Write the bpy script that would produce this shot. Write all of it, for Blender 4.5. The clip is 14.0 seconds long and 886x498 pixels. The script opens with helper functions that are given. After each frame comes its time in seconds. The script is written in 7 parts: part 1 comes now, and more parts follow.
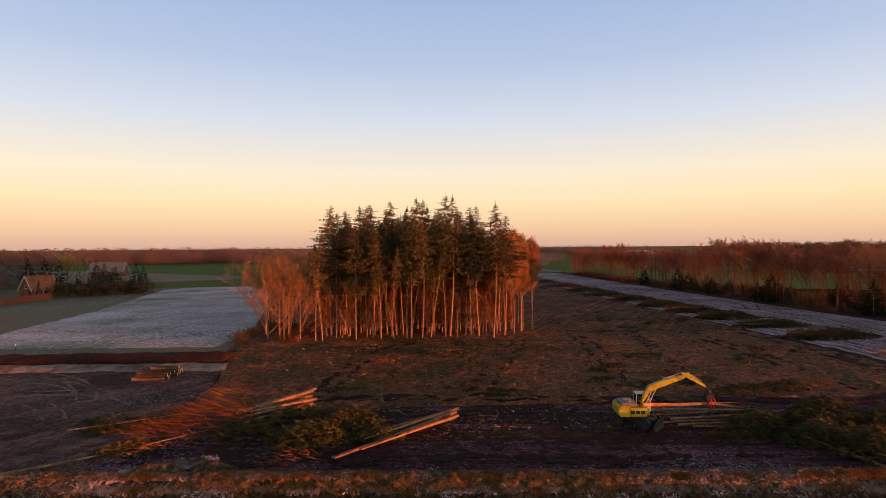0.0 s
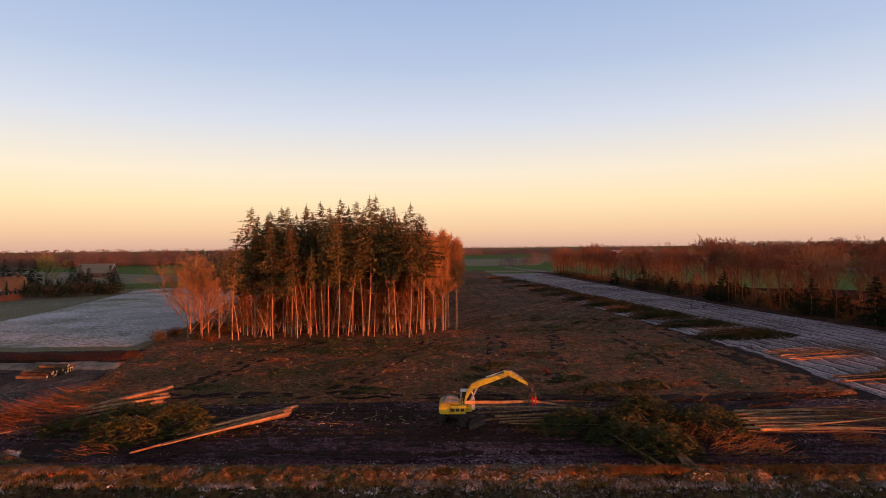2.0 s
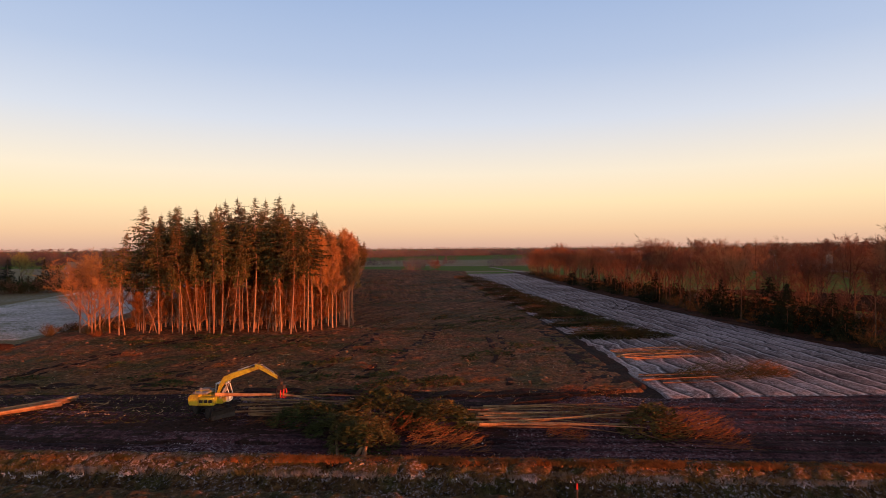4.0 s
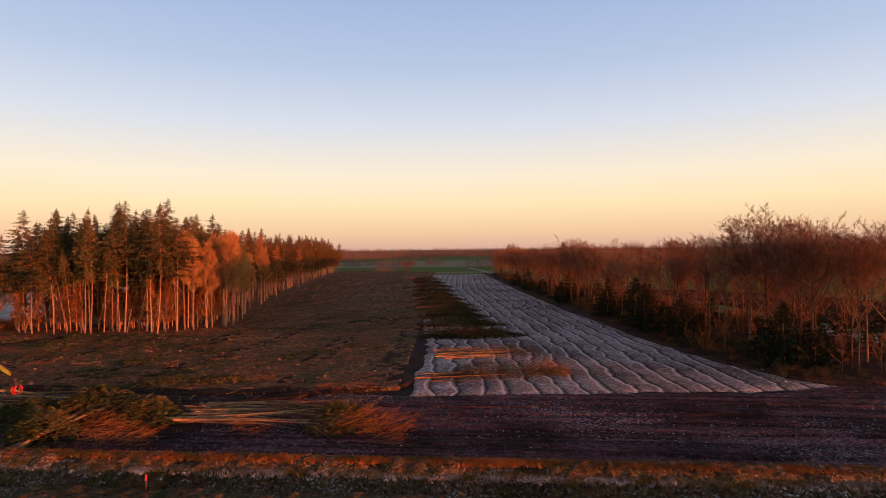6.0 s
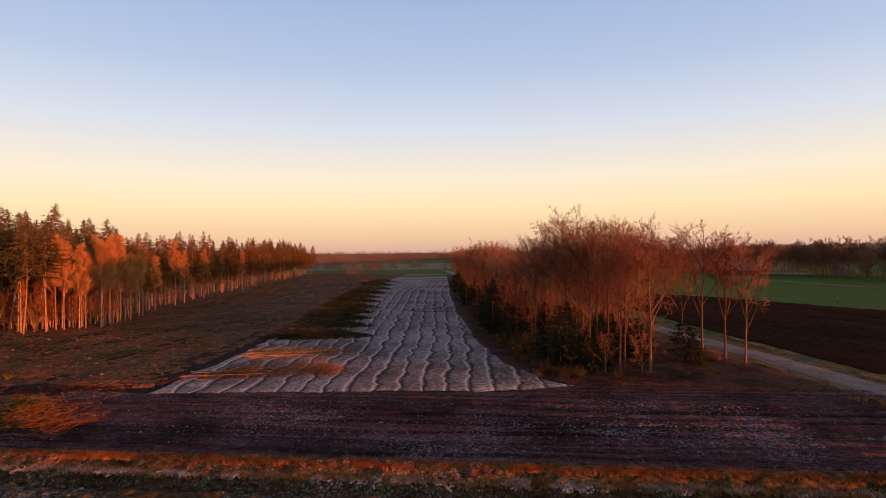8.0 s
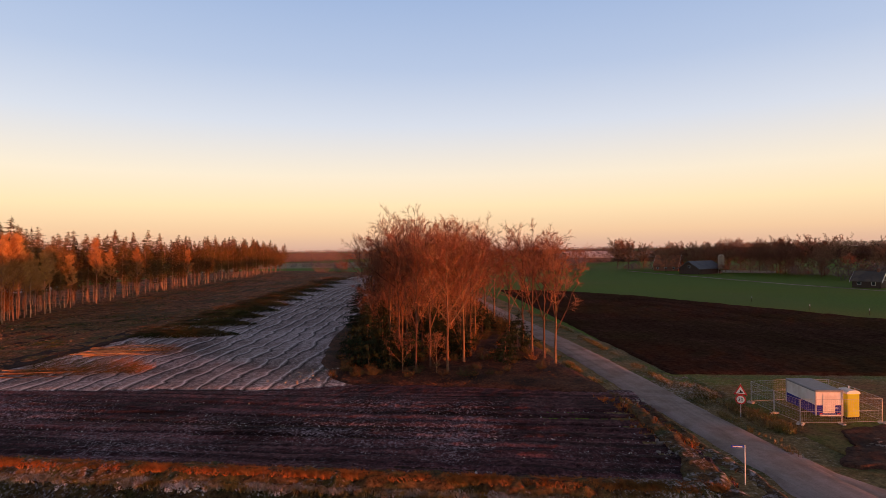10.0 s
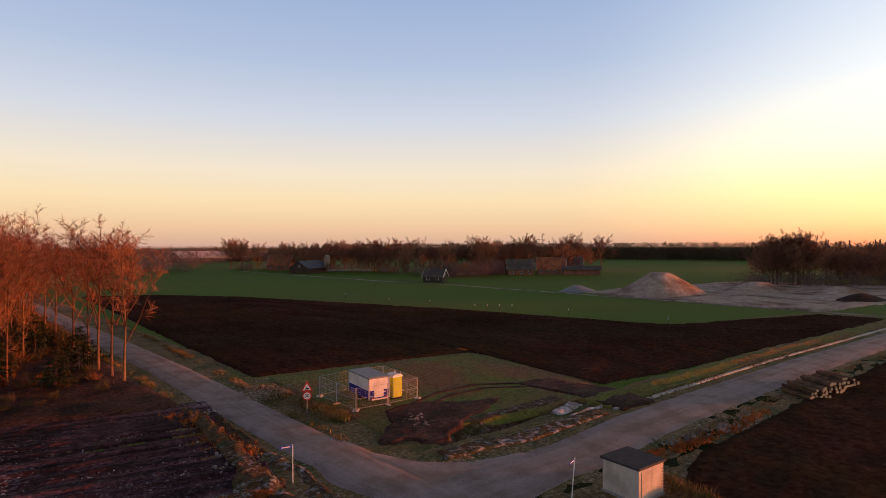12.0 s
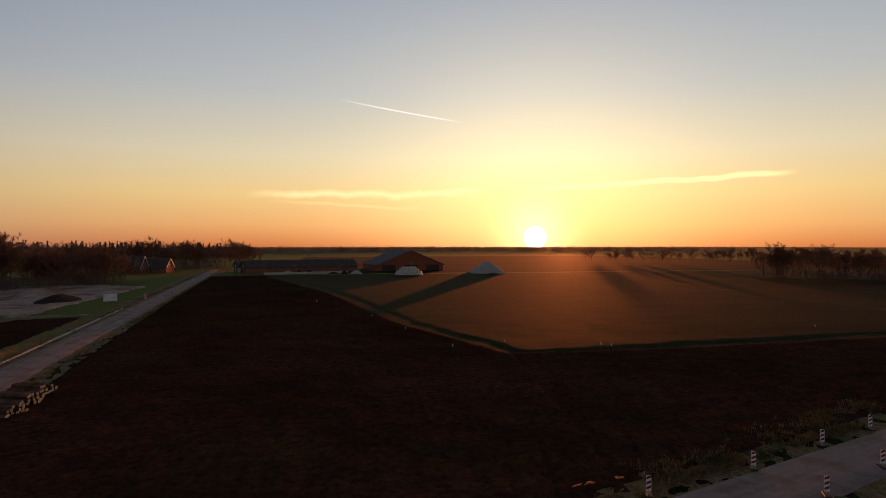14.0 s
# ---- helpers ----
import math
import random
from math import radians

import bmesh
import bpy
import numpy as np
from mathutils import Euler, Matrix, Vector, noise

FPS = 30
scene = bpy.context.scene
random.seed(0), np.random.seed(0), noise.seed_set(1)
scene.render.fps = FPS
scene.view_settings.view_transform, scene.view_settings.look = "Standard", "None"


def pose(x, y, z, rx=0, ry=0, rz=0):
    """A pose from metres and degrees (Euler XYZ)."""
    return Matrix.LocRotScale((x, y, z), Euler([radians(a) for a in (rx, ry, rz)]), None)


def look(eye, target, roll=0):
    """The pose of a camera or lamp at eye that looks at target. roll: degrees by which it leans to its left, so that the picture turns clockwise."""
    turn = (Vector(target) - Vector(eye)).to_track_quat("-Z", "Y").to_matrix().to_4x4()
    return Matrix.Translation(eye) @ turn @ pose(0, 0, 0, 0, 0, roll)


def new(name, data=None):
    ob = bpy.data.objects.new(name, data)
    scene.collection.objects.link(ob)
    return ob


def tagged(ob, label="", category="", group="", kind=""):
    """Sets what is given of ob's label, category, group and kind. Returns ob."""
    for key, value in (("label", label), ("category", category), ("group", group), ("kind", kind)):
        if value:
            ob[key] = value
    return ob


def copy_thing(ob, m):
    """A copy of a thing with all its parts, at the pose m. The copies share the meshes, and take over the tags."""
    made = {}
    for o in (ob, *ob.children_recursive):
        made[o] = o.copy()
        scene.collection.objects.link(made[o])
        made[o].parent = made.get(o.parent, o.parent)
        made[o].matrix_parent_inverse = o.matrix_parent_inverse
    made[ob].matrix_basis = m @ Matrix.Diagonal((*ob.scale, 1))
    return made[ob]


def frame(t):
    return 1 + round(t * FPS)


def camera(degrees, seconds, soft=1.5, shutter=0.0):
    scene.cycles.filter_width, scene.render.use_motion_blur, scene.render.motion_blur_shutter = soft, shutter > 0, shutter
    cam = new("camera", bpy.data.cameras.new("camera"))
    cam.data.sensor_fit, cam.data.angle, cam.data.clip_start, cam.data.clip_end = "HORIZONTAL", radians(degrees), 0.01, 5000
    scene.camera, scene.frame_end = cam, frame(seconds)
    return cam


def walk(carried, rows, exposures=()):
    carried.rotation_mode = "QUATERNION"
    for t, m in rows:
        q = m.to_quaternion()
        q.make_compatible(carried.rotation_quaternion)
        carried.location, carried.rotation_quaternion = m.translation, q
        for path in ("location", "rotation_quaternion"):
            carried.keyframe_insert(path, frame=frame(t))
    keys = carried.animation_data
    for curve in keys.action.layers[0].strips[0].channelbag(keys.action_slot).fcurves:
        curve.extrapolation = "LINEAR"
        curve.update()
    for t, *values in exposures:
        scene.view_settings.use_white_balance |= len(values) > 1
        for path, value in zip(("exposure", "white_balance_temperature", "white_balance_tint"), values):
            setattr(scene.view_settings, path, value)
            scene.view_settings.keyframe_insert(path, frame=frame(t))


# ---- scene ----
# ---- camera and its walk ----
cam = camera(75.6, 14.0, soft=0.45)
PATH = [
    (0, (0.258, 0.394, 15.808), (0.392, 2.389, 15.797), -0.4),
    (0.5, (2.773, 0.057, 15.847), (2.897, 2.053, 15.834), -0.4),
    (1, (6.611, -0.364, 15.759), (6.727, 1.632, 15.747), -0.5),
    (1.5, (11.29, -0.819, 15.687), (11.396, 1.178, 15.676), -0.5),
    (2, (16.54, -1.359, 15.628), (16.633, 0.639, 15.619), -0.6),
    (2.5, (22.075, -2.03, 15.571), (22.156, -0.032, 15.563), -0.5),
    (3, (27.691, -2.662, 15.569), (27.761, -0.664, 15.562), -0.5),
    (3.2, (30.08, -2.827, 15.501), (30.141, -0.828, 15.494), -0.5),
    (5.3, (58.248, -4.02, 14.788), (58.228, -2.021, 14.785), -0.5),
    (5.5, (60.858, -4.187, 14.818), (60.835, -2.187, 14.816), -0.6),
    (6, (67.353, -4.711, 14.908), (67.326, -2.711, 14.905), -0.6),
    (6.5, (74.271, -4.844, 14.812), (74.229, -2.844, 14.81), -0.6),
    (7, (81.196, -5.032, 14.588), (81.143, -3.032, 14.591), -0.6),
    (7.5, (88.451, -5.381, 14.406), (88.387, -3.382, 14.415), -0.7),
    (8, (96.083, -5.338, 14.457), (96.004, -3.34, 14.464), -0.7),
    (8.5, (103.635, -5.15, 14.492), (103.54, -3.153, 14.495), -0.9),
    (8.7, (106.392, -5.058, 14.489), (106.296, -3.061, 14.489), -0.9),
    (10.8, (124.53, -4.023, 14.296), (124.431, -2.025, 14.295), -0.5),
    (11, (124.927, -3.912, 14.289), (124.96, -1.912, 14.287), -0.5),
    (11.5, (124.698, -3.599, 14.653), (125.246, -1.676, 14.635), -0.5),
    (12, (124.542, -3.532, 14.561), (125.657, -1.871, 14.55), -0.1),
    (12.5, (124.665, -3.342, 14.637), (126.244, -2.115, 14.625), -0.2),
    (13, (125.109, -3.014, 14.815), (126.991, -2.338, 14.797), 0.3),
    (13.5, (125.727, -2.971, 14.947), (127.726, -2.914, 14.932), 0),
    (14, (126.308, -2.928, 14.965), (128.248, -3.413, 14.952), -0),
]
walk(cam, [(t, look(e, g, r)) for t, e, g, r in PATH],
     exposures=[(0, 0.0), (11.3, 0.0), (12.5, -0.35), (13.2, -0.95), (14.0, -1.25)])

# ---- sky and sun ----
SUN_AZ, SUN_EL = radians(-26), radians(1.6)      # from +x, above the horizon
SEEN_AZ = radians(-23.2)
SUN = Vector((math.cos(SUN_AZ) * math.cos(SUN_EL), math.sin(SUN_AZ) * math.cos(SUN_EL), math.sin(SUN_EL)))
SEEN = Vector((math.cos(SEEN_AZ), math.sin(SEEN_AZ), math.sin(radians(0.8)))).normalized()


def lin(r, g, b, k=1.0):
    """An 8-bit display colour as a linear one."""
    f = [c / 255 for c in (r, g, b)]
    return tuple(k * (c / 12.92 if c < 0.04045 else ((c + 0.055) / 1.055) ** 2.4) for c in f) + (1.0,)


def ramp(nt, stops):
    n = nt.nodes.new("ShaderNodeValToRGB")
    while len(n.color_ramp.elements) < len(stops):
        n.color_ramp.elements.new(0.5)
    for e, (p, c) in zip(n.color_ramp.elements, stops):
        e.position, e.color = p, c
    return n


def calc(nt, op, a, b=None, c=None, clamp=False):
    n = nt.nodes.new("ShaderNodeMath")
    n.operation, n.use_clamp = op, clamp
    for i, v in enumerate((a, b, c)):
        if v is None:
            continue
        if hasattr(v, "is_linked"):
            nt.links.new(v, n.inputs[i])
        else:
            n.inputs[i].default_value = v
    return n.outputs[0]


def mixc(nt, fac, a, b, mode="MIX"):
    n = nt.nodes.new("ShaderNodeMix")
    n.data_type, n.blend_type = "RGBA", mode
    for sock, v in ((n.inputs["Factor"], fac), (n.inputs[6], a), (n.inputs[7], b)):
        if hasattr(v, "is_linked"):
            nt.links.new(v, sock)
        else:
            sock.default_value = v
    return n.outputs[2]


def make_world():
    world = bpy.data.worlds.new("evening_sky")
    scene.world = world
    world.use_nodes = True
    nt = world.node_tree
    nt.nodes.clear()
    out = nt.nodes.new("ShaderNodeOutputWorld")
    bg = nt.nodes.new("ShaderNodeBackground")
    co = nt.nodes.new("ShaderNodeTexCoord")
    sep = nt.nodes.new("ShaderNodeSeparateXYZ")
    nt.links.new(co.outputs["Generated"], sep.inputs[0])
    up = calc(nt, "MAXIMUM", sep.outputs[2], 0.0)
    away = ramp(nt, [(0.0, lin(216, 174, 154, 1.18)), (0.03, lin(238, 198, 160, 1.2)), (0.075, lin(250, 223, 180, 1.2)), (0.125, lin(248, 232, 209, 1.16)),
                     (0.21, lin(222, 227, 240, 1.07)), (0.30, lin(195, 211, 241)), (0.40, lin(173, 196, 236, 0.98)), (0.52, lin(96, 99, 130)), (0.75, lin(54, 51, 72)), (1.0, lin(44, 41, 58))])
    near = ramp(nt, [(0.0, lin(224, 128, 74, 2.3)), (0.035, lin(242, 176, 112, 2.5)), (0.085, lin(247, 208, 140, 2.5)), (0.15, lin(238, 222, 186, 2.35)),
                     (0.25, lin(207, 208, 206, 2.2)), (0.42, lin(174, 184, 200, 2.1)), (0.55, lin(96, 99, 130, 1.3)), (0.75, lin(54, 51, 72)), (1.0, lin(44, 41, 58))])
    nt.links.new(up, away.inputs[0])
    nt.links.new(up, near.inputs[0])
    dot = nt.nodes.new("ShaderNodeVectorMath")
    dot.operation = "DOT_PRODUCT"
    nt.links.new(co.outputs["Generated"], dot.inputs[0])
    dot.inputs[1].default_value = SEEN
    d = dot.outputs["Value"]
    side = nt.nodes.new("ShaderNodeMapRange")
    side.interpolation_type = "SMOOTHSTEP"
    nt.links.new(d, side.inputs[0])
    side.inputs[1].default_value, side.inputs[2].default_value = 0.36, 0.98
    col = mixc(nt, side.outputs[0], away.outputs[0], near.outputs[0])
    # aureole and disc of the setting sun
    dp = calc(nt, "MAXIMUM", d, 0.0)
    wide = calc(nt, "MULTIPLY", calc(nt, "POWER", dp, 28.0), 1.0)
    tight = calc(nt, "MULTIPLY", calc(nt, "POWER", dp, 700.0), 1.2)
    col = mixc(nt, 1.0, col, mixc(nt, wide, (0, 0, 0, 1), (1.5, 1.12, 0.5, 1)), "ADD")
    col = mixc(nt, 1.0, col, mixc(nt, calc(nt, "MINIMUM", tight, 1.0), (0, 0, 0, 1), (2.4, 1.8, 0.8, 1)), "ADD")
    disc = nt.nodes.new("ShaderNodeMapRange")
    nt.links.new(d, disc.inputs[0])
    disc.inputs[1].default_value, disc.inputs[2].default_value = math.cos(radians(1.15)), math.cos(radians(0.95))
    col = mixc(nt, 1.0, col, mixc(nt, disc.outputs[0], (0, 0, 0, 1), (16, 15, 11, 1)), "ADD")
    # thin streaks of cloud low in the sunset and a contrail above them
    az = calc(nt, "ARCTAN2", sep.outputs[1], sep.outputs[0])
    el = calc(nt, "ARCSINE", sep.outputs[2])
    wob = nt.nodes.new("ShaderNodeTexNoise")
    wob.inputs["Scale"].default_value, wob.inputs["Detail"].default_value = 14.0, 6.0
    nt.links.new(co.outputs["Generated"], wob.inputs["Vector"])
    wv = calc(nt, "SUBTRACT", wob.outputs["Fac"], 0.5)

    def streak(a0, e0, a1, e1, half, gain, colour, col, ragged):
        slope = (e1 - e0) / (a1 - a0)
        line = calc(nt, "ADD", calc(nt, "MULTIPLY", calc(nt, "SUBTRACT", az, radians(a0)), slope), radians(e0))
        off = calc(nt, "ABSOLUTE", calc(nt, "ADD", calc(nt, "SUBTRACT", el, line), calc(nt, "MULTIPLY", wv, ragged)))
        mask = calc(nt, "SUBTRACT", 1.0, calc(nt, "DIVIDE", off, radians(half)), clamp=True)
        lo, hi = min(a0, a1), max(a0, a1)
        ends = calc(nt, "MULTIPLY", calc(nt, "MULTIPLY", calc(nt, "SUBTRACT", az, radians(lo)), 20.0, clamp=True),
                    calc(nt, "MULTIPLY", calc(nt, "SUBTRACT", radians(hi), az), 12.0, clamp=True))
        f = calc(nt, "MULTIPLY", calc(nt, "MULTIPLY", mask, ends), gain, clamp=True)
        return mixc(nt, f, col, colour)

    col = streak(-16.1, 12.1, -3.7, 14.1, 0.10, 0.9, (3.2, 3.0, 2.9, 1), col, 0.0)
    col = streak(-45.9, 6.3, -21.9, 5.6, 0.32, 0.8, (5.0, 3.8, 1.6, 1), col, 0.01)
    col = streak(-18.9, 5.2, 5.1, 4.9, 0.45, 0.55, (4.2, 3.1, 1.6, 1), col, 0.025)
    col = streak(-12.9, 3.6, 3.1, 4.3, 0.22, 0.35, (3.6, 2.5, 1.3, 1), col, 0.012)
    sky = nt.nodes.new("ShaderNodeTexSky")
    sky.sky_type, sky.sun_disc = "NISHITA", False
    sky.sun_elevation, sky.sun_rotation = SUN_EL, radians(90) - SUN_AZ
    col = mixc(nt, 0.04, col, sky.outputs[0], "ADD")
    nt.links.new(col, bg.inputs["Color"])
    bg.inputs["Strength"].default_value = 0.86
    nt.links.new(bg.outputs[0], out.inputs[0])


make_world()
sun = new("sun", bpy.data.lights.new("sun", "SUN"))
sun.data.energy, sun.data.angle, sun.data.color = 8.0, radians(0.6), (1.0, 0.215, 0.045)
sun.matrix_world = look(SUN * 100, (0, 0, 0))

# ---- materials ----
def tone(nt, obj, scale, detail=4.0, rough=0.6):
    n = nt.nodes.new("ShaderNodeTexNoise")
    n.inputs["Scale"].default_value, n.inputs["Detail"].default_value, n.inputs["Roughness"].default_value = scale, detail, rough
    nt.links.new(obj, n.inputs["Vector"])
    return n.outputs["Fac"]


def step(nt, v, lo, hi):
    n = nt.nodes.new("ShaderNodeMapRange")
    nt.links.new(v, n.inputs[0])
    n.inputs[1].default_value, n.inputs[2].default_value = lo, hi
    return n.outputs[0]


def surface(name, a, b, scale=2.0, c=None, big=0.15, rough=0.9, metal=0.0, bump=0.0, grain=None, spec=0.12,
            frost=None, vary=0.0, rows=None, speck=None, streak=None, lines=None):
    """A material of colours a and b at one scale, c in larger stains, relief, and rime in the form (share, scale, colour)."""
    m = bpy.data.materials.new(name)
    m.use_nodes = True
    nt = m.node_tree
    p = nt.nodes["Principled BSDF"]
    obj = nt.nodes.new("ShaderNodeTexCoord").outputs["Object"]
    fine = tone(nt, obj, scale)
    col = mixc(nt, step(nt, fine, 0.3, 0.7), (*a, 1), (*b, 1))
    if c:
        col = mixc(nt, step(nt, tone(nt, obj, big, 5.0), 0.45, 0.62), col, (*c, 1))
    if speck:                                   # (scale, darkest, brightest)
        v = step(nt, tone(nt, obj, speck[0], 6.0, 0.8), 0.32, 0.68)
        v = calc(nt, "ADD", calc(nt, "MULTIPLY", v, speck[2] - speck[1]), speck[1])
        grey = nt.nodes.new("ShaderNodeCombineColor")
        for k in range(3):
            nt.links.new(v, grey.inputs[k])
        col = mixc(nt, 1.0, col, grey.outputs[0], "MULTIPLY")
    if streak:                                  # (per metre across, per metre along, darkest, brightest)
        vec = nt.nodes.new("ShaderNodeCombineXYZ")
        for k, key in enumerate(("u", "v")):
            at = nt.nodes.new("ShaderNodeAttribute")
            at.attribute_name = key
            nt.links.new(calc(nt, "MULTIPLY", at.outputs["Fac"], streak[k]), vec.inputs[k])
        v = step(nt, tone(nt, vec.outputs[0], 1.0, 5.0, 0.7), 0.35, 0.66)
        v = calc(nt, "ADD", calc(nt, "MULTIPLY", v, streak[3] - streak[2]), streak[2])
        grey = nt.nodes.new("ShaderNodeCombineColor")
        for k in range(3):
            nt.links.new(v, grey.inputs[k])
        col = mixc(nt, 1.0, col, grey.outputs[0], "MULTIPLY")
    if frost:
        f = calc(nt, "MULTIPLY", tone(nt, obj, frost[1], 6.0, 0.75), calc(nt, "ADD", tone(nt, obj, 0.06, 3.0), 0.5))
        col = mixc(nt, step(nt, f, 0.62 - 0.35 * frost[0], 0.80 - 0.35 * frost[0]), col, (*frost[2], 1))
    for line in (rows, lines):                  # (attribute, spacing, sharpness, share, colour, shift)
        if not line:
            continue
        at = nt.nodes.new("ShaderNodeAttribute")
        at.attribute_name = line[0]
        u = calc(nt, "ADD", at.outputs["Fac"], calc(nt, "MULTIPLY", calc(nt, "SUBTRACT", tone(nt, obj, 0.12, 3.0), 0.5), line[1] * (0.4 if lines else 0.7)))
        u = calc(nt, "ADD", u, line[5] if len(line) > 5 else 0.0)
        w = calc(nt, "ABSOLUTE", calc(nt, "SINE", calc(nt, "MULTIPLY", u, math.pi / line[1])))
        w = calc(nt, "POWER", calc(nt, "SUBTRACT", 1.0, w, clamp=True), line[2])
        w = calc(nt, "MULTIPLY", w, step(nt, tone(nt, obj, 1.1, 4.0), *((0.22, 0.45) if lines else (0.3, 0.6))))
        col = mixc(nt, calc(nt, "MULTIPLY", w, line[3], clamp=True), col, (*line[4], 1))
    if vary:
        info = nt.nodes.new("ShaderNodeObjectInfo")
        hsv = nt.nodes.new("ShaderNodeHueSaturation")
        nt.links.new(col, hsv.inputs["Color"])
        nt.links.new(calc(nt, "ADD", calc(nt, "MULTIPLY", info.outputs["Random"], vary * 2), 1.0 - vary), hsv.inputs["Value"])
        nt.links.new(calc(nt, "ADD", calc(nt, "MULTIPLY", info.outputs["Random"], vary * 0.08), 0.5 - vary * 0.04), hsv.inputs["Hue"])
        col = hsv.outputs[0]
    nt.links.new(col, p.inputs["Base Color"])
    p.inputs["Roughness"].default_value, p.inputs["Metallic"].default_value = rough, metal
    p.inputs["Specular IOR Level"].default_value = spec
    if bump:
        bn = nt.nodes.new("ShaderNodeBump")
        bn.inputs["Strength"].default_value, bn.inputs["Distance"].default_value = min(1.0, bump * 4), bump
        nt.links.new(tone(nt, obj, grain or scale, 8.0, 0.7), bn.inputs["Height"])
        nt.links.new(bn.outputs[0], p.inputs["Normal"])
    return m


M = {}
M["grass"] = surface("meadow_grass", (0.080, 0.14, 0.012), (0.118, 0.185, 0.024), 1.5, (0.12, 0.155, 0.028), 0.012, bump=0.05, grain=5, spec=0.05, speck=(2.0, 0.6, 1.35))
M["old_grass"] = surface("worn_meadow", (0.155, 0.130, 0.034), (0.105, 0.145, 0.024), 1.0, (0.18, 0.095, 0.042), 0.09, bump=0.04, grain=5, frost=(0.04, 3.0, (0.25, 0.24, 0.22)), speck=(3.0, 0.35, 1.7))
M["frost_field"] = surface("rimed_meadow", (0.40, 0.37, 0.30), (0.58, 0.53, 0.50), 0.9, (0.24, 0.25, 0.13), 0.035, bump=0.03, grain=4, frost=(0.5, 1.2, (0.82, 0.75, 0.76)), rows=("v", 3.6, 4.0, 0.25, (0.30, 0.29, 0.21)), speck=(2.0, 0.7, 1.25), streak=(0.03, 0.10, 0.7, 1.2))
M["pale_meadow"] = surface("pale_olive_meadow", (0.21, 0.165, 0.085), (0.27, 0.215, 0.125), 1.2, (0.19, 0.175, 0.085), 0.03, bump=0.04, grain=5, frost=(0.22, 1.0, (0.42, 0.37, 0.35)), speck=(2.0, 0.7, 1.3))
M["forest_floor"] = surface("felled_forest_floor", (0.075, 0.029, 0.014), (0.265, 0.095, 0.039), 1.3, (0.075, 0.050, 0.018), 0.11, bump=0.12, grain=5.0, frost=(0.04, 2.2, (0.40, 0.22, 0.12)), speck=(2.2, 0.02, 2.7))
M["far_floor"] = surface("distant_felled_floor", (0.11, 0.043, 0.019), (0.28, 0.108, 0.044), 0.8, (0.10, 0.060, 0.022), 0.06, bump=0.16, grain=3.0, speck=(1.5, 0.15, 2.0), streak=(0.7, 0.04, 0.35, 1.5))
# near-black rows add the shade of the ruts to the mud's own colour
M["mud"] = surface("rutted_mud", (0.062, 0.0215, 0.024), (0.13, 0.057, 0.065), 3.0, (0.032, 0.0115, 0.013), 0.16, bump=0.14, grain=4.0, frost=(0.18, 4.2, (0.45, 0.34, 0.40)), rows=("u", 2.3, 2.0, 0.75, (0.008, 0.003, 0.003)), speck=(3.2, 0.03, 2.2), streak=(1.1, 0.02, 0.15, 1.7))
M["pad"] = surface("bare_earth_pad", (0.111, 0.048, 0.036), (0.247, 0.129, 0.097), 1.2, (0.05, 0.024, 0.018), 0.12, bump=0.12, grain=3, frost=(0.10, 4.0, (0.36, 0.28, 0.26)), speck=(3.0, 0.2, 1.9), streak=(0.35, 0.06, 0.4, 1.5))
M["pad_rime"] = surface("pale_tyre_marks", (0.19, 0.125, 0.105), (0.31, 0.215, 0.185), 2.0, (0.11, 0.06, 0.05), 0.3, bump=0.05, grain=6, speck=(3.0, 0.4, 1.6))
M["berm"] = surface("earth_berm", (0.018, 0.008, 0.006), (0.048, 0.022, 0.016), 1.6, (0.03, 0.015, 0.010), 0.2, bump=0.16, grain=4, speck=(3.0, 0.06, 2.3))
M["sandy"] = surface("pale_sand_strip", (0.26, 0.19, 0.15), (0.42, 0.33, 0.27), 0.6, (0.12, 0.07, 0.05), 0.25, bump=0.1, grain=4, speck=(1.5, 0.5, 1.4))
# the near-black rows draw the furrows' shadow in colour beside the white rime lines
M["rime_rows"] = surface("rimed_cleared_rows", (0.24, 0.165, 0.155), (0.45, 0.335, 0.325), 1.4, (0.17, 0.105, 0.095), 0.07, bump=0.08, grain=4, frost=(0.42, 3.0, (0.70, 0.58, 0.585)), rows=("u", 2.6, 2.6, 1.0, (0.012, 0.006, 0.006)), lines=("u", 2.6, 6.0, 0.9, (0.88, 0.80, 0.81), 0.42), speck=(2.6, 0.25, 1.55), streak=(0.5, 0.25, 0.65, 1.2))
M["plough"] = surface("ploughed_soil", (0.045, 0.022, 0.015), (0.072, 0.038, 0.026), 1.8, (0.052, 0.032, 0.017), 0.05, bump=0.07, grain=2.5, rough=0.95, spec=0.0, rows=("v", 3.0, 2.0, 0.35, (0.03, 0.014, 0.009)), speck=(1.6, 0.4, 1.6), streak=(0.05, 0.05, 0.7, 1.3))
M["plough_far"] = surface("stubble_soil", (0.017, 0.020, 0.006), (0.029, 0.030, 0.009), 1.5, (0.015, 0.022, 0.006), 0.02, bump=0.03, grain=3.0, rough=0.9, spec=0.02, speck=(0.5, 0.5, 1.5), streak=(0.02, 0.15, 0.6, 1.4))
M["leaf_litter"] = surface("oak_leaf_litter", (0.045, 0.017, 0.010), (0.115, 0.044, 0.024), 2.0, (0.030, 0.015, 0.010), 0.25, bump=0.14, grain=5, frost=(0.02, 3.0, (0.25, 0.17, 0.14)), speck=(3.0, 0.15, 2.2))
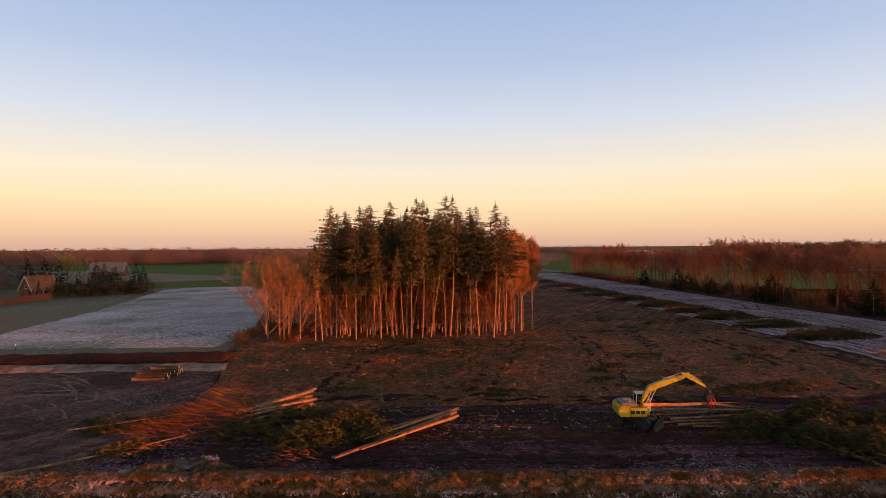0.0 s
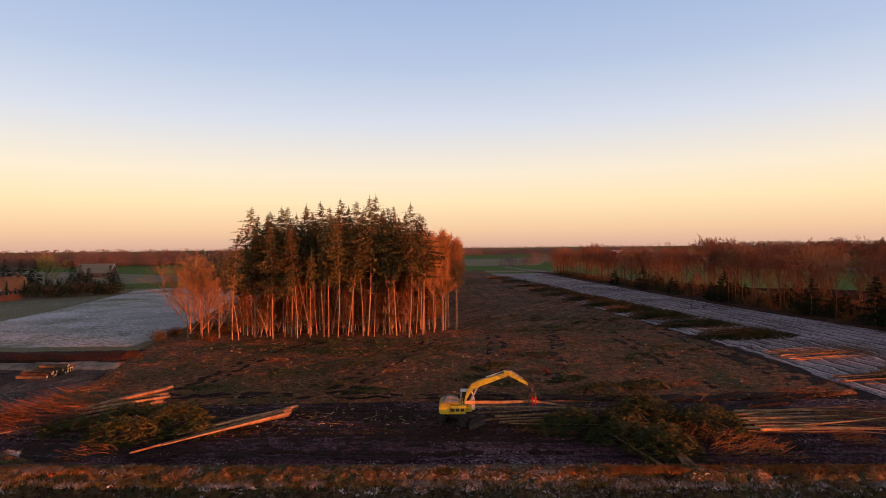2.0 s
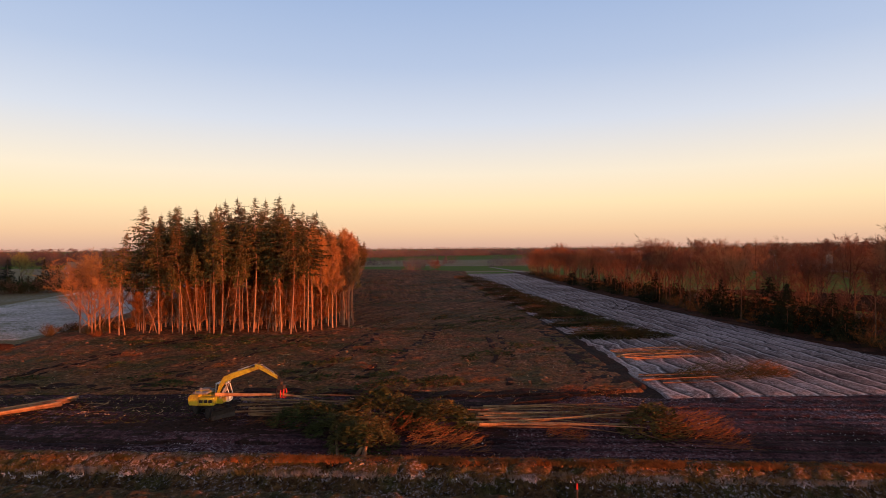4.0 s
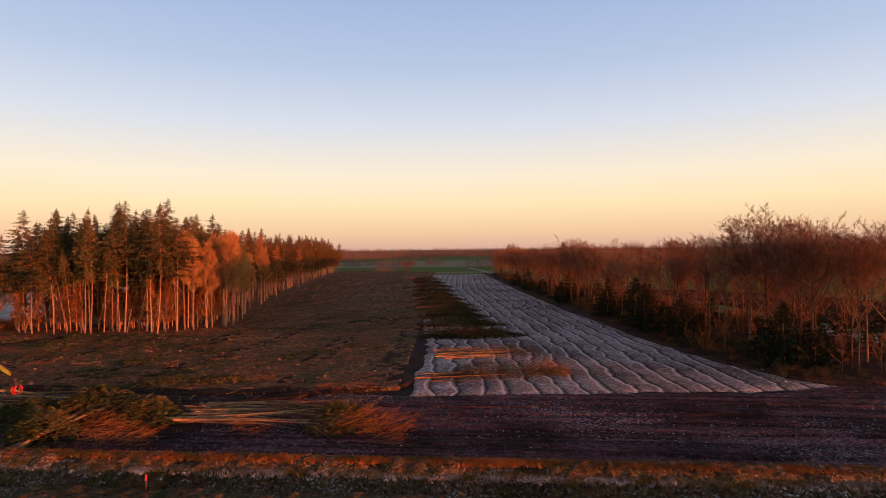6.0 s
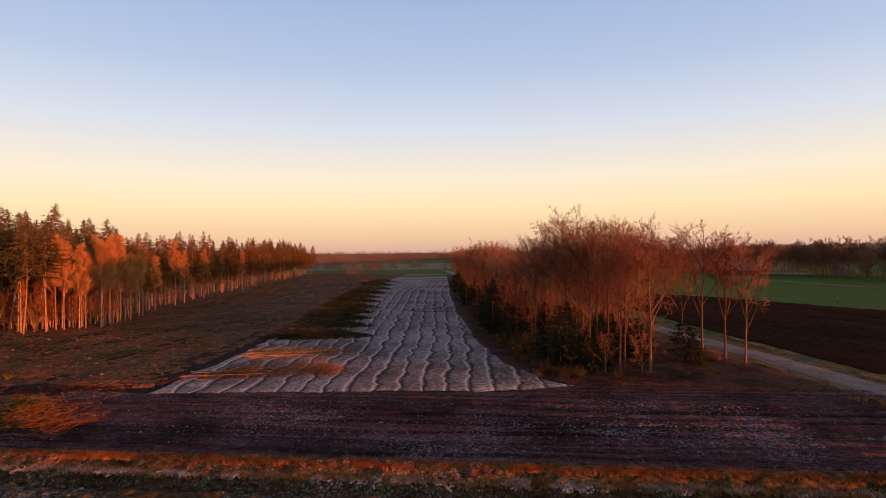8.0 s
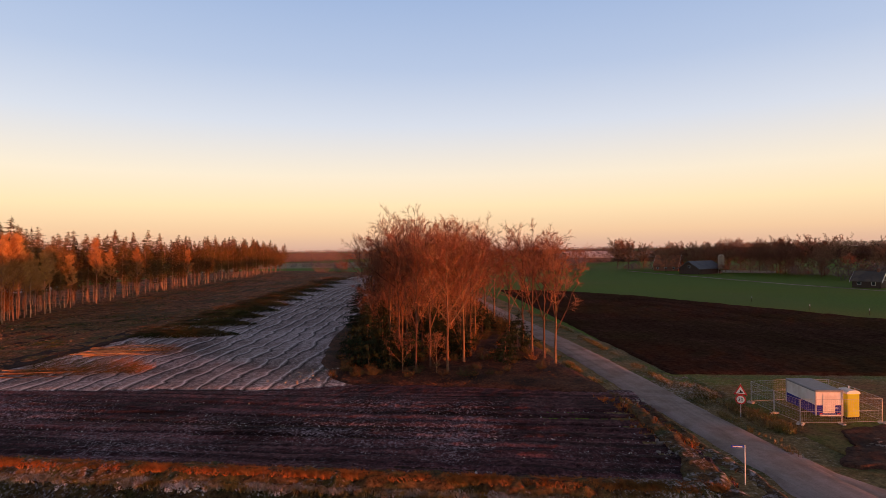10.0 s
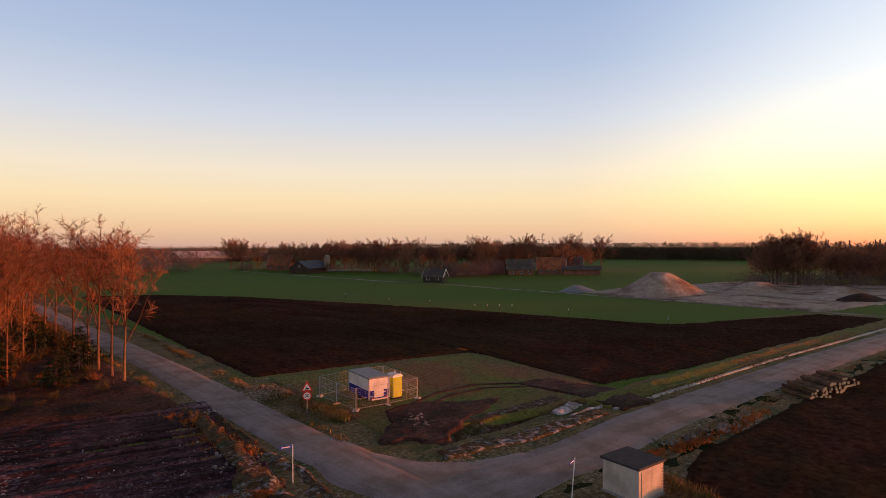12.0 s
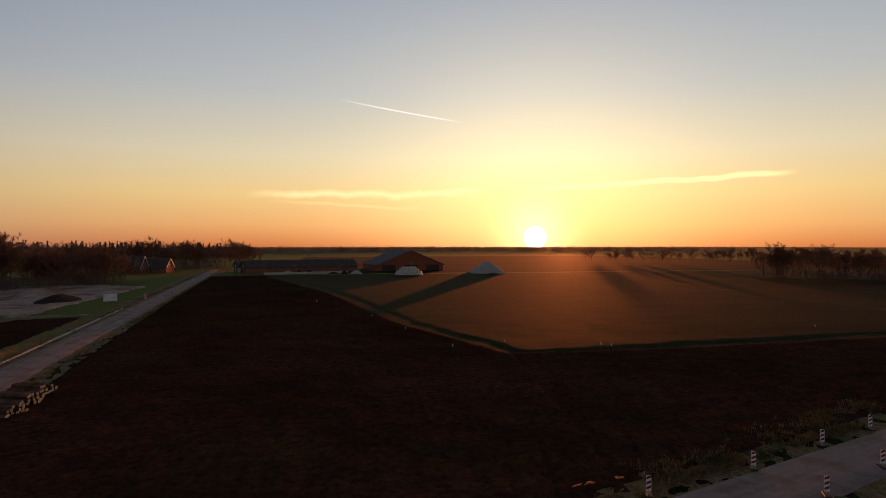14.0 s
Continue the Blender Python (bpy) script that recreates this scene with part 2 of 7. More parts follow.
M["bank"] = surface("overgrown_ditch_bank", (0.040, 0.020, 0.010), (0.13, 0.072, 0.030), 2.2, (0.050, 0.044, 0.016), 0.5, bump=0.16, grain=4, frost=(0.20, 4.5, (0.50, 0.44, 0.48)), speck=(2.6, 0.03, 2.3))
M["rough_bank"] = surface("rough_dark_bank", (0.055, 0.028, 0.013), (0.12, 0.072, 0.032), 2.2, (0.05, 0.052, 0.018), 0.4, bump=0.12, grain=5, frost=(0.24, 1.6, (0.50, 0.45, 0.48)), speck=(2.6, 0.1, 2.0))
M["verge"] = surface("dry_grass_verge", (0.14, 0.092, 0.040), (0.28, 0.19, 0.082), 2.0, (0.085, 0.088, 0.028), 0.25, bump=0.12, grain=5, frost=(0.10, 3.0, (0.44, 0.40, 0.40)), speck=(3.0, 0.3, 1.7))
M["asphalt"] = surface("worn_asphalt", (0.30, 0.235, 0.22), (0.36, 0.29, 0.275), 3.0, (0.24, 0.18, 0.155), 0.35, bump=0.01, grain=30, rough=0.85, rows=("u", 1.7, 2.0, 0.3, (0.42, 0.35, 0.33)), speck=(8.0, 0.8, 1.15), streak=(0.9, 0.03, 0.82, 1.12))
M["sand"] = surface("building_sand", (0.40, 0.29, 0.23), (0.58, 0.46, 0.38), 0.5, (0.22, 0.14, 0.10), 0.10, bump=0.12, grain=2.0, speck=(0.7, 0.6, 1.2))
M["concrete"] = surface("pale_concrete", (0.45, 0.42, 0.38), (0.55, 0.52, 0.47), 3.0, (0.36, 0.33, 0.29), 0.8, bump=0.01, rough=0.85)
M["rubble"] = surface("rimed_stone", (0.20, 0.17, 0.16), (0.32, 0.28, 0.27), 3.0, (0.12, 0.09, 0.08), 0.6, bump=0.02, grain=8, rough=0.9)
M["bark"] = surface("conifer_bark", (0.26, 0.14, 0.085), (0.42, 0.24, 0.15), 6.0, (0.19, 0.10, 0.06), 1.0, bump=0.03, grain=14, vary=0.25)
M["bark_grey"] = surface("broadleaf_bark", (0.11, 0.056, 0.036), (0.21, 0.108, 0.068), 5.0, (0.075, 0.052, 0.032), 0.7, bump=0.03, grain=12, vary=0.4)
M["needles"] = surface("spruce_needles", (0.06, 0.066, 0.028), (0.12, 0.11, 0.045), 1.2, (0.15, 0.10, 0.04), 0.4, rough=0.7, vary=0.3)
# lit copy of the needles: low sun on the forest edge coloured in as brown
M["needles_edge_lit"] = surface("brown_lit_needles", (0.07, 0.05, 0.018), (0.15, 0.095, 0.038), 1.2, (0.19, 0.10, 0.04), 0.5, rough=0.75, vary=0.3)
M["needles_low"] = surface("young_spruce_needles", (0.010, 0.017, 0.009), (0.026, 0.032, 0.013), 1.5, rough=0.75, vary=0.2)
M["twigs"] = surface("bare_twigs", (0.20, 0.088, 0.050), (0.34, 0.150, 0.085), 1.0, rough=0.85, vary=0.4)
M["twigs_larch"] = surface("larch_twigs", (0.34, 0.17, 0.07), (0.50, 0.26, 0.10), 1.0, rough=0.85, vary=0.2)
# greyed towards mauve: the haze of distance is mixed into this twig colour
M["twigs_hazed"] = surface("hazed_far_twigs", (0.15, 0.108, 0.108), (0.21, 0.150, 0.146), 0.1, rough=0.9, vary=0.2)
M["twigs_far"] = surface("farm_tree_twigs", (0.22, 0.115, 0.075), (0.34, 0.17, 0.11), 0.5, rough=0.9, vary=0.35)
M["dead_leaf"] = surface("withered_leaves", (0.18, 0.066, 0.025), (0.29, 0.115, 0.04), 1.5, rough=0.85, vary=0.25)
M["dull_twigs"] = surface("dull_brushwood", (0.06, 0.042, 0.022), (0.12, 0.085, 0.04), 1.2, (0.04, 0.045, 0.016), 0.3, rough=0.85)
M["slope_grass"] = surface("olive_slope_grass", (0.11, 0.066, 0.022), (0.21, 0.14, 0.048), 1.5, (0.30, 0.26, 0.25), 0.45, rough=0.9, speck=(2.0, 0.3, 1.7))
M["russet"] = surface("russet_grass", (0.27, 0.080, 0.024), (0.44, 0.155, 0.045), 0.8, (0.15, 0.085, 0.03), 0.35, rough=0.85, speck=(1.5, 0.4, 1.5))
M["log_bark"] = surface("cut_log_bark", (0.26, 0.15, 0.08), (0.42, 0.26, 0.15), 4.0, (0.20, 0.10, 0.055), 0.9, bump=0.02, grain=12, vary=0.25)
M["log_end"] = surface("sawn_log_end", (0.55, 0.36, 0.20), (0.68, 0.47, 0.28), 9.0, rough=0.8, vary=0.15)
M["fir_brush"] = surface("cut_fir_branches", (0.026, 0.036, 0.012), (0.075, 0.078, 0.024), 0.8, (0.11, 0.085, 0.03), 0.35, rough=0.75, speck=(1.4, 0.30, 1.7))
M["yellow"] = surface("yellow_machine_paint", (0.52, 0.45, 0.02), (0.62, 0.54, 0.035), 2.0, (0.32, 0.25, 0.03), 1.6, rough=0.45, spec=0.5, bump=0.003, speck=(6.0, 0.7, 1.1))
M["steel"] = surface("dirty_dark_steel", (0.035, 0.03, 0.028), (0.07, 0.055, 0.05), 4.0, rough=0.6, metal=0.4, bump=0.006, grain=12)
M["grey_paint"] = surface("grey_paint", (0.20, 0.20, 0.21), (0.27, 0.27, 0.28), 3.0, rough=0.5)
M["white_paint"] = surface("white_paint", (0.72, 0.70, 0.67), (0.80, 0.78, 0.75), 2.0, (0.62, 0.58, 0.53), 0.7, rough=0.5)
M["red_paint"] = surface("red_paint", (0.55, 0.035, 0.03), (0.62, 0.05, 0.04), 4.0, rough=0.5)
# red paint darkened in its colour to the shade of the backlit beacons
M["shaded_red"] = surface("shaded_red_stripe", (0.20, 0.02, 0.018), (0.26, 0.03, 0.025), 4.0, rough=0.6)
M["blue_paint"] = surface("blue_panel", (0.018, 0.022, 0.22), (0.025, 0.03, 0.28), 2.0, rough=0.45)
M["black_paint"] = surface("black_paint", (0.02, 0.02, 0.02), (0.035, 0.03, 0.03), 4.0, rough=0.5)
M["toilet"] = surface("yellow_plastic", (0.52, 0.55, 0.04), (0.58, 0.62, 0.06), 2.0, rough=0.45)
M["zinc"] = surface("galvanised_steel", (0.34, 0.34, 0.35), (0.46, 0.46, 0.47), 6.0, rough=0.55, metal=0.3)
M["felt"] = surface("tarred_roof_felt", (0.04, 0.04, 0.045), (0.07, 0.07, 0.075), 3.0, rough=0.8, bump=0.01)
M["brick"] = surface("red_brick", (0.20, 0.085, 0.055), (0.30, 0.13, 0.08), 3.0, (0.16, 0.08, 0.06), 0.4, bump=0.02, grain=8)
M["tiles"] = surface("orange_roof_tiles", (0.32, 0.10, 0.05), (0.42, 0.15, 0.07), 2.0, (0.2, 0.08, 0.05), 0.3, bump=0.03, grain=4)
M["dark_tiles"] = surface("grey_roof_tiles", (0.07, 0.06, 0.06), (0.11, 0.095, 0.09), 2.0, (0.14, 0.11, 0.09), 0.3, bump=0.03, grain=4)
M["thatch"] = surface("tan_roof", (0.26, 0.19, 0.14), (0.36, 0.27, 0.20), 1.5, bump=0.03, grain=6)
M["sheet"] = surface("pale_roof_sheets", (0.45, 0.45, 0.47), (0.58, 0.58, 0.60), 0.8, rough=0.35, metal=0.3)
M["dark_wood"] = surface("dark_boards", (0.05, 0.035, 0.03), (0.09, 0.06, 0.05), 4.0, bump=0.01)
M["red_wood"] = surface("red_brown_boards", (0.22, 0.07, 0.04), (0.30, 0.10, 0.055), 3.0, bump=0.01)
M["straw"] = surface("wrapped_bales", (0.50, 0.50, 0.46), (0.62, 0.62, 0.58), 3.0, rough=0.5)
M["signblue"] = surface("blue_sign_plate", (0.03, 0.06, 0.40), (0.04, 0.08, 0.45), 4.0, rough=0.4)
M["dark_far"] = surface("far_conifers", (0.06, 0.05, 0.034), (0.11, 0.08, 0.05), 0.3, rough=0.9, vary=0.2)
M["rime"] = surface("rimed_tussocks", (0.40, 0.36, 0.39), (0.62, 0.57, 0.60), 1.2, (0.16, 0.11, 0.07), 0.5, rough=0.85, bump=0.08, grain=5, speck=(2.4, 0.3, 1.5))
M["wet_mud"] = surface("wet_reddish_mud", (0.050, 0.023, 0.016), (0.105, 0.050, 0.036), 2.0, (0.035, 0.017, 0.013), 0.3, bump=0.12, grain=4, speck=(2.6, 0.25, 1.8))
M["slate_sheet"] = surface("slate_blue_roof_sheets", (0.11, 0.115, 0.14), (0.17, 0.18, 0.21), 0.6, rough=0.85, spec=0.04, speck=(0.5, 0.7, 1.2))
M["willow"] = surface("willow_twigs", (0.26, 0.24, 0.09), (0.36, 0.32, 0.12), 1.0, rough=0.85)


def glass_material():
    m = bpy.data.materials.new("window_glass")
    m.use_nodes = True
    p = m.node_tree.nodes["Principled BSDF"]
    p.inputs["Base Color"].default_value = (0.03, 0.035, 0.04, 1)
    p.inputs["Roughness"].default_value, p.inputs["Specular IOR Level"].default_value = 0.08, 0.6
    return m


M["glass"] = glass_material()


# ---- mesh tools ----
class Mesh:
    """Collects vertices and faces of one part."""

    def __init__(self):
        self.v, self.f = [], []

    def add(self, verts, faces):
        k = len(self.v)
        self.v += [tuple(p) for p in verts]
        self.f += [tuple(i + k for i in f) for f in faces]
        return self

    def box(self, lo, hi, m=None, c=0.0):
        """A box, with its edges cut back by c."""
        if not c:
            p = [Vector((x, y, z)) for z in (lo[2], hi[2]) for y in (lo[1], hi[1]) for x in (lo[0], hi[0])]
            f = [(0, 2, 3, 1), (4, 5, 7, 6), (0, 1, 5, 4), (2, 6, 7, 3), (0, 4, 6, 2), (1, 3, 7, 5)]
        else:
            mid, half = [(a + b) / 2 for a, b in zip(lo, hi)], [(b - a) / 2 for a, b in zip(lo, hi)]
            p, index = [], {}
            for axis in range(3):
                for sx in (-1, 1):
                    for sy in (-1, 1):
                        for sz in (-1, 1):
                            s = (sx, sy, sz)
                            index[axis, s] = len(p)
                            p.append(Vector([mid[i] + s[i] * (half[i] if i == axis else half[i] - c) for i in range(3)]))
            f = []
            for axis in range(3):
                u, w = (axis + 1) % 3, (axis + 2) % 3
                for side in (-1, 1):
                    ring = []
                    for a, b in ((-1, -1), (1, -1), (1, 1), (-1, 1)):
                        s = [0, 0, 0]
                        s[axis], s[u], s[w] = side, a, b
                        ring.append(index[axis, tuple(s)])
                    f.append(tuple(ring if side > 0 else ring[::-1]))
            for axis in range(3):
                u, w = (axis + 1) % 3, (axis + 2) % 3
                for a in (-1, 1):
                    for b in (-1, 1):
                        s0, s1 = [0, 0, 0], [0, 0, 0]
                        s0[axis], s1[axis] = -1, 1
                        for s in (s0, s1):
                            s[u], s[w] = a, b
                        q = (index[u, tuple(s0)], index[u, tuple(s1)], index[w, tuple(s1)], index[w, tuple(s0)])
                        f.append(q if a * b > 0 else q[::-1])
            for s in [(x, y, z) for x in (-1, 1) for y in (-1, 1) for z in (-1, 1)]:
                t = (index[0, s], index[1, s], index[2, s])
                f.append(t if s[0] * s[1] * s[2] > 0 else t[::-1])
        return self.add([m @ q for q in p] if m else p, f)

    def tube(self, pts, radii, n=6, caps=True):
        pts = [Vector(p) for p in pts]
        k = len(self.v)
        for i, p in enumerate(pts):
            d = (pts[min(i + 1, len(pts) - 1)] - pts[max(i - 1, 0)]).normalized()
            a = d.cross(Vector((0, 0, 1)) if abs(d.z) < 0.9 else Vector((1, 0, 0))).normalized()
            b = d.cross(a)
            for j in range(n):
                w = 2 * math.pi * j / n
                self.v.append(tuple(p + (a * math.cos(w) + b * math.sin(w)) * radii[i]))
        for i in range(len(pts) - 1):
            for j in range(n):
                a0, a1 = k + i * n + j, k + i * n + (j + 1) % n
                self.f.append((a0, a1, a1 + n, a0 + n))
        if caps:
            self.f.append(tuple(range(k, k + n)))
            self.f.append(tuple(range(k + len(pts) * n - 1, k + (len(pts) - 1) * n - 1, -1)))
        return self

    def blade(self, p, d, w, side=None):
        """A thin tapering sliver from p along d, w wide at its foot."""
        s = (side or d.cross(Vector((random.uniform(-1, 1), random.uniform(-1, 1), random.uniform(-1, 1))))).normalized() * (w / 2)
        k = len(self.v)
        self.v += [tuple(p - s), tuple(p + s), tuple(p + d)]
        self.f.append((k, k + 1, k + 2))
        return self

    def lathe(self, profile, n=16, at=(0, 0, 0)):
        k = len(self.v)
        for r, z in profile:
            for j in range(n):
                w = 2 * math.pi * j / n
                self.v.append((at[0] + r * math.cos(w), at[1] + r * math.sin(w), at[2] + z))
        for i in range(len(profile) - 1):
            for j in range(n):
                a0, a1 = k + i * n + j, k + i * n + (j + 1) % n
                self.f.append((a0, a1, a1 + n, a0 + n))
        self.f.append(tuple(range(k + n - 1, k - 1, -1)))
        self.f.append(tuple(range(k + (len(profile) - 1) * n, k + len(profile) * n)))
        return self

    def prism(self, outline, y0, y1):
        """An outline in x and z, drawn out from y0 to y1."""
        n = len(outline)
        v = [(x, y0, z) for x, z in outline] + [(x, y1, z) for x, z in outline]
        f = [tuple(range(n)), tuple(range(2 * n - 1, n - 1, -1))] + [(i, i + n, (i + 1) % n + n, (i + 1) % n) for i in range(n)]
        return self.add(v, f)

    def data(self, name, material, smooth=False):
        me = bpy.data.meshes.new(name)
        me.from_pydata(self.v, [], self.f)
        for m in (material if isinstance(material, (list, tuple)) else [material]):
            me.materials.append(m)
        if smooth:
            me.shade_smooth()
        return me


def part(name, mesh, material, parent, label="", smooth=False):
    ob = new(name, mesh.data(name, material, smooth))
    ob.parent = parent
    return tagged(ob, label) if label else ob


def thing(name, m, label, category, group=""):
    ob = new(name)
    ob.empty_display_size = 0.3
    ob.matrix_basis = m
    return tagged(ob, label, category, group)


def solo(name, mesh, material, label, category, kind="", group="", smooth=False, m=None):
    ob = new(name, mesh.data(name, material, smooth))
    if m:
        ob.matrix_basis = m
    return tagged(ob, label, category, group, kind)


def hash01(ix, iy, seed):
    h = (ix.astype(np.int64) * 374761393 + iy.astype(np.int64) * 668265263 + seed * 974711) & 0x7FFFFFFF
    h = ((h ^ (h >> 13)) * 1274126177) & 0x7FFFFFFF
    return ((h ^ (h >> 16)) & 0xFFFFF) / 0xFFFFF


def lumps(x, y, size, seed=0, octaves=3):
    """Smooth noise between -1 and 1 whose largest lumps are size metres across."""
    out, gain, total = 0.0, 1.0, 0.0
    for o in range(octaves):
        fx, fy = x / size * 2**o, y / size * 2**o
        ix, iy = np.floor(fx), np.floor(fy)
        u, w = fx - ix, fy - iy
        u, w = u * u * (3 - 2 * u), w * w * (3 - 2 * w)
        a, b = hash01(ix, iy, seed + o), hash01(ix + 1, iy, seed + o)
        c, d = hash01(ix, iy + 1, seed + o), hash01(ix + 1, iy + 1, seed + o)
        out = out + gain * ((a * (1 - u) + b * u) * (1 - w) + (c * (1 - u) + d * u) * w - 0.5) * 2
        total, gain = total + gain, gain * 0.5
    return out / total


def resample(line, n):
    p = np.array(line, float)
    s = np.r_[0, np.cumsum(np.hypot(*np.diff(p, axis=0).T))]
    t = np.linspace(0, s[-1], n)
    return np.stack([np.interp(t, s, p[:, 0]), np.interp(t, s, p[:, 1])], 1), t


def strip(name, left, right, across, along, height, material, label, category, z=0.05, ragged=0.3, skirt=0.35, clods=(0.12, 1.2)):
    """Ground between two lines, as a fine mesh with an uneven surface. height(u, w, along) gives its cross section, u from 0 to 1."""
    a, t = resample(left, along + 1)
    b, _ = resample(right, along + 1)
    u = np.linspace(0, 1, across + 1)
    xy = a[:, None] * (1 - u)[None, :, None] + b[:, None] * u[None, :, None]
    x, y = xy[..., 0], xy[..., 1]
    wide = np.hypot(*(b - a).T)[:, None] * u[None]
    edge = np.minimum(np.minimum(u, 1 - u)[None] * np.hypot(*(b - a).T)[:, None], np.minimum(t, t[-1] - t)[:, None])
    if ragged:
        x, y = x + lumps(x, y, 2.5, 11) * ragged, y + lumps(x, y, 2.5, 17) * ragged
    h = z + clods[0] * (lumps(x, y, clods[1], 3) + 0.75) + height(u[None] + 0 * x, wide, t[:, None] + 0 * x)
    h = np.where(edge < 1e-6, -skirt, h)
    n, k = along + 1, across + 1
    me = bpy.data.meshes.new(name)
    idx = np.arange(n * k).reshape(n, k)
    quads = np.stack([idx[:-1, :-1], idx[:-1, 1:], idx[1:, 1:], idx[1:, :-1]], -1).reshape(-1, 4)
    me.from_pydata(np.stack([x, y, h], -1).reshape(-1, 3).tolist(), [], quads.tolist())
    for key, val in (("u", wide), ("v", t[:, None] + 0 * x)):
        me.attributes.new(key, "FLOAT", "POINT").data.foreach_set("value", val.astype(np.float32).ravel())
    me.materials.append(material)
    me.update()
    if me.polygons[0].normal.z < 0:
        me.flip_normals()
    me.shade_smooth()
    return tagged(new(name, me), label, category, kind="structure")


flat = lambda u, w, t: 0 * u

# ---- ground ----
def base_ground():
    """One sheet to the horizon, lowered under the ditches."""
    xs = np.unique(np.r_[np.linspace(-4000, -400, 13), np.arange(-400, 700, 20), -46, -44, 134, 136, 147, 149, 165, 167, np.linspace(700, 4600, 14)])
    ys = np.unique(np.r_[np.linspace(-4000, -300, 13), np.arange(-300, 700, 20), 9, 11, 42, 44, 27, 28, 36, 37, np.linspace(700, 4600, 14)])
    x, y = np.meshgrid(xs, ys)
    z = 0.02 * lumps(x, y, 60, 5) - 0.03
    low = ((x > -45) & (x < 135) & (y > 10) & (y < 43)) | ((x > 148) & (x < 166) & (y > 27.5) & (y < 36.5))
    z = np.where(low, -1.6, z)
    n, k = x.shape
    idx = np.arange(n * k).reshape(n, k)
    quads = np.stack([idx[:-1, :-1], idx[:-1, 1:], idx[1:, 1:], idx[1:, :-1]], -1).reshape(-1, 4)
    me = bpy.data.meshes.new("ground")
    me.from_pydata(np.stack([x, y, z], -1).reshape(-1, 3).tolist(), [], quads.tolist())
    me.materials.append(M["grass"])
    return tagged(new("ground", me), "wide flat green winter farmland with patchy meadow grass", "ground", kind="structure")


def crest(x):
    return 38.9 - 0.072 * x


def bank_section(u, w, t):
    """From the near side: a flat verge, a ditch, and a rough crest that drops to the mud behind it."""
    notch = np.clip(lumps(t + 0 * u, 0 * u, 3.4, 31, 2) - 0.16, 0, 1) * np.interp(u, [0.5, 0.7, 0.88, 1], [0, 1, 1, 0])
    return np.interp(u, [0, 0.55, 0.62, 0.69, 0.84, 0.89, 1.0], [0.1, 0.1, -0.9, -1.0, 0.3, 0.5, 0.0]) - 1.1 * notch


base_ground()
bx = np.linspace(-60, 134, 12)
strip("ditch_bank", [(x, crest(x) - 13) for x in bx], [(x, crest(x) + 1.2) for x in bx], 80, 900, bank_section, M["bank"],
      "overgrown ditch bank with russet grass and rime", "bank", clods=(0.24, 0.55), ragged=0.5)
strip("near_verge", [(x, crest(x) - 32) for x in bx], [(x, crest(x) - 12.6) for x in bx], 20, 100, flat, M["verge"],
      "dry grass verge along the ditch", "verge", z=0.0)


def ruts(u, w, t):
    """Pairs of wheel tracks that wander along the strip, with pushed-up rims and tread marks."""
    h = 0.03 * np.sin(w * 1.1 + 1 + 0.05 * t)
    for k, c in enumerate((1.6, 3.3, 5.4, 7.2, 9.6, 11.4, 13.2, 15.0)):
        d = w - c - 0.9 * lumps(t, 0 * t, 38, 60 + k, 2)
        depth = 0.10 + 0.12 * lumps(t, 0 * t, 21, 80 + k, 2)
        h = h - np.clip(depth, 0.02, 0.3) * np.exp(-(d / 0.33) ** 2) + 0.03 * np.exp(-((np.abs(d) - 0.72) / 0.25) ** 2)
        h = h + 0.025 * np.sin(t * 14.0 + 3 * np.abs(d)) * np.exp(-(d / 0.6) ** 2)
    return h


mx = np.linspace(-22, 136, 14)
strip("mud_track", [(x, crest(x) + 0.8) for x in mx], [(x, np.interp(x, [-22, 0, 40, 54, 58, 104, 110, 136], [57, 58.5, 57, 54.5, 52.6, 53.2, 56.5, 53])) for x in mx], 110, 900, ruts, M["mud"],
      "dark rutted mud track dusted with rime", "track", clods=(0.075, 0.5), z=0.06)
strip("churned_soil", [(-16, 42.5), (4, 41.5), (46, 40.6)], [(-14, 58.5), (10, 58.5), (47, 56)], 40, 130, flat, M["berm"], "black churned soil in front of the clearing", "ground", clods=(0.10, 0.9), z=0.05, ragged=1.2, skirt=0.0)
strip("bare_soil", [(-30, 40), (-30, 98)], [(136, 28), (104, 98)], 40, 30, flat, M["berm"], "dark soil under the track and clearing", "ground", z=-0.02, clods=(0.02, 3.0), skirt=0.1)
strip("wheel_ruts", [(-12, 58.5), (8, 57.5), (24, 55.2), (42, 53.4), (56, 53.2)], [(-12, 60.5), (8, 59.8), (24, 57.4), (42, 55.2), (57, 56)], 12, 160, lambda u, w, t: -0.12 * np.sin(u * math.pi), M["berm"],
      "dark churned wheel ruts across the clearing", "track", clods=(0.24, 1.3), z=0.16, ragged=1.0, skirt=0.0)
strip("wheel_ruts", [(30, 62), (34, 74), (38, 90), (40, 110)], [(32.4, 61.5), (36.5, 73.5), (40, 90), (42, 110)], 10, 120, lambda u, w, t: -0.12 * np.sin(u * math.pi), M["berm"],
      "dark churned wheel ruts across the clearing", "track", clods=(0.24, 1.3), z=0.13, ragged=1.2, skirt=0.0)
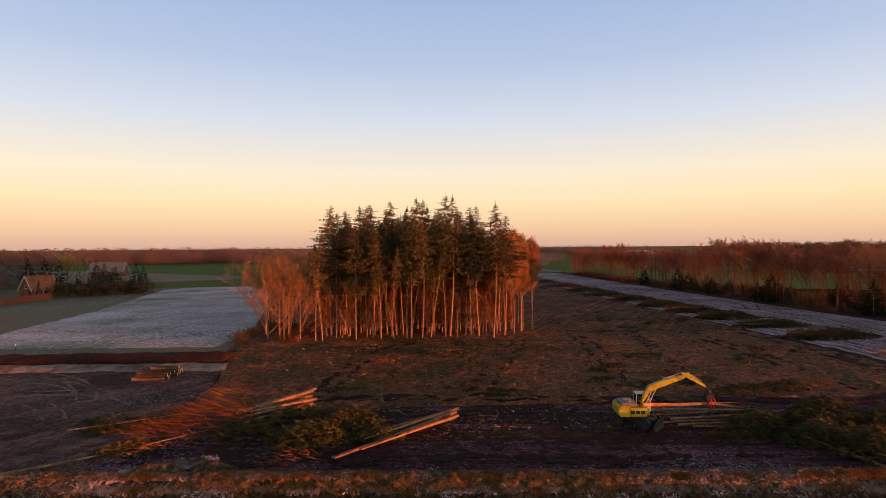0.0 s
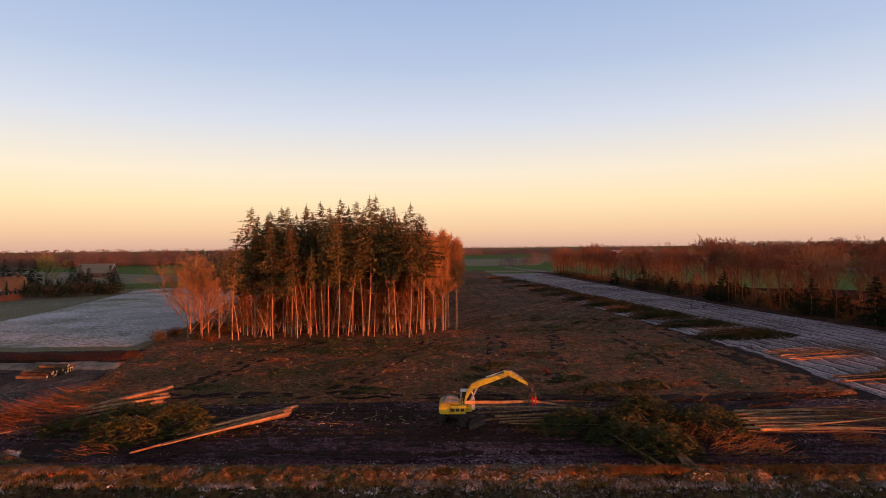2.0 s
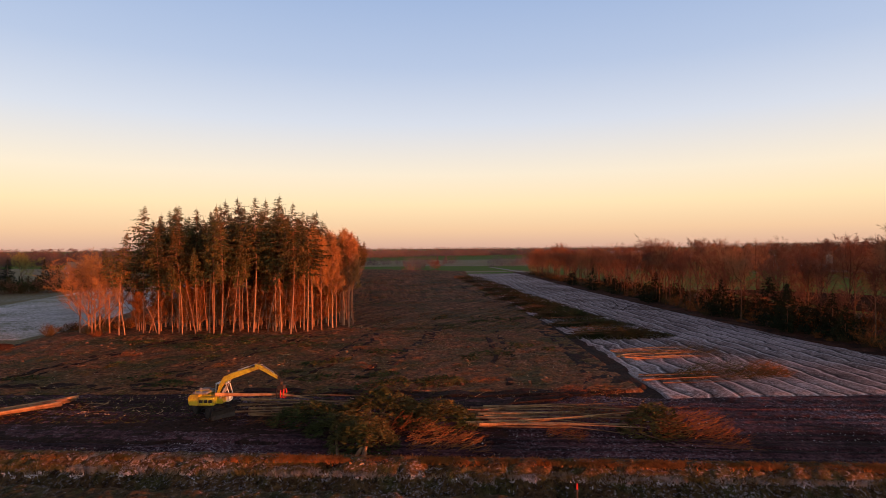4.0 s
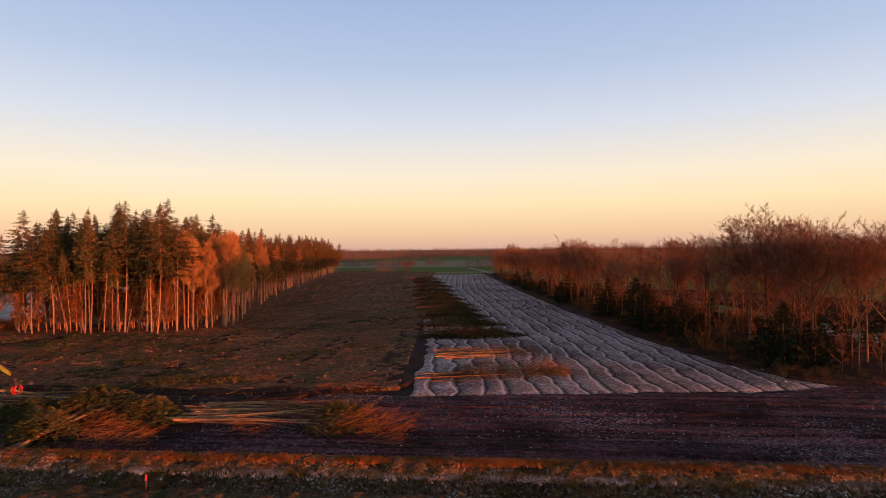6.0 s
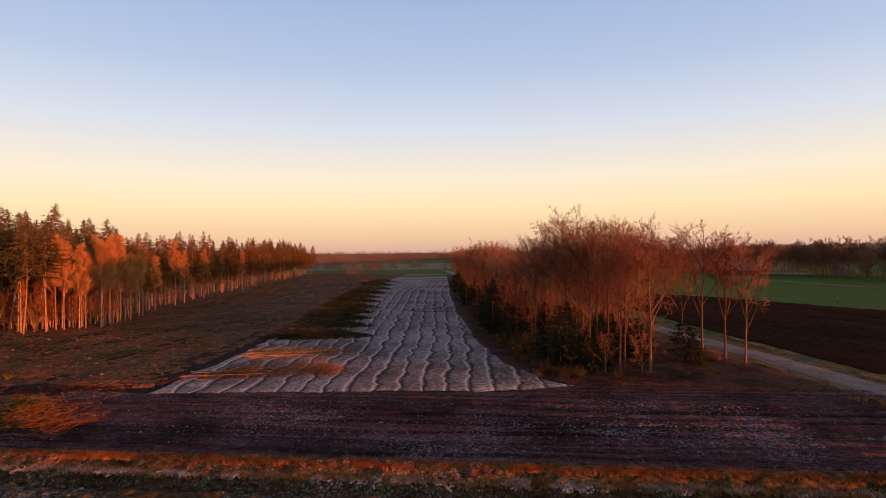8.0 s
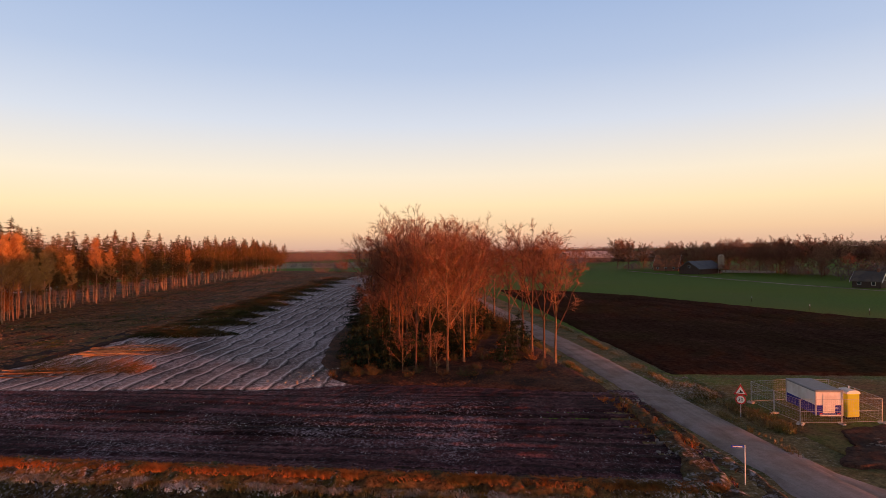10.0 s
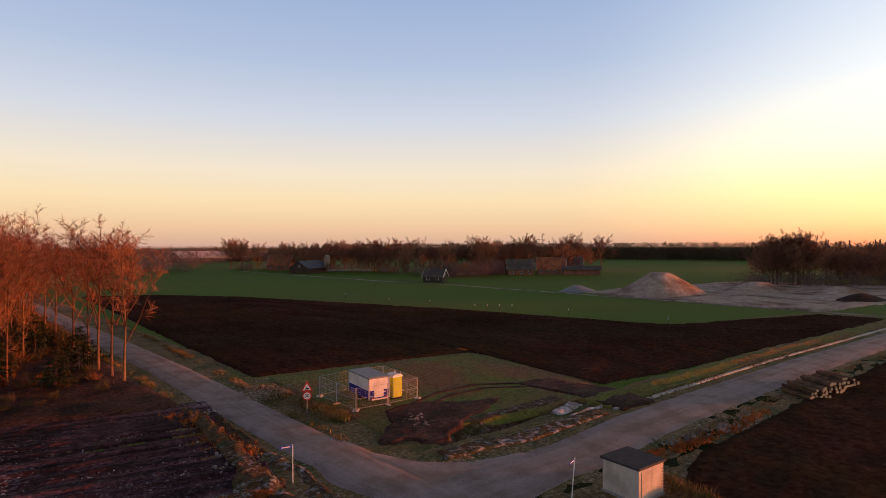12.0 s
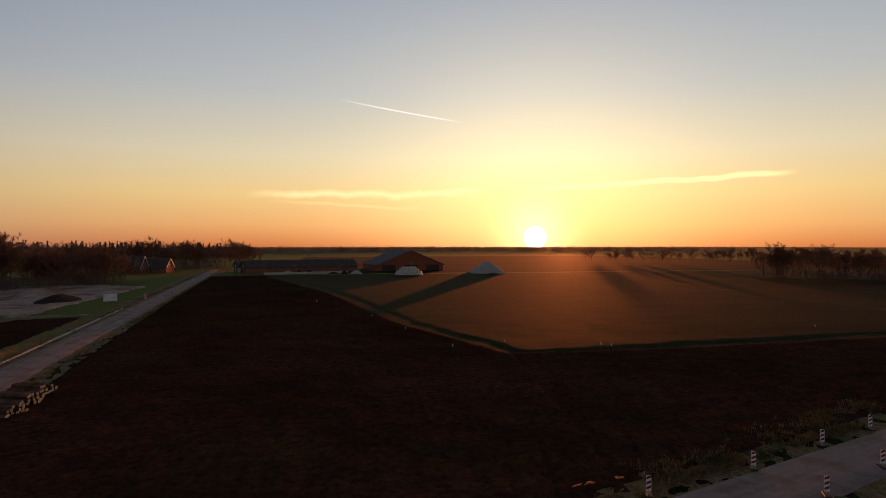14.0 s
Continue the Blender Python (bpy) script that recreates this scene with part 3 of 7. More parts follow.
for a, b, c in (((8, 61), (13, 76), (20, 96)), ((47, 58), (49.5, 75), (50, 99)), ((-9, 62), (-6, 78), (1, 94)), ((22, 60), (27, 72), (30, 99))):
    for side in (-1.0, 1.0):
        strip("wheel_ruts", [(a[0] + side - 0.45, a[1]), (b[0] + side - 0.45, b[1]), (c[0] + side - 0.45, c[1])], [(a[0] + side + 0.45, a[1]), (b[0] + side + 0.45, b[1]), (c[0] + side + 0.45, c[1])], 6, 110,
              lambda u, w, t: -0.1 * np.sin(u * math.pi), M["berm"], "dark wheel ruts pressed into the clearing", "track", clods=(0.26, 1.3), z=0.11, ragged=0.8, skirt=0.0)
strip("felled_clearing", [(-21.5, 56), (-22, 70), (-25.5, 84), (-26, 101)], [(62, 55), (62, 70), (62, 86), (62, 100)], 230, 150, flat, M["forest_floor"],
      "felled forest floor of brown needles, moss and brash", "ground", clods=(0.20, 0.9), z=0.08)
strip("far_clearing", [(-22, 99), (14, 157), (4, 260), (-7, 392)], [(63, 99), (60, 157), (57, 260), (59, 352)], 60, 150, flat, M["far_floor"],
      "distant felled forest floor with brash rows", "ground", clods=(0.3, 2.5), z=0.05)
strip("forest_soil", [(-28, 88), (-30, 110), (-40, 172), (-50, 236), (-60, 392)], [(24, 97), (16, 200), (-5, 392)], 30, 90, flat, M["forest_floor"],
      "needle-covered soil under the spruces", "ground", clods=(0.2, 1.5), z=0.1)
for k, (line, w) in enumerate((([(88, 150), (86, 140), (82.5, 133), (84, 130.4), (89, 129.6), (94, 130.2)], 0.5), ([(84.6, 131), (87, 136), (90.5, 141), (90, 150)], 0.5))):
    strip("tyre_track", [(x - w * 0.5, y - w * 0.3) for x, y in line], [(x + w * 0.5, y + w * 0.3) for x, y in line], 4, 60, flat, M["berm"], "dark curved tyre track pressed into the rime", "track", z=0.17, clods=(0.02, 1.0), ragged=0.15, skirt=0.0)


def furrows(u, w, t):
    return -0.05 + 0.05 * np.abs(np.sin(w * math.pi / 2.6)) ** 0.4


strip("rimed_rows", [(63, 51.3), (62.5, 85), (59, 150), (56, 200), (58, 318)], [(109, 53.6), (104.6, 59), (101.2, 67), (98, 86), (94.8, 128), (92, 180), (88, 318)], 150, 190, furrows, M["rime_rows"],
      "cleared strip with white rimed planting rows", "ground", clods=(0.02, 0.8), z=0.12, ragged=0.9)
strip("dark_trackway", [(43, 49.2), (52, 51.5), (55.6, 57), (57.4, 66), (58.6, 86), (55.5, 160), (45.5, 240)], [(46, 51.8), (55, 54), (62.6, 56.5), (64.2, 68), (63.6, 86), (58.6, 160), (47.8, 240)], 14, 200, lambda u, w, t: -0.12 * np.sin(u * math.pi), M["berm"],
      "dark wheel-worn edge of the clearing", "track", clods=(0.22, 1.3), z=0.14, ragged=0.9, skirt=0.0)
strip("woodland_floor", [(107, 54.5), (100.6, 66), (97.2, 86), (93.6, 128), (90.5, 180), (85, 330)], [(134.5, 50), (131.6, 66), (122, 128), (114, 180), (93, 330)], 50, 120, flat, M["leaf_litter"],
      "leaf-strewn woodland floor", "ground", clods=(0.2, 1.5), z=0.08)
strip("earth_pad", [(-95, 42), (-80, 60), (-70, 79)], [(-21, 42), (-21, 60), (-22, 79)], 90, 60, lambda u, w, t: 0.04 * np.sin(t * 2.5), M["pad"],
      "bare earth pad with curved tyre tracks", "ground", clods=(0.12, 1.3), z=0.05)
for k, (cx, cy, r, a0, a1) in enumerate(((-62, 40, 27, 20, 95), (-62, 40, 28.9, 22, 92), (-50, 44, 20, 30, 110), (-50, 44, 21.8, 30, 112), (-70, 46, 24, 10, 80), (-38, 50, 14, 40, 130), (-38, 50, 15.7, 40, 128), (-46, 58, 12, 20, 120), (-46, 58, 13.8, 20, 122), (-56, 52, 24, 15, 70), (-56, 52, 25.8, 15, 72))):
    arc = [radians(a0 + (a1 - a0) * i / 24) for i in range(25)]
    strip("tyre_track", [(cx + r * math.cos(a), cy + r * math.sin(a)) for a in arc], [(cx + (r + 0.5) * math.cos(a), cy + (r + 0.5) * math.sin(a)) for a in arc], 4, 90, flat, M["pad_rime"], "pale curved tyre track on the bare earth", "track", z=0.15, clods=(0.04, 0.6), ragged=0.15, skirt=0.0)
strip("sandy_edge", [(-100, 77), (-22, 74.5)], [(-100, 81), (-23, 79)], 14, 130, lambda u, w, t: 0.35 * np.sin(u * math.pi), M["sandy"],
      "pale sandy scraped edge", "ground", clods=(0.25, 2.0), z=0.06, ragged=0.6)
strip("earth_berm", [(-110, 82), (-24, 79.5)], [(-112, 88), (-24, 85.5)], 16, 140, lambda u, w, t: 0.9 * np.sin(u * math.pi) ** 0.8, M["berm"],
      "long low berm of dark earth", "berm", clods=(0.22, 1.5), z=0.03)
strip("rimed_meadow", [(-70, 94), (-75, 112), (-78, 152), (-90, 218), (-84, 232)], [(-30, 92), (-27, 104), (-38, 172), (-50, 218), (-60, 236)], 60, 120, flat, M["frost_field"],
      "meadow white with evening rime", "field", z=0.05, clods=(0.03, 2.0), ragged=1.0)
strip("worn_meadow", [(-190, 84), (-190, 160), (-190, 230)], [(-23, 87), (-24, 102), (-35, 180), (-45, 236)], 44, 60, flat, M["pale_meadow"],
      "yellowed meadow grass round the rime", "field", z=0.0, clods=(0.03, 2.0), ragged=1.5)
strip("far_stubble_field", [(-420, 300), (-300, 470)], [(-110, 262), (-60, 300)], 24, 40, flat, M["pale_meadow"], "pale grazed meadow", "field", z=0.03, clods=(0.05, 3))

# pale material over the green grass gives the distance its haze
strip("far_meadow", [(-58, 300), (-120, 640)], [(85, 335), (190, 700)], 40, 60, flat, M["pale_meadow"], "meadow beyond the clearing, paled in colour for distant haze", "field", z=0.0, clods=(0.03, 4.0), ragged=2.0)
strip("green_meadow", [(-40, 352), (-70, 450)], [(90, 352), (120, 450)], 30, 30, flat, M["grass"], "green meadow beyond the clearing", "field", z=0.06, clods=(0.03, 4.0), ragged=2.0)
strip("pale_strip", [(20, 462), (20, 474)], [(100, 462), (104, 474)], 10, 10, flat, M["sandy"], "pale bare strip between far meadows", "field", z=0.08, clods=(0.03, 4.0), ragged=1.0)
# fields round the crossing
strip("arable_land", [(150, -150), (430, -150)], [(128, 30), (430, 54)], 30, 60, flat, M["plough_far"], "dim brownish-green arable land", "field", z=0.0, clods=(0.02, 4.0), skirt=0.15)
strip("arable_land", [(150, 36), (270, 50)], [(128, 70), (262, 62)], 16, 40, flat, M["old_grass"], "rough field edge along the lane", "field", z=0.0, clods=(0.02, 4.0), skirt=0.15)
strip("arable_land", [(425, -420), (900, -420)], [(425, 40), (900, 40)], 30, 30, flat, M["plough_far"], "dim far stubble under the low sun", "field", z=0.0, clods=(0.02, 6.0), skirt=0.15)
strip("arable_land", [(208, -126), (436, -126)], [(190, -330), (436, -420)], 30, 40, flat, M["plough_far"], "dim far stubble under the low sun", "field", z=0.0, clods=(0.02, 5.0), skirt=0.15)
strip("ploughed_field", [(141.8, 60), (152, 60.5), (171.5, 60.5), (173, 38.2), (200, 39.4), (261, 46.8)], [(122, 192), (143, 187), (163, 166), (196, 110), (216, 64.5), (258, 58)], 90, 150, flat, M["plough"],
      "dark ploughed field", "field", z=0.05, clods=(0.16, 1.1))
strip("bare_field", [(156.5, 18), (164, 21.8), (200, 27.8), (300, 40.5), (420, 53.5)], [(160, -21), (204, -28), (238, -16), (310, -3), (420, 30)], 70, 190, flat, M["plough"],
      "dark bare arable field", "field", z=0.05, clods=(0.14, 1.1))
strip("bare_field_south", [(159.5, -15), (167, -37), (176, -64), (190, -110)], [(206, -25), (205, -50), (207, -92), (214, -128)], 50, 110, flat, M["plough"],
      "dark bare arable field by the closed road", "field", z=0.048, clods=(0.14, 1.1))
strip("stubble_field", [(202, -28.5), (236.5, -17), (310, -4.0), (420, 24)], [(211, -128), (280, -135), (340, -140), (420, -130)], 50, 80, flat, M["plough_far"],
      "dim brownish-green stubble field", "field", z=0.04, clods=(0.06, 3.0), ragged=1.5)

ROAD_A = [(142.4, 21.3), (139.8, 35.5), (137.8, 49.6), (135.3, 68.8), (130.2, 100), (125.6, 126), (120.8, 156), (111, 210), (92, 330), (80, 420)]
ROAD_B = [(145, 24.3), (156, 25.4), (167, 28), (200, 32.8), (278, 41.6), (418, 57), (500, 67)]
ROAD_C = [(144.3, 26), (147.5, 12), (152.5, -6), (158, -24), (163.5, -40.5), (176, -78), (190, -120)]


def offset(line, d):
    p = np.array(line, float)
    t = np.gradient(p, axis=0)
    t /= np.hypot(*t.T)[:, None]
    return (p + np.stack([-t[:, 1], t[:, 0]], 1) * d).tolist()


camber = lambda u, w, t: 0.05 * np.sin(u * math.pi)
for name, line, half, z in (("road", ROAD_A, 2.25, 0.10), ("road_east", ROAD_B, 2.7, 0.104), ("road_south", ROAD_C, 2.6, 0.108)):
    strip("verge_" + name, offset(line, -half - 5.0), offset(line, half + 5.0), 34, 260, flat, M["verge"], "dry grass verge with rime beside the road", "verge", z=-0.02, clods=(0.06, 0.9), ragged=0.5)
    strip(name, offset(line, -half), offset(line, half), 8, 220, camber, M["asphalt"], "worn grey asphalt country lane", "road", z=z, clods=(0.01, 2.0), ragged=0.08, skirt=0.02)
strip("crossing", [(139.5, 37), (139.8, 30), (142.4, 23), (147.6, 21.2), (153.5, 22.6)], [(143.7, 37), (144.4, 33.4), (146.4, 30.2), (149.4, 28.4), (153.5, 28.0)], 10, 40, flat, M["asphalt"], "worn asphalt junction", "road", z=0.12, clods=(0.01, 2.0), ragged=0.05, skirt=0.02)
strip("lane_bank", [(133, 18), (135.2, 36), (134.2, 48)], [(141.3, 18), (138.6, 36), (136.2, 48)], 40, 110, lambda u, w, t: np.interp(u, [0, 0.3, 0.5, 0.62, 0.75, 1], [0.0, 0.12, 0.08, -0.3, -0.2, 0.0]), M["rough_bank"], "rough russet bank and gully between mud and lane", "bank", z=0.02, clods=(0.3, 1.2), ragged=0.5)
strip("kiosk_verge", [(151.2, 21.5), (152, 8), (156, -8), (161, -22)], [(158, 22), (158.5, 8), (161, -10), (164, -24)], 24, 110, flat, M["verge"], "rough dry grass round the kiosk", "verge", z=0.02, clods=(0.12, 1.0), ragged=0.4)
strip("corner_meadow", [(146.5, 34.5), (144, 48), (143, 60)], [(172, 35), (172.5, 48), (172.5, 60.5)], 50, 50, flat, M["old_grass"], "rough grass corner round the site unit", "field", z=0.07, clods=(0.05, 1.2))
strip("field_entrance", [(144.8, 34.2), (147.0, 38.4), (150.0, 42.8)], [(150.6, 32.6), (154.6, 36.2), (160.5, 40.2)], 24, 50, flat, M["wet_mud"], "muddy field entrance with wheel ruts", "ground", z=0.14, clods=(0.07, 0.8), ragged=1.2, skirt=0.1)
for side in (0.0, 1.7):
    strip("wheel_ruts", [(151, 40.2 + side), (156, 43.2 + side), (161, 44.4 + side), (166.5, 42 + side)], [(151, 39.5 + side), (156, 42.5 + side), (161, 43.6 + side), (166.5, 41.2 + side)], 6, 60, flat, M["wet_mud"], "wheel ruts pressed into the corner meadow", "track", z=0.12, clods=(0.05, 0.8), ragged=0.3, skirt=0.0)
strip("field_entrance_east", [(164.5, 43.4), (167, 37), (167.2, 31.2)], [(169.5, 43.6), (172.2, 37.5), (172, 31.8)], 20, 40, flat, M["wet_mud"], "muddy field entrance by the culvert", "ground", z=0.15, clods=(0.07, 0.8), ragged=0.8, skirt=0.1)


def gully(u, w, t):
    return np.interp(u, [0, 0.25, 0.45, 0.6, 0.8, 1.0], [0.0, 0.02, -1.0, -1.0, 0.02, 0.0])


strip("roadside_ditch", [(148, 29.0), (156, 29.3), (165.5, 30.8)], [(148.5, 36), (156, 37), (165.5, 38)], 34, 80, gully, M["rough_bank"], "grassy roadside ditch with rime at the culvert", "ditch", z=0.08, clods=(0.07, 0.6), ragged=0.5)
strip("culvert_rime", [(160.8, 33.9), (164.5, 35.4)], [(162.4, 32.0), (167.0, 33.0)], 16, 20, lambda u, w, t: -0.35 * np.exp(-((u - 0.65) / 0.2) ** 2), M["rime"], "white rime and rubble at the culvert mouth", "ditch", z=0.16, clods=(0.12, 0.6), ragged=0.5, skirt=0.3)
strip("ditch_east", offset(ROAD_B, 4.4)[2:5], offset(ROAD_B, 7.8)[2:5], 20, 240, lambda u, w, t: np.interp(u, [0, 0.25, 0.6, 1], [0.02, -0.1, 0.18, 0.05]), M["old_grass"], "grassy bank along the lane", "bank", z=0.06, clods=(0.12, 0.7), ragged=0.5)
strip("gutter", offset(ROAD_B, 3.55)[2:5], offset(ROAD_B, 4.15)[2:5], 6, 160, flat, M["concrete"], "narrow pale gutter beside the lane", "gutter", z=0.13, clods=(0.01, 1.5), ragged=0.1)

strip("farm_track", [(196, 343), (226, 215), (239, 178), (253, 105), (265, 44)], [(198.5, 344), (228, 216), (241, 179), (255, 106), (267, 45)], 4, 140, flat, M["sandy"], "pale narrow farm track through the meadow", "track", z=0.06, clods=(0.02, 2.0), ragged=0.3, skirt=0.05)

# sand lot with its heaps
def mound(name, x, y, rx, ry, h, material, label, seed, rot=0.0):
    g = np.linspace(-1, 1, 41)
    u, w = np.meshgrid(g, g)
    r = np.sqrt(u * u + w * w)
    px, py = u * rx, w * ry
    z = h * np.clip(1.06 - r, 0, 0.86) / 0.86 + lumps(px + seed, py, max(rx, ry) * 0.5, seed) * 0.16 * h * np.clip(1.2 - r, 0, 1)
    z = np.where(r > 1.04, -0.2, z)
    idx = np.arange(41 * 41).reshape(41, 41)
    q = np.stack([idx[:-1, :-1], idx[:-1, 1:], idx[1:, 1:], idx[1:, :-1]], -1).reshape(-1, 4)
    me = bpy.data.meshes.new(name)
    me.from_pydata(np.stack([px, py, z], -1).reshape(-1, 3).tolist(), [], q.tolist())
    me.materials.append(material)
    me.shade_smooth()
    ob = new(name, me)
    ob.matrix_basis = pose(x, y, 0.05, 0, 0, rot)
    return tagged(ob, label, "heap")


strip("sand_lot", [(262, 60), (254, 100), (256, 128)], [(352, 62), (368, 90), (352, 132)], 60, 60, flat, M["sand"], "levelled lot of pale building sand", "ground", z=0.08, clods=(0.35, 5.0), ragged=1.5)
mound("sand_mound", 271, 109, 15, 11, 6.4, M["sand"], "tall heap of reddish building sand", 3)
mound("sand_mound", 305, 100, 16, 8, 2.8, M["sand"], "low spread heap of sand", 5)
mound("sand_mound", 318, 82, 12, 6, 2.2, M["sand"], "low spread heap of sand", 9)
mound("sand_mound", 298, 68, 9, 5, 1.8, M["berm"], "low heap of dark soil and rubble", 12)
mound("rubble_heap", 257, 129, 7, 4, 2.0, M["grey_paint"], "grey heap of rubble", 15)
for k in range(9):
    mound("spoil_heap", 446 - 2.2 * k + 3 * (k % 3), 26 - 6.0 * k, 2.5 + (k % 3), 2.2 + (k % 2), 0.8 + 0.35 * (k % 4), M["concrete" if k % 3 == 1 else "berm"], "low heap of spoil and silage in front of the farm shed", 40 + k)
mound("gravel_mound", 430, -86, 12, 10, 6.0, M["concrete"], "pale heap of gravel by the farm", 19)

# ---- trees ----
def bend(rng, p, d, length, segs, droop, wob):
    pts, q, v = [p.copy()], p.copy(), d.normalized()
    for _ in range(segs):
        v = (v + Vector((rng.uniform(-wob, wob), rng.uniform(-wob, wob), rng.uniform(-wob, wob) + droop))).normalized()
        q = q + v * (length / segs)
        pts.append(q.copy())
    return pts


def bare_tree(seed, h, start, spread, limbs, twig_mat, bark, name, label, twig_n=17, leader=0.8, twig_w=0.05, vase=False):
    rng = random.Random(seed)
    stem, wood, fine = Mesh(), Mesh(), Mesh()
    r0 = h * 0.0072 + 0.02
    spine = [Vector((0, 0, -0.3))]
    for i in range(1, 9):
        spine.append(Vector((rng.uniform(-1, 1) * 0.02 * h * (i / 8), rng.uniform(-1, 1) * 0.02 * h * (i / 8), h * leader * i / 8)))
    stem.tube(spine, [r0 * (1.25 if i == 0 else 1 - 0.82 * i / 8) for i in range(9)], 7)

    def on_spine(z):
        f = min(7.999, max(0, z / (h * leader) * 8))
        i = int(f)
        return spine[i].lerp(spine[i + 1], f - i)

    def twigs(pts, n, reach):
        for _ in range(n):
            f = rng.uniform(0.25, 1.0) * (len(pts) - 1)
            i = min(int(f), len(pts) - 2)
            p = pts[i].lerp(pts[i + 1], f - i)
            ax = (pts[i + 1] - pts[i]).normalized()
            d = (ax * rng.uniform(0.3, 1) + Vector((rng.uniform(-1, 1), rng.uniform(-1, 1), rng.uniform(-0.5, 1.0)))).normalized() * reach * rng.uniform(0.5, 1.2)
            fine.blade(p, d, twig_w)
            for _ in range(2):
                k = rng.uniform(0.25, 0.8)
                e = (d.normalized() + Vector((rng.uniform(-1, 1), rng.uniform(-1, 1), rng.uniform(-0.6, 0.9))) * 0.8).normalized() * reach * rng.uniform(0.25, 0.6)
                fine.blade(p + d * k, e, twig_w * 0.75)

    for i in range(limbs):
        z = h * leader * (start + (1 - start) * ((i + rng.random() * 0.6) / limbs))
        f = (z / (h * leader) - start) / (1 - start)
        az = i * 2.4 + rng.uniform(-0.4, 0.4)
        lift = rng.uniform(0.55, 1.0) + 0.8 * f
        d = Vector((math.cos(az), math.sin(az), lift))
        length = spread * h * ((0.7 + 0.45 * math.sin(math.pi * min(1, f + 0.1))) if vase else (1.0 - 0.55 * f)) * rng.uniform(0.75, 1.15)
        if vase:
            rise = rng.uniform(0.75, 1.7)
            d = Vector((math.cos(az), math.sin(az), rise))
            length = min(length, (h * rng.uniform(0.90, 1.0) - z) * 0.88 / (rise / math.sqrt(1 + rise * rise)))
        pts = bend(rng, on_spine(z), d, length, 4, 0.03 if vase else 0.10, 0.11 if vase else 0.16)
        rr = r0 * (0.5 - 0.22 * f)
        wood.tube(pts, [rr, rr * 0.8, rr * 0.6, rr * 0.42, rr * 0.2], 5, False)
        for s in range(10 if vase else 7):
            g = rng.uniform(0.25, 1.0) * 4
            j = min(int(g), 3)
            p = pts[j].lerp(pts[j + 1], g - j)
            ax = (pts[j + 1] - pts[j]).normalized()
            dd = (ax + Vector((rng.uniform(-1, 1), rng.uniform(-1, 1), rng.uniform(-0.3, 0.9))) * 0.8).normalized()
            sub = bend(rng, p, dd, length * rng.uniform(0.3, 0.55), 2, 0.08, 0.2)
            wood.tube(sub, [rr * 0.32, rr * 0.22, rr * 0.1], 3, False)
            twigs(sub, twig_n, (0.05 if vase else 0.055) * h)
        twigs(pts[2:], twig_n, (0.045 if vase else 0.05) * h)
    top = bend(rng, spine[-1], Vector((0, 0, 1)), h * (1 - leader), 3, 0.05, 0.15)
    wood.tube(top, [r0 * 0.18, r0 * 0.14, r0 * 0.1, 0.01], 4, False)
    twigs([spine[-2], *top], twig_n * (3 if vase else 5), (0.04 if vase else 0.07) * h)
    tree = thing(name, pose(0, 0, 0), label, "tree")
    part("trunk", stem, bark, tree, smooth=True)
    tagged(part("branchwork", wood, bark, tree, smooth=True), kind="stuff")
    tagged(part("crown", fine, twig_mat, tree), kind="stuff")
    return tree


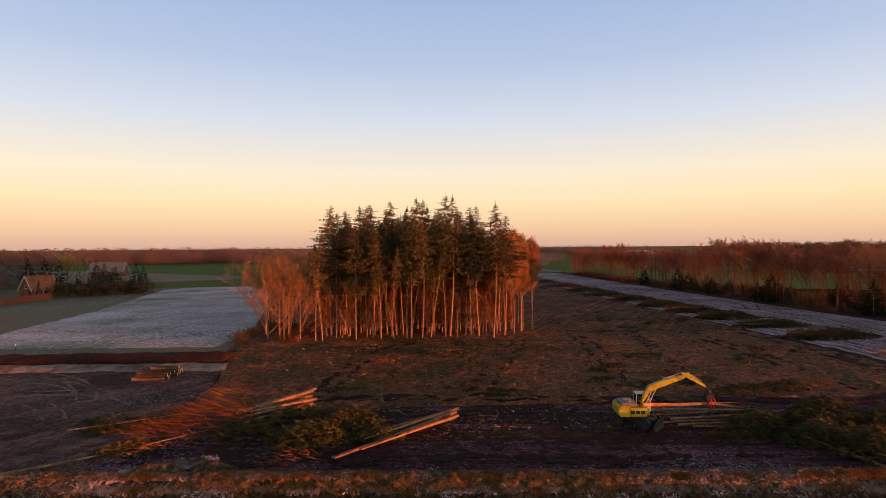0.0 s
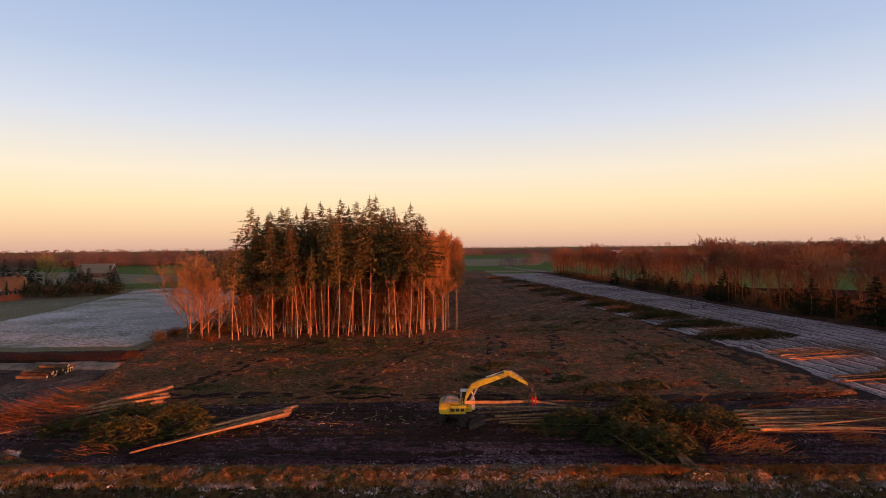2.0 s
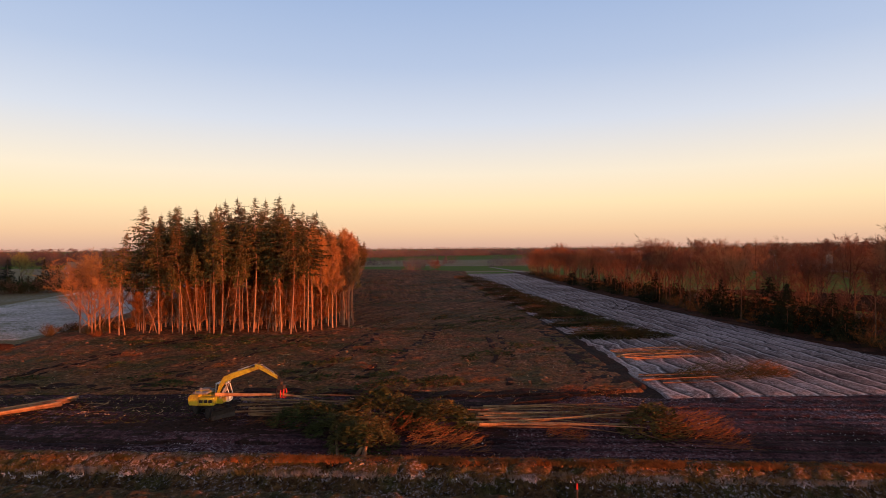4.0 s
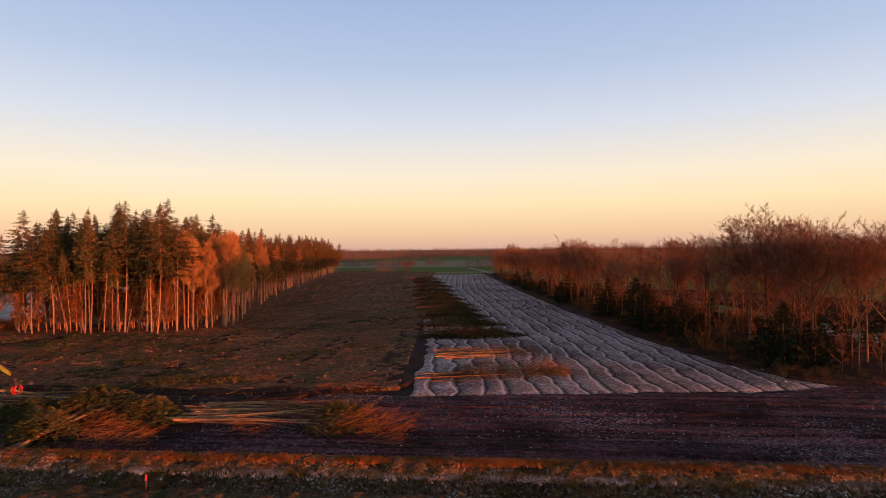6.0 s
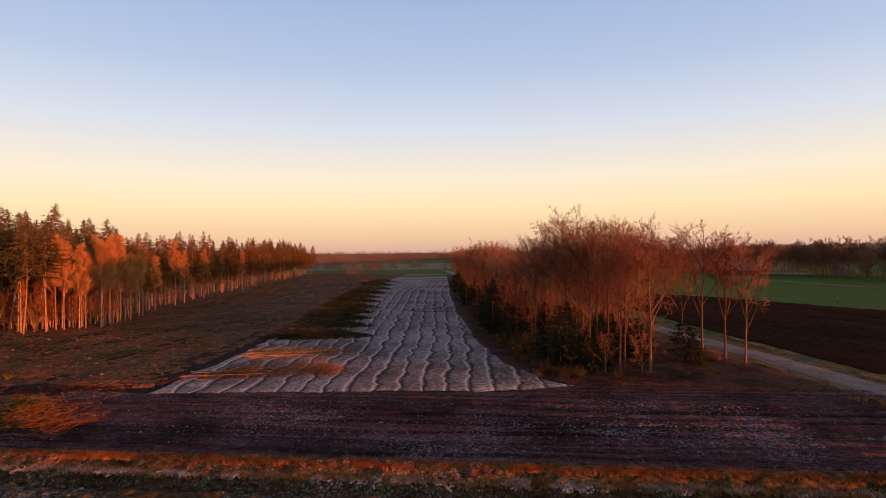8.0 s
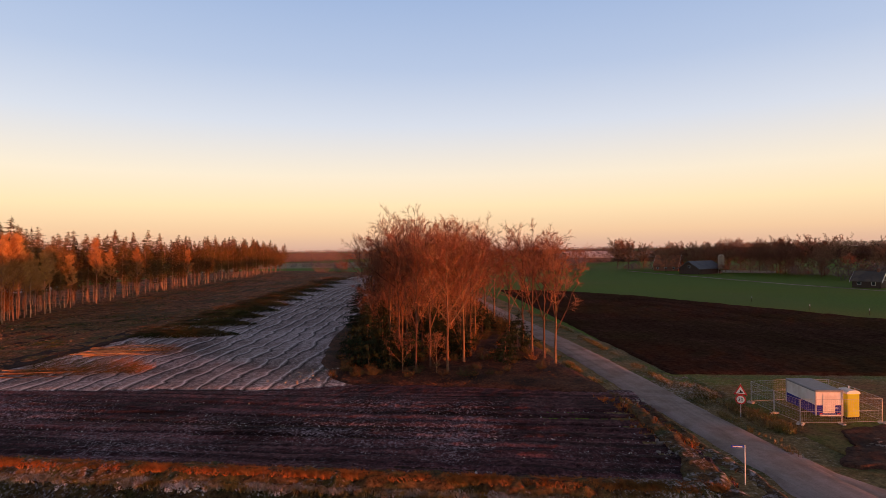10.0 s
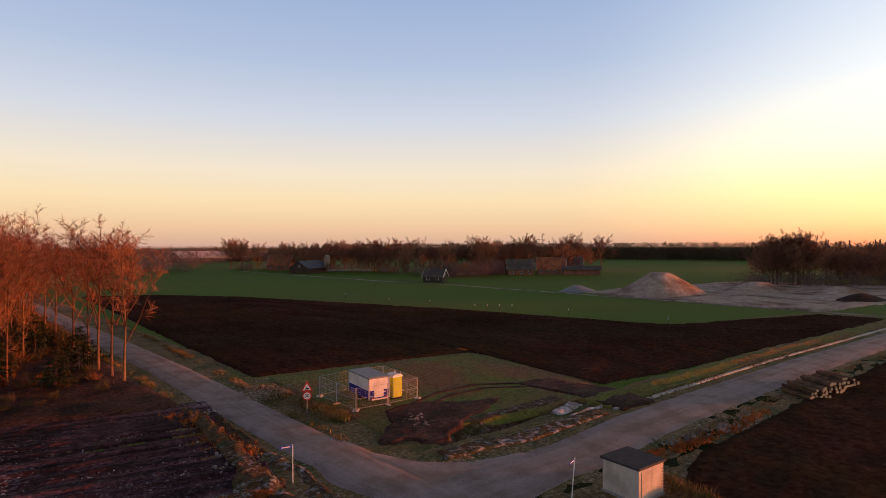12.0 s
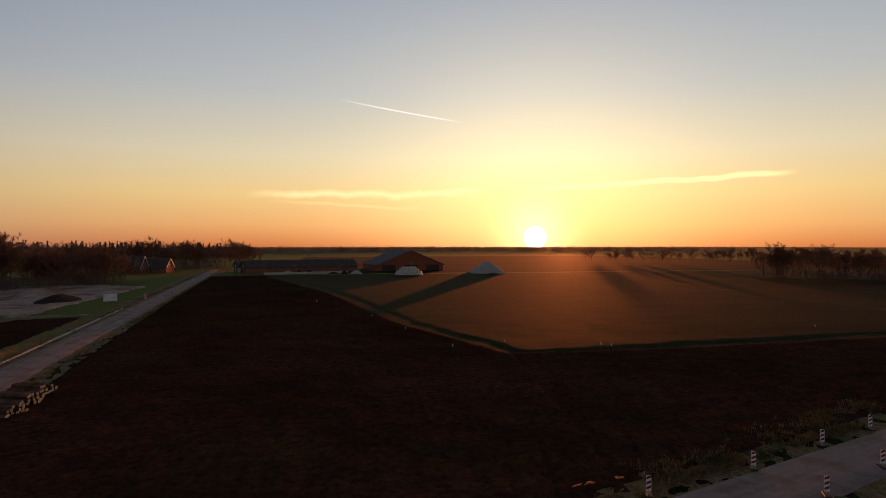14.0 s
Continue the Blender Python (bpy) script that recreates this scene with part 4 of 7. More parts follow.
def forked_tree(seed, h, start, spread, limbs, twig_mat, bark, name, label, twig_n=6, twig_w=0.04):
    """A broadleaf tree: a stem, ascending limbs, side branches on each, branchlets on those and twigs at the ends."""
    rng = random.Random(seed)
    stem, wood, fine = Mesh(), Mesh(), Mesh()
    r0 = h * 0.0078 + 0.02
    spine = [Vector((0, 0, -0.3))]
    for i in range(1, 9):
        w = 0.012 * h * (i / 8)
        spine.append(spine[-1] * 1 + Vector((rng.uniform(-w, w), rng.uniform(-w, w), h * 0.88 / 8)))
    stem.tube(spine, [r0 * (1.3 if i == 0 else (1 - 0.9 * i / 8)) for i in range(9)], 7)

    def at(pts, f):
        f = min(len(pts) - 1.001, max(0.0, f * (len(pts) - 1)))
        i = int(f)
        return pts[i].lerp(pts[i + 1], f - i), (pts[i + 1] - pts[i]).normalized()

    def aside(ax, angle, lift):
        d = Vector((rng.uniform(-1, 1), rng.uniform(-1, 1), rng.uniform(-0.4, 0.6)))
        d = (d - ax * d.dot(ax)).normalized()
        return (ax * math.cos(angle) + d * math.sin(angle) + Vector((0, 0, lift))).normalized()

    mains = [(spine[4:], 0.5 * r0)]
    for i in range(limbs):
        f = start + (0.78 - start) * (i + rng.random() * 0.7) / limbs
        p, ax = at(spine, f)
        az = i * 2.4 + rng.uniform(-0.5, 0.5)
        lean = rng.uniform(0.35, 1.0) * spread / 0.3
        d = Vector((math.cos(az) * lean * 1.3, math.sin(az) * lean * 1.3, 0.9))
        top = h * rng.uniform(0.82, 0.94) * (1.0 - 0.17 * min(lean, 1.3) ** 2)
        pts = bend(rng, p, d, max((top - p.z) * math.sqrt(1 + lean * lean) * 0.92, 0.14 * h), 6, 0.08, 0.17)
        rise = max(p_.z for p_ in pts) - p.z
        for p_ in pts:
            p_.z = p.z + (p_.z - p.z) * min(1.0, max(top - p.z, 0.1 * h) / rise)
        rr = r0 * (0.60 - 0.38 * f)
        wood.tube(pts, [rr, rr * 0.88, rr * 0.74, rr * 0.58, rr * 0.42, rr * 0.27, rr * 0.12], 5, False)
        mains.append((pts, rr))
    for pts, rr in mains:
        for k in range(10):
            f = 0.22 + 0.78 * (k + rng.random()) / 10
            p, ax = at(pts, f)
            length = h * rng.uniform(0.08, 0.15) * (1.0 - 0.25 * f) * spread / 0.27
            sub = bend(rng, p, aside(ax, rng.uniform(0.4, 1.05), 0.05), length, 3, 0.05, 0.26)
            wood.tube(sub, [rr * 0.36, rr * 0.27, rr * 0.18, rr * 0.08], 3, False)
            for j in range(5):
                q, bx = at(sub, 0.25 + 0.75 * (j + rng.random()) / 5)
                e = aside(bx, rng.uniform(0.35, 1.2), 0.04) * h * rng.uniform(0.03, 0.058)
                fine.blade(q, e, twig_w * 1.5)
                for _ in range(twig_n):
                    g = rng.uniform(0.2, 1.0)
                    fine.blade(q + e * g, aside(e.normalized(), rng.uniform(0.25, 1.15), 0.03) * h * rng.uniform(0.016, 0.038), twig_w)
    tree = thing(name, pose(0, 0, 0), label, "tree")
    part("trunk", stem, bark, tree, smooth=True)
    tagged(part("branchwork", wood, bark, tree, smooth=True), kind="stuff")
    tagged(part("crown", fine, twig_mat, tree), kind="stuff")
    return tree


def spruce(seed, h, crown, reach, name, label, needles, stubs=60, whorl=0.55, lean=0.0):
    rng = random.Random(seed)
    wood, green = Mesh(), Mesh()
    r0 = 0.0062 * h
    ph, am = rng.uniform(0, 6.28), 0.012 * h * rng.uniform(0.3, 1.0)

    def stem(z):
        return lean * (z / h) * 1.2 + lean * (z / h) ** 2 * 2 + am * (math.sin(ph + 5 * z / h) - math.sin(ph))

    wood.tube([(stem(z), 0.6 * stem(z * 0.9), z) for z in [-0.3] + [h * k / 8 for k in range(1, 9)]], [r0 * 1.2] + [r0 * (1.02 - k / 8.1) for k in range(1, 9)], 7)
    for _ in range(stubs):
        z = rng.uniform(0.18, 1.0) * crown
        az = rng.uniform(0, 6.28)
        d = Vector((math.cos(az), math.sin(az), rng.uniform(-0.5, 0.2))).normalized() * rng.uniform(0.5, 1.9)
        wood.blade(Vector((stem(z), 0.6 * stem(z * 0.9), z)), d, 0.05)
    sector = [rng.uniform(0.55, 1.2) for _ in range(9)]
    z = crown - rng.uniform(0, 1.2)
    while z < h - 0.2:
        f = min(1.0, (h - z) / (h - crown))
        n = rng.randint(5, 7)
        tier = rng.uniform(0.65, 1.15) * (1.0 - 0.5 * max(0.0, f - 0.72) / 0.28)
        for i in range(n):
            az = 6.283 * (i + rng.random() * 0.8) / n + z
            length = reach * min(1.0, 1.3 * f**0.8 + 0.03) * tier * sector[int(az / 0.6982) % 9] * rng.uniform(0.65, 1.15)
            out = Vector((math.cos(az), math.sin(az), 0))
            base = Vector((stem(z), 0.6 * stem(z * 0.9), z + rng.uniform(-0.2, 0.2)))
            droop = rng.uniform(0.2, 0.6) * (0.15 + f)
            m = max(3, int(length / 0.27))
            side = Vector((-out.y, out.x, 0))
            if length > 1.2 and crown > 2:
                wood.blade(base, out * length * 0.85 + Vector((0, 0, -droop * length * 0.5)), 0.07)
            for j in range(m):
                k = (j + rng.random()) / m
                if f > 0.3 and k < 0.22:
                    continue
                p = base + out * (length * k) + Vector((0, 0, -droop * length * (k - 0.55 * k * k)))
                w = (0.75 * (1.1 - k) + 0.22) * min(1.0, 0.3 + 1.25 * f)
                for sgn in (-1, 1):
                    d = (out * rng.uniform(0.2, 0.9) + side * sgn * rng.uniform(0.3, 1.0) + Vector((0, 0, rng.uniform(-0.95, 0.12)))).normalized() * w * rng.uniform(0.7, 1.5)
                    green.blade(p, d, (0.19 + 0.14 * rng.random()) * min(1.0, 0.42 + 1.2 * f), out + Vector((0, 0, rng.uniform(-0.9, 0.9))))
                if rng.random() < 0.6:
                    green.blade(p, Vector((rng.uniform(-0.3, 0.3), rng.uniform(-0.3, 0.3), -1)) * rng.uniform(0.3, 0.8) * min(1.0, 0.1 + 1.3 * f), 0.22, side)
        z += whorl * rng.uniform(0.8, 1.5) * (0.5 + 0.45 * f)
    green.blade(Vector((stem(h), 0.6 * stem(h * 0.9), h - 1.0)), Vector((0, 0, 1.5)), 0.16)
    tree = thing(name, pose(0, 0, 0), label, "tree")
    part("trunk", wood, M["bark"], tree, smooth=True)
    part("crown", green, needles, tree)
    return tree


def scatter(kinds, spots, seed, group, s0=0.88, s1=1.1):
    """Sets the kinds out on the spots; the first tree of each kind moves to its first spot."""
    rng = random.Random(seed)
    used = set()
    for x, y, *want in spots:
        k = want[0] if want else rng.randrange(len(kinds))
        s = rng.uniform(s0, s1) * (want[1] if len(want) > 1 else 1.0)
        m = Matrix.LocRotScale((x, y, 0.03), Euler((0, 0, rng.uniform(0, 6.28))), (s, s, s * rng.uniform(0.94, 1.05)))
        if k in used:
            ob = copy_thing(kinds[k], m)
            ob.scale = (s, s, s)
        else:
            used.add(k)
            kinds[k].matrix_basis = m
        tagged(kinds[k], group=group)
    for k, ob in enumerate(kinds):
        if k not in used:
            for o in (*ob.children_recursive, ob):
                bpy.data.objects.remove(o)


rng = random.Random(4)
# the stand of tall spruces and the forest edge that runs back from it
S = [spruce(20 + i, h, c, r, "spruce", "tall spruce with a bare orange-lit trunk and high dark crown", M["needles"], lean=l)
     for i, (h, c, r, l) in enumerate(((23.6, 13.0, 4.6, 0), (22.6, 11.2, 4.2, 0.3), (20.6, 12, 3.8, -0.4), (23, 11.8, 5.0, 0.2), (15.5, 10, 1.5, 1.1), (17, 12, 1.3, -1.0), (13, 9.5, 1.0, 1.8)))]
spots = []
for row in range(7):
    n = 25 - row // 2
    for i in range(n):
        x = -15 + 33 * (i + rng.uniform(0.15, 0.85)) / n
        y = 97.5 + row * 4.2 + rng.uniform(-1.6, 1.6)
        spots.append((x, y, rng.choice((0, 1, 2, 3, 4, 5, 5, 6) if row else (0, 1, 3, 2, 4, 5, 6)), rng.uniform(0.9, 1.02)))
scatter(S, spots, 3, "spruces beside the clearing")
E = [spruce(30 + i, h, c, r, "edge_spruce", "dense spruce of the forest edge with sunlit brown in its needle colour", M["needles_edge_lit"], 20, 0.62) for i, (h, c, r) in enumerate(((19.5, 8.0, 4.2), (18, 6.5, 3.8), (20.5, 9.5, 4.4), (16.5, 6.0, 3.4)))]
spots = []
for i in range(92):
    y = 120 + 264 * (i / 92) ** 1.12
    x = np.interp(y, [106, 157, 260, 390], [19, 12, 2, -9])
    spots += [(x - rng.uniform(-0.5, 2.5), y + rng.uniform(-1.2, 1.2), rng.randrange(4), rng.uniform(0.75, 1.0)),
              (x - rng.uniform(3, 7), y + rng.uniform(-2, 2), rng.randrange(4), rng.uniform(0.9, 1.1)),
              (x - rng.uniform(8, 16), y + rng.uniform(-2, 2), rng.randrange(3), rng.uniform(0.95, 1.12))]
scatter(E, spots, 13, "spruces along the forest edge", 0.9, 1.05)
J = [bare_tree(40 + i, h, 0.12, 0.2, 16, M["dead_leaf"], M["bark"], "sapling", "thin leafless sapling glowing red among the trunks", 9, 0.85, 0.06) for i, h in enumerate((9.5, 8.0))]
scatter(J, [(-16 + 37 * rng.random(), 99.5 + 16 * rng.random()) for _ in range(80)], 4, "saplings under the spruces")
L = [bare_tree(50 + i, h, 0.42, 0.17, 20, M["twigs_larch"], M["bark"], "larch", "bare larch glowing orange in the low sun", 13, 0.93, 0.06) for i, h in enumerate((16.5, 14.5, 17.5))]
spots = [(20 + rng.uniform(-2.5, 3.6), 100 + i * 1.15 + rng.uniform(-0.6, 0.6)) for i in range(15)]
spots += [(np.interp(y, [106, 157, 260, 390], [23.5, 15.5, 5.5, -5.5]) + rng.uniform(-1.5, 1.0), y) for y in [105 + 24 * (k / 10) for k in range(10)] + [137, 149, 158, 174, 214]]
scatter(L, spots, 5, "larches at the forest edge")
B = [forked_tree(60 + i, h, 0.08, 0.34, 9, M["twigs_larch"], M["bark"], "beech", "bushy bare beech lit orange at the forest edge", 9, 0.034) for i, h in enumerate((16, 13.5))]
spots = [(-20, 97.5, 1), (-23, 99, 0), (-24.5, 104, 0), (-26, 110, 1), (-27, 120, 0), (-21.5, 101, 0), (-19.5, 99, 1), (-17.5, 98.5, 1), (-22.5, 106, 0), (-20.5, 112, 1), (-23, 118, 0), (-22, 127, 1), (-23.5, 138, 0), (-24, 152, 1), (-25, 170, 0)]
scatter(B, spots, 6, "beeches on the field side of the stand")

# the broadleaf wood beside the lane
O = [forked_tree(80 + i, h, s, sp, n, M["twigs"], M["bark_grey"], "oak", "tall bare oak lit red by the setting sun", (17, 17, 15, 14, 8)[i], 0.024)
     for i, (h, s, sp, n) in enumerate(((22.5, 0.36, 0.33, 10), (21, 0.32, 0.28, 9), (18, 0.26, 0.27, 8), (20.5, 0.38, 0.24, 8), (12.5, 0.15, 0.28, 8)))]
spots = [(117.2, 61.4, 1, 0.93), (111.1, 65.2, 0, 0.95), (113.6, 60.9, 3, 0.92), (109.8, 66.7, 2), (115, 64, 2), (111, 69, 3, 0.95), (119, 67, 1, 0.9), (114.5, 70, 0, 0.95), (110.5, 74, 1, 0.9),
         (112, 77, 1), (118, 79, 3), (112, 61.2, 4, 0.5), (116, 60.6, 4, 0.42)]
for i in range(150):
    y = 69 + 243 * (i / 150) ** 1.1
    a, b = np.interp(y, [66, 128, 180, 330], [108, 101, 97.5, 90.5]), np.interp(y, [66, 80, 95, 128, 180, 330], [118.5, 121, 123, 118, 110, 91])
    spots.append((rng.uniform(a, b), y + rng.uniform(-1.5, 1.5), rng.choice((0, 1, 2, 3, 4, 4)), rng.uniform(0.62, 0.84) if y > 84 else rng.uniform(0.78, 0.95)))
for i in range(46):
    y = 76 + 230 * i / 46
    spots.append((np.interp(y, [66, 128, 180, 330], [106, 100, 96.5, 89]) + rng.uniform(-0.4, 1.6), y, rng.choice((2, 4, 3)), rng.uniform(0.6, 0.84)))
scatter(O, spots, 7, "oaks of the lane-side wood")
R = [forked_tree(95 + i, h, 0.26, 0.23, 8, M["twigs"], M["bark_grey"], "roadside_oak", "slender forked oak leaning over the lane", 15, 0.026) for i, h in enumerate((18.6, 17.4))]
scatter(R, [(130.2, 66.1, 0), (129.3, 69.5, 1), (128.2, 74, 0), (127.4, 79, 1), (126, 88, 0), (124, 98, 1), (122.5, 108, 0), (120.5, 120, 1), (118, 134, 0), (115, 150, 1)], 8, "oaks along the lane", 0.95, 1.05)
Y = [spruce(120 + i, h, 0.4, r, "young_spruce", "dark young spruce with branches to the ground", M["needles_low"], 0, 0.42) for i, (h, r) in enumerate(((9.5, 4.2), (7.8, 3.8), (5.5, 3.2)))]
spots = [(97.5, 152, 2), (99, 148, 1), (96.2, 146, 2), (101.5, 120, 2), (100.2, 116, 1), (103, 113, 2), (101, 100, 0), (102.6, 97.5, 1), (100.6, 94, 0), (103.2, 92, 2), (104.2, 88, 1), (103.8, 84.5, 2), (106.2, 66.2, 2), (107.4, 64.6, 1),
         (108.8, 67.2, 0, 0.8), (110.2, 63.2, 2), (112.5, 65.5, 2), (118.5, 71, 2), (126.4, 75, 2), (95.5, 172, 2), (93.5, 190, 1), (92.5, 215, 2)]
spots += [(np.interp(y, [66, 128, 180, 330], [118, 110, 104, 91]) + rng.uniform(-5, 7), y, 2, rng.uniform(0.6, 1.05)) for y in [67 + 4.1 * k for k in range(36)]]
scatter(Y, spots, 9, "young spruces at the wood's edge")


def shrub(seed, h, w, n, material, name, label, category="shrub"):
    rng = random.Random(seed)
    wood = Mesh()
    for _ in range(n):
        az, tilt = rng.uniform(0, 6.28), rng.uniform(0.1, 1.0)
        d = Vector((math.cos(az) * tilt * w, math.sin(az) * tilt * w, h * rng.uniform(0.6, 1.1) * (1.1 - 0.5 * tilt)))
        p = Vector((math.cos(az) * 0.25 * w * rng.random(), math.sin(az) * 0.25 * w * rng.random(), -0.05))
        wood.blade(p, d, 0.06)
        for _ in range(7):
            k = rng.uniform(0.25, 0.95)
            e = (d.normalized() * 0.7 + Vector((rng.uniform(-1, 1), rng.uniform(-1, 1), rng.uniform(-0.3, 0.8)))).normalized() * rng.uniform(0.3, 0.8) * h * 0.4
            wood.blade(p + d * k, e, 0.045)
    ob = solo(name, wood, material, label, category)
    return ob


def spread(kinds, spots, seed, group):
    rng = random.Random(seed)
    used = set()
    for x, y, s in spots:
        k = rng.randrange(len(kinds))
        ob = kinds[k]
        if k in used:
            ob = ob.copy()
            scene.collection.objects.link(ob)
        used.add(k)
        ob.matrix_basis = Matrix.LocRotScale((x, y, 0.02), Euler((0, 0, rng.uniform(0, 6.28))), (s, s, s * rng.uniform(0.8, 1.1)))
        tagged(ob, group=group)


U = [shrub(140 + i, 1.7, 1.3, 44, M[mat], "undergrowth_shrub", "leafless brown shrub in the undergrowth") for i, mat in enumerate(("dull_twigs", "dull_twigs", "dead_leaf"))]
spots = []
for i in range(190):
    y = 59.0 + 78 * rng.random() ** 1.5
    a, b = np.interp(y, [54, 66, 128], [105, 103, 96]), np.interp(y, [54, 66, 128], [126, 129, 119])
    spots.append((rng.uniform(a, b), y, rng.uniform(0.35, 0.85)))
spots += [(rng.uniform(-29, -17), rng.uniform(94, 112), rng.uniform(0.7, 1.5)) for _ in range(34)]
spots += [(np.interp(y, [60, 69, 100, 126, 200], [132.2, 131, 124.5, 120.5, 108]) + rng.uniform(-2.5, 0.8), y, rng.uniform(1.2, 2.2)) for y in [92 + 1.7 * k for k in range(62)]]
spread(U, spots, 10, "undergrowth of the wood")
brush = [Mesh(), Mesh()]
rb = random.Random(77)
for i in range(620):
    y = 72 + 230 * (i / 620) ** 1.15
    a, b = np.interp(y, [66, 128, 180, 330], [104, 98.5, 95, 88]), np.interp(y, [66, 80, 95, 128, 180, 330], [118.5, 121, 123, 118, 110, 91])
    if 84 < y < 100 and rb.random() < 0.4:
        continue
    x, h = rb.uniform(a, b), rb.uniform(1.2, 3.4)
    for _ in range(16):
        az, tilt = rb.uniform(0, 6.28), rb.uniform(0.1, 0.9)
        d = Vector((math.cos(az) * tilt, math.sin(az) * tilt, rb.uniform(0.5, 1.0))) * h * 0.8
        p = Vector((x + rb.uniform(-0.8, 0.8), y + rb.uniform(-0.8, 0.8), 0))
        brush[i % 3 == 0].blade(p, d, 0.07)
        for _ in range(6):
            e = (d.normalized() * 0.6 + Vector((rb.uniform(-1, 1), rb.uniform(-1, 1), rb.uniform(-0.3, 0.8)))).normalized() * rb.uniform(0.2, 0.4) * h
            brush[i % 3 == 0].blade(p + d * rb.uniform(0.2, 0.95), e, 0.06)
for m, mat in zip(brush, ("dull_twigs", "russet")):
    solo("wood_brush", m, M[mat], "tangled leafless brush filling the ground under the oaks", "undergrowth", kind="stuff")


# ---- far woods, one mass each ----
def far_wood(name, line, depth, n, h0, h1, material, label, seed, conifer=0.0, trunk=False, blades=120):
    rng = random.Random(seed)
    mass = Mesh()
    pts, _ = resample(line, 200)
    for _ in range(n):
        p = pts[rng.randrange(200)]
        x, y, h = p[0] + rng.uniform(-depth, depth), p[1] + rng.uniform(-depth, depth), h0 + (h1 - h0) * rng.random()
        if trunk:
            mass.tube([(x, y, -0.2), (x + rng.uniform(-0.4, 0.4), y, h * 0.6)], [h * 0.014, h * 0.008], 4, False)
        if rng.random() < conifer:
            for _ in range(60):
                f = rng.random() ** 0.7
                az, r = rng.uniform(0, 6.28), h * 0.17 * (1 - f) + 0.2
                mass.blade(Vector((x, y, h * (0.25 + 0.75 * f))), Vector((math.cos(az) * r, math.sin(az) * r, -0.08 * h * rng.random())), h * 0.09)
            mass.blade(Vector((x, y, h * 0.8)), Vector((0, 0, h * 0.18)), h * 0.05)
            continue
        for _ in range(46):
            az = rng.uniform(0, 6.28)
            mass.blade(Vector((x + math.cos(az) * h * 0.25, y + math.sin(az) * h * 0.25, h * rng.uniform(-0.02, 0.6))), Vector((rng.uniform(-1, 1), rng.uniform(-1, 1), rng.uniform(-0.2, 1.2))) * h * rng.uniform(0.06, 0.16), h * 0.03)
        cores = [(rng.uniform(0, 6.28), rng.random()) for _ in range(13)]
        for _ in range(blades):
            az0, f0 = cores[rng.randrange(13)]
            az, f = az0 + rng.gauss(0, 0.5), min(1.0, max(0.0, f0 + rng.gauss(0, 0.13)))
            r = h * 0.44 * math.sqrt(max(0.03, 1 - (2 * f - 0.9) ** 2)) * rng.random() ** 0.4
            q = Vector((x + math.cos(az) * r, y + math.sin(az) * r, h * (0.08 + 0.80 * f)))
            d = Vector((math.cos(az) * 0.5 + rng.uniform(-0.7, 0.7), math.sin(az) * 0.5 + rng.uniform(-0.7, 0.7), rng.uniform(-0.3, 0.5))).normalized() * h * rng.uniform(0.04, 0.10)
            mass.blade(q, d, h * 0.026)
    return solo(name, mass, material, label, "woodland", kind="stuff")


far_wood("far_wood", [(-900, 500), (-520, 520), (-330, 560), (-150, 640)], 45, 1900, 12, 18, M["twigs_hazed"], "distant leafless wood with evening haze tinted into its twigs", 1, 0.0, False, 120)
far_wood("far_wood", [(-150, 640), (-60, 900), (150, 1050), (420, 1000)], 50, 1500, 12, 17, M["twigs_hazed"], "distant leafless wood on the horizon", 2, 0.0, False, 75)
far_wood("far_wood", [(-260, 250), (-190, 255), (-150, 240)], 18, 200, 8, 14, M["twigs_hazed"], "leafless garden trees behind the houses", 3, 0.15)
far_wood("far_wood", [(150, 330), (165, 420), (230, 600), (420, 760)], 18, 200, 10, 15, M["twigs_hazed"], "leafless hedge trees round a far meadow", 4)
far_wood("farm_hedge", [(262, 232), (286, 222), (300, 232), (306, 245)], 6, 130, 6, 9, M["twigs_hazed"], "leafless hawthorn hedge by the farm", 6)
far_wood("far_wood", [(420, 760), (560, 520), (640, 400), (690, 300)], 34, 1300, 17, 20, M["dark_far"], "dark wood along the horizon", 7, 0.0, False, 75)
far_wood("far_wood", [(690, 300), (760, 190), (860, 130)], 30, 330, 15, 20, M["twigs_hazed"], "leafless wood along the horizon", 8, 0.3)
far_wood("far_wood", [(1200, 160), (1500, -200), (1500, -600), (1300, -900)], 70, 1500, 11, 16, M["twigs_hazed"], "low dark tree line under the sunset", 12, 0.0, False, 60)
far_wood("garden_shrubs", [(-112, 190), (-100, 198), (-90, 206)], 4, 130, 3, 6.5, M["dull_twigs"], "dense leafless garden shrubs", 15, 0.45)


far_wood("hedge_clump", [(22, 352), (34, 372), (30, 400)], 5, 16, 6, 11, M["twigs_hazed"], "clump of leafless trees at the end of the clearing", 31, 0.1, True)
far_wood("hedge_clump", [(-30, 470), (10, 500), (60, 520)], 9, 40, 6, 11, M["twigs_hazed"], "leafless field hedge far beyond the clearing", 32, 0.1, True)
far_wood("hedge_clump", [(86, 420), (112, 470), (150, 560)], 9, 60, 6, 12, M["twigs_hazed"], "leafless field hedge far beyond the clearing", 33, 0.1, True)


# ---- tree belts and farm trees, each tree on its own ----
def along(line, n, depth, seed, lo, hi):
    rng = random.Random(seed)
    pts, _ = resample(line, 100)
    return [(pts[k][0] + rng.uniform(-depth, depth), pts[k][1] + rng.uniform(-depth, depth), rng.randrange(3), rng.uniform(lo, hi)) for k in (int(100 * (i + rng.random()) / n) for i in range(n))]


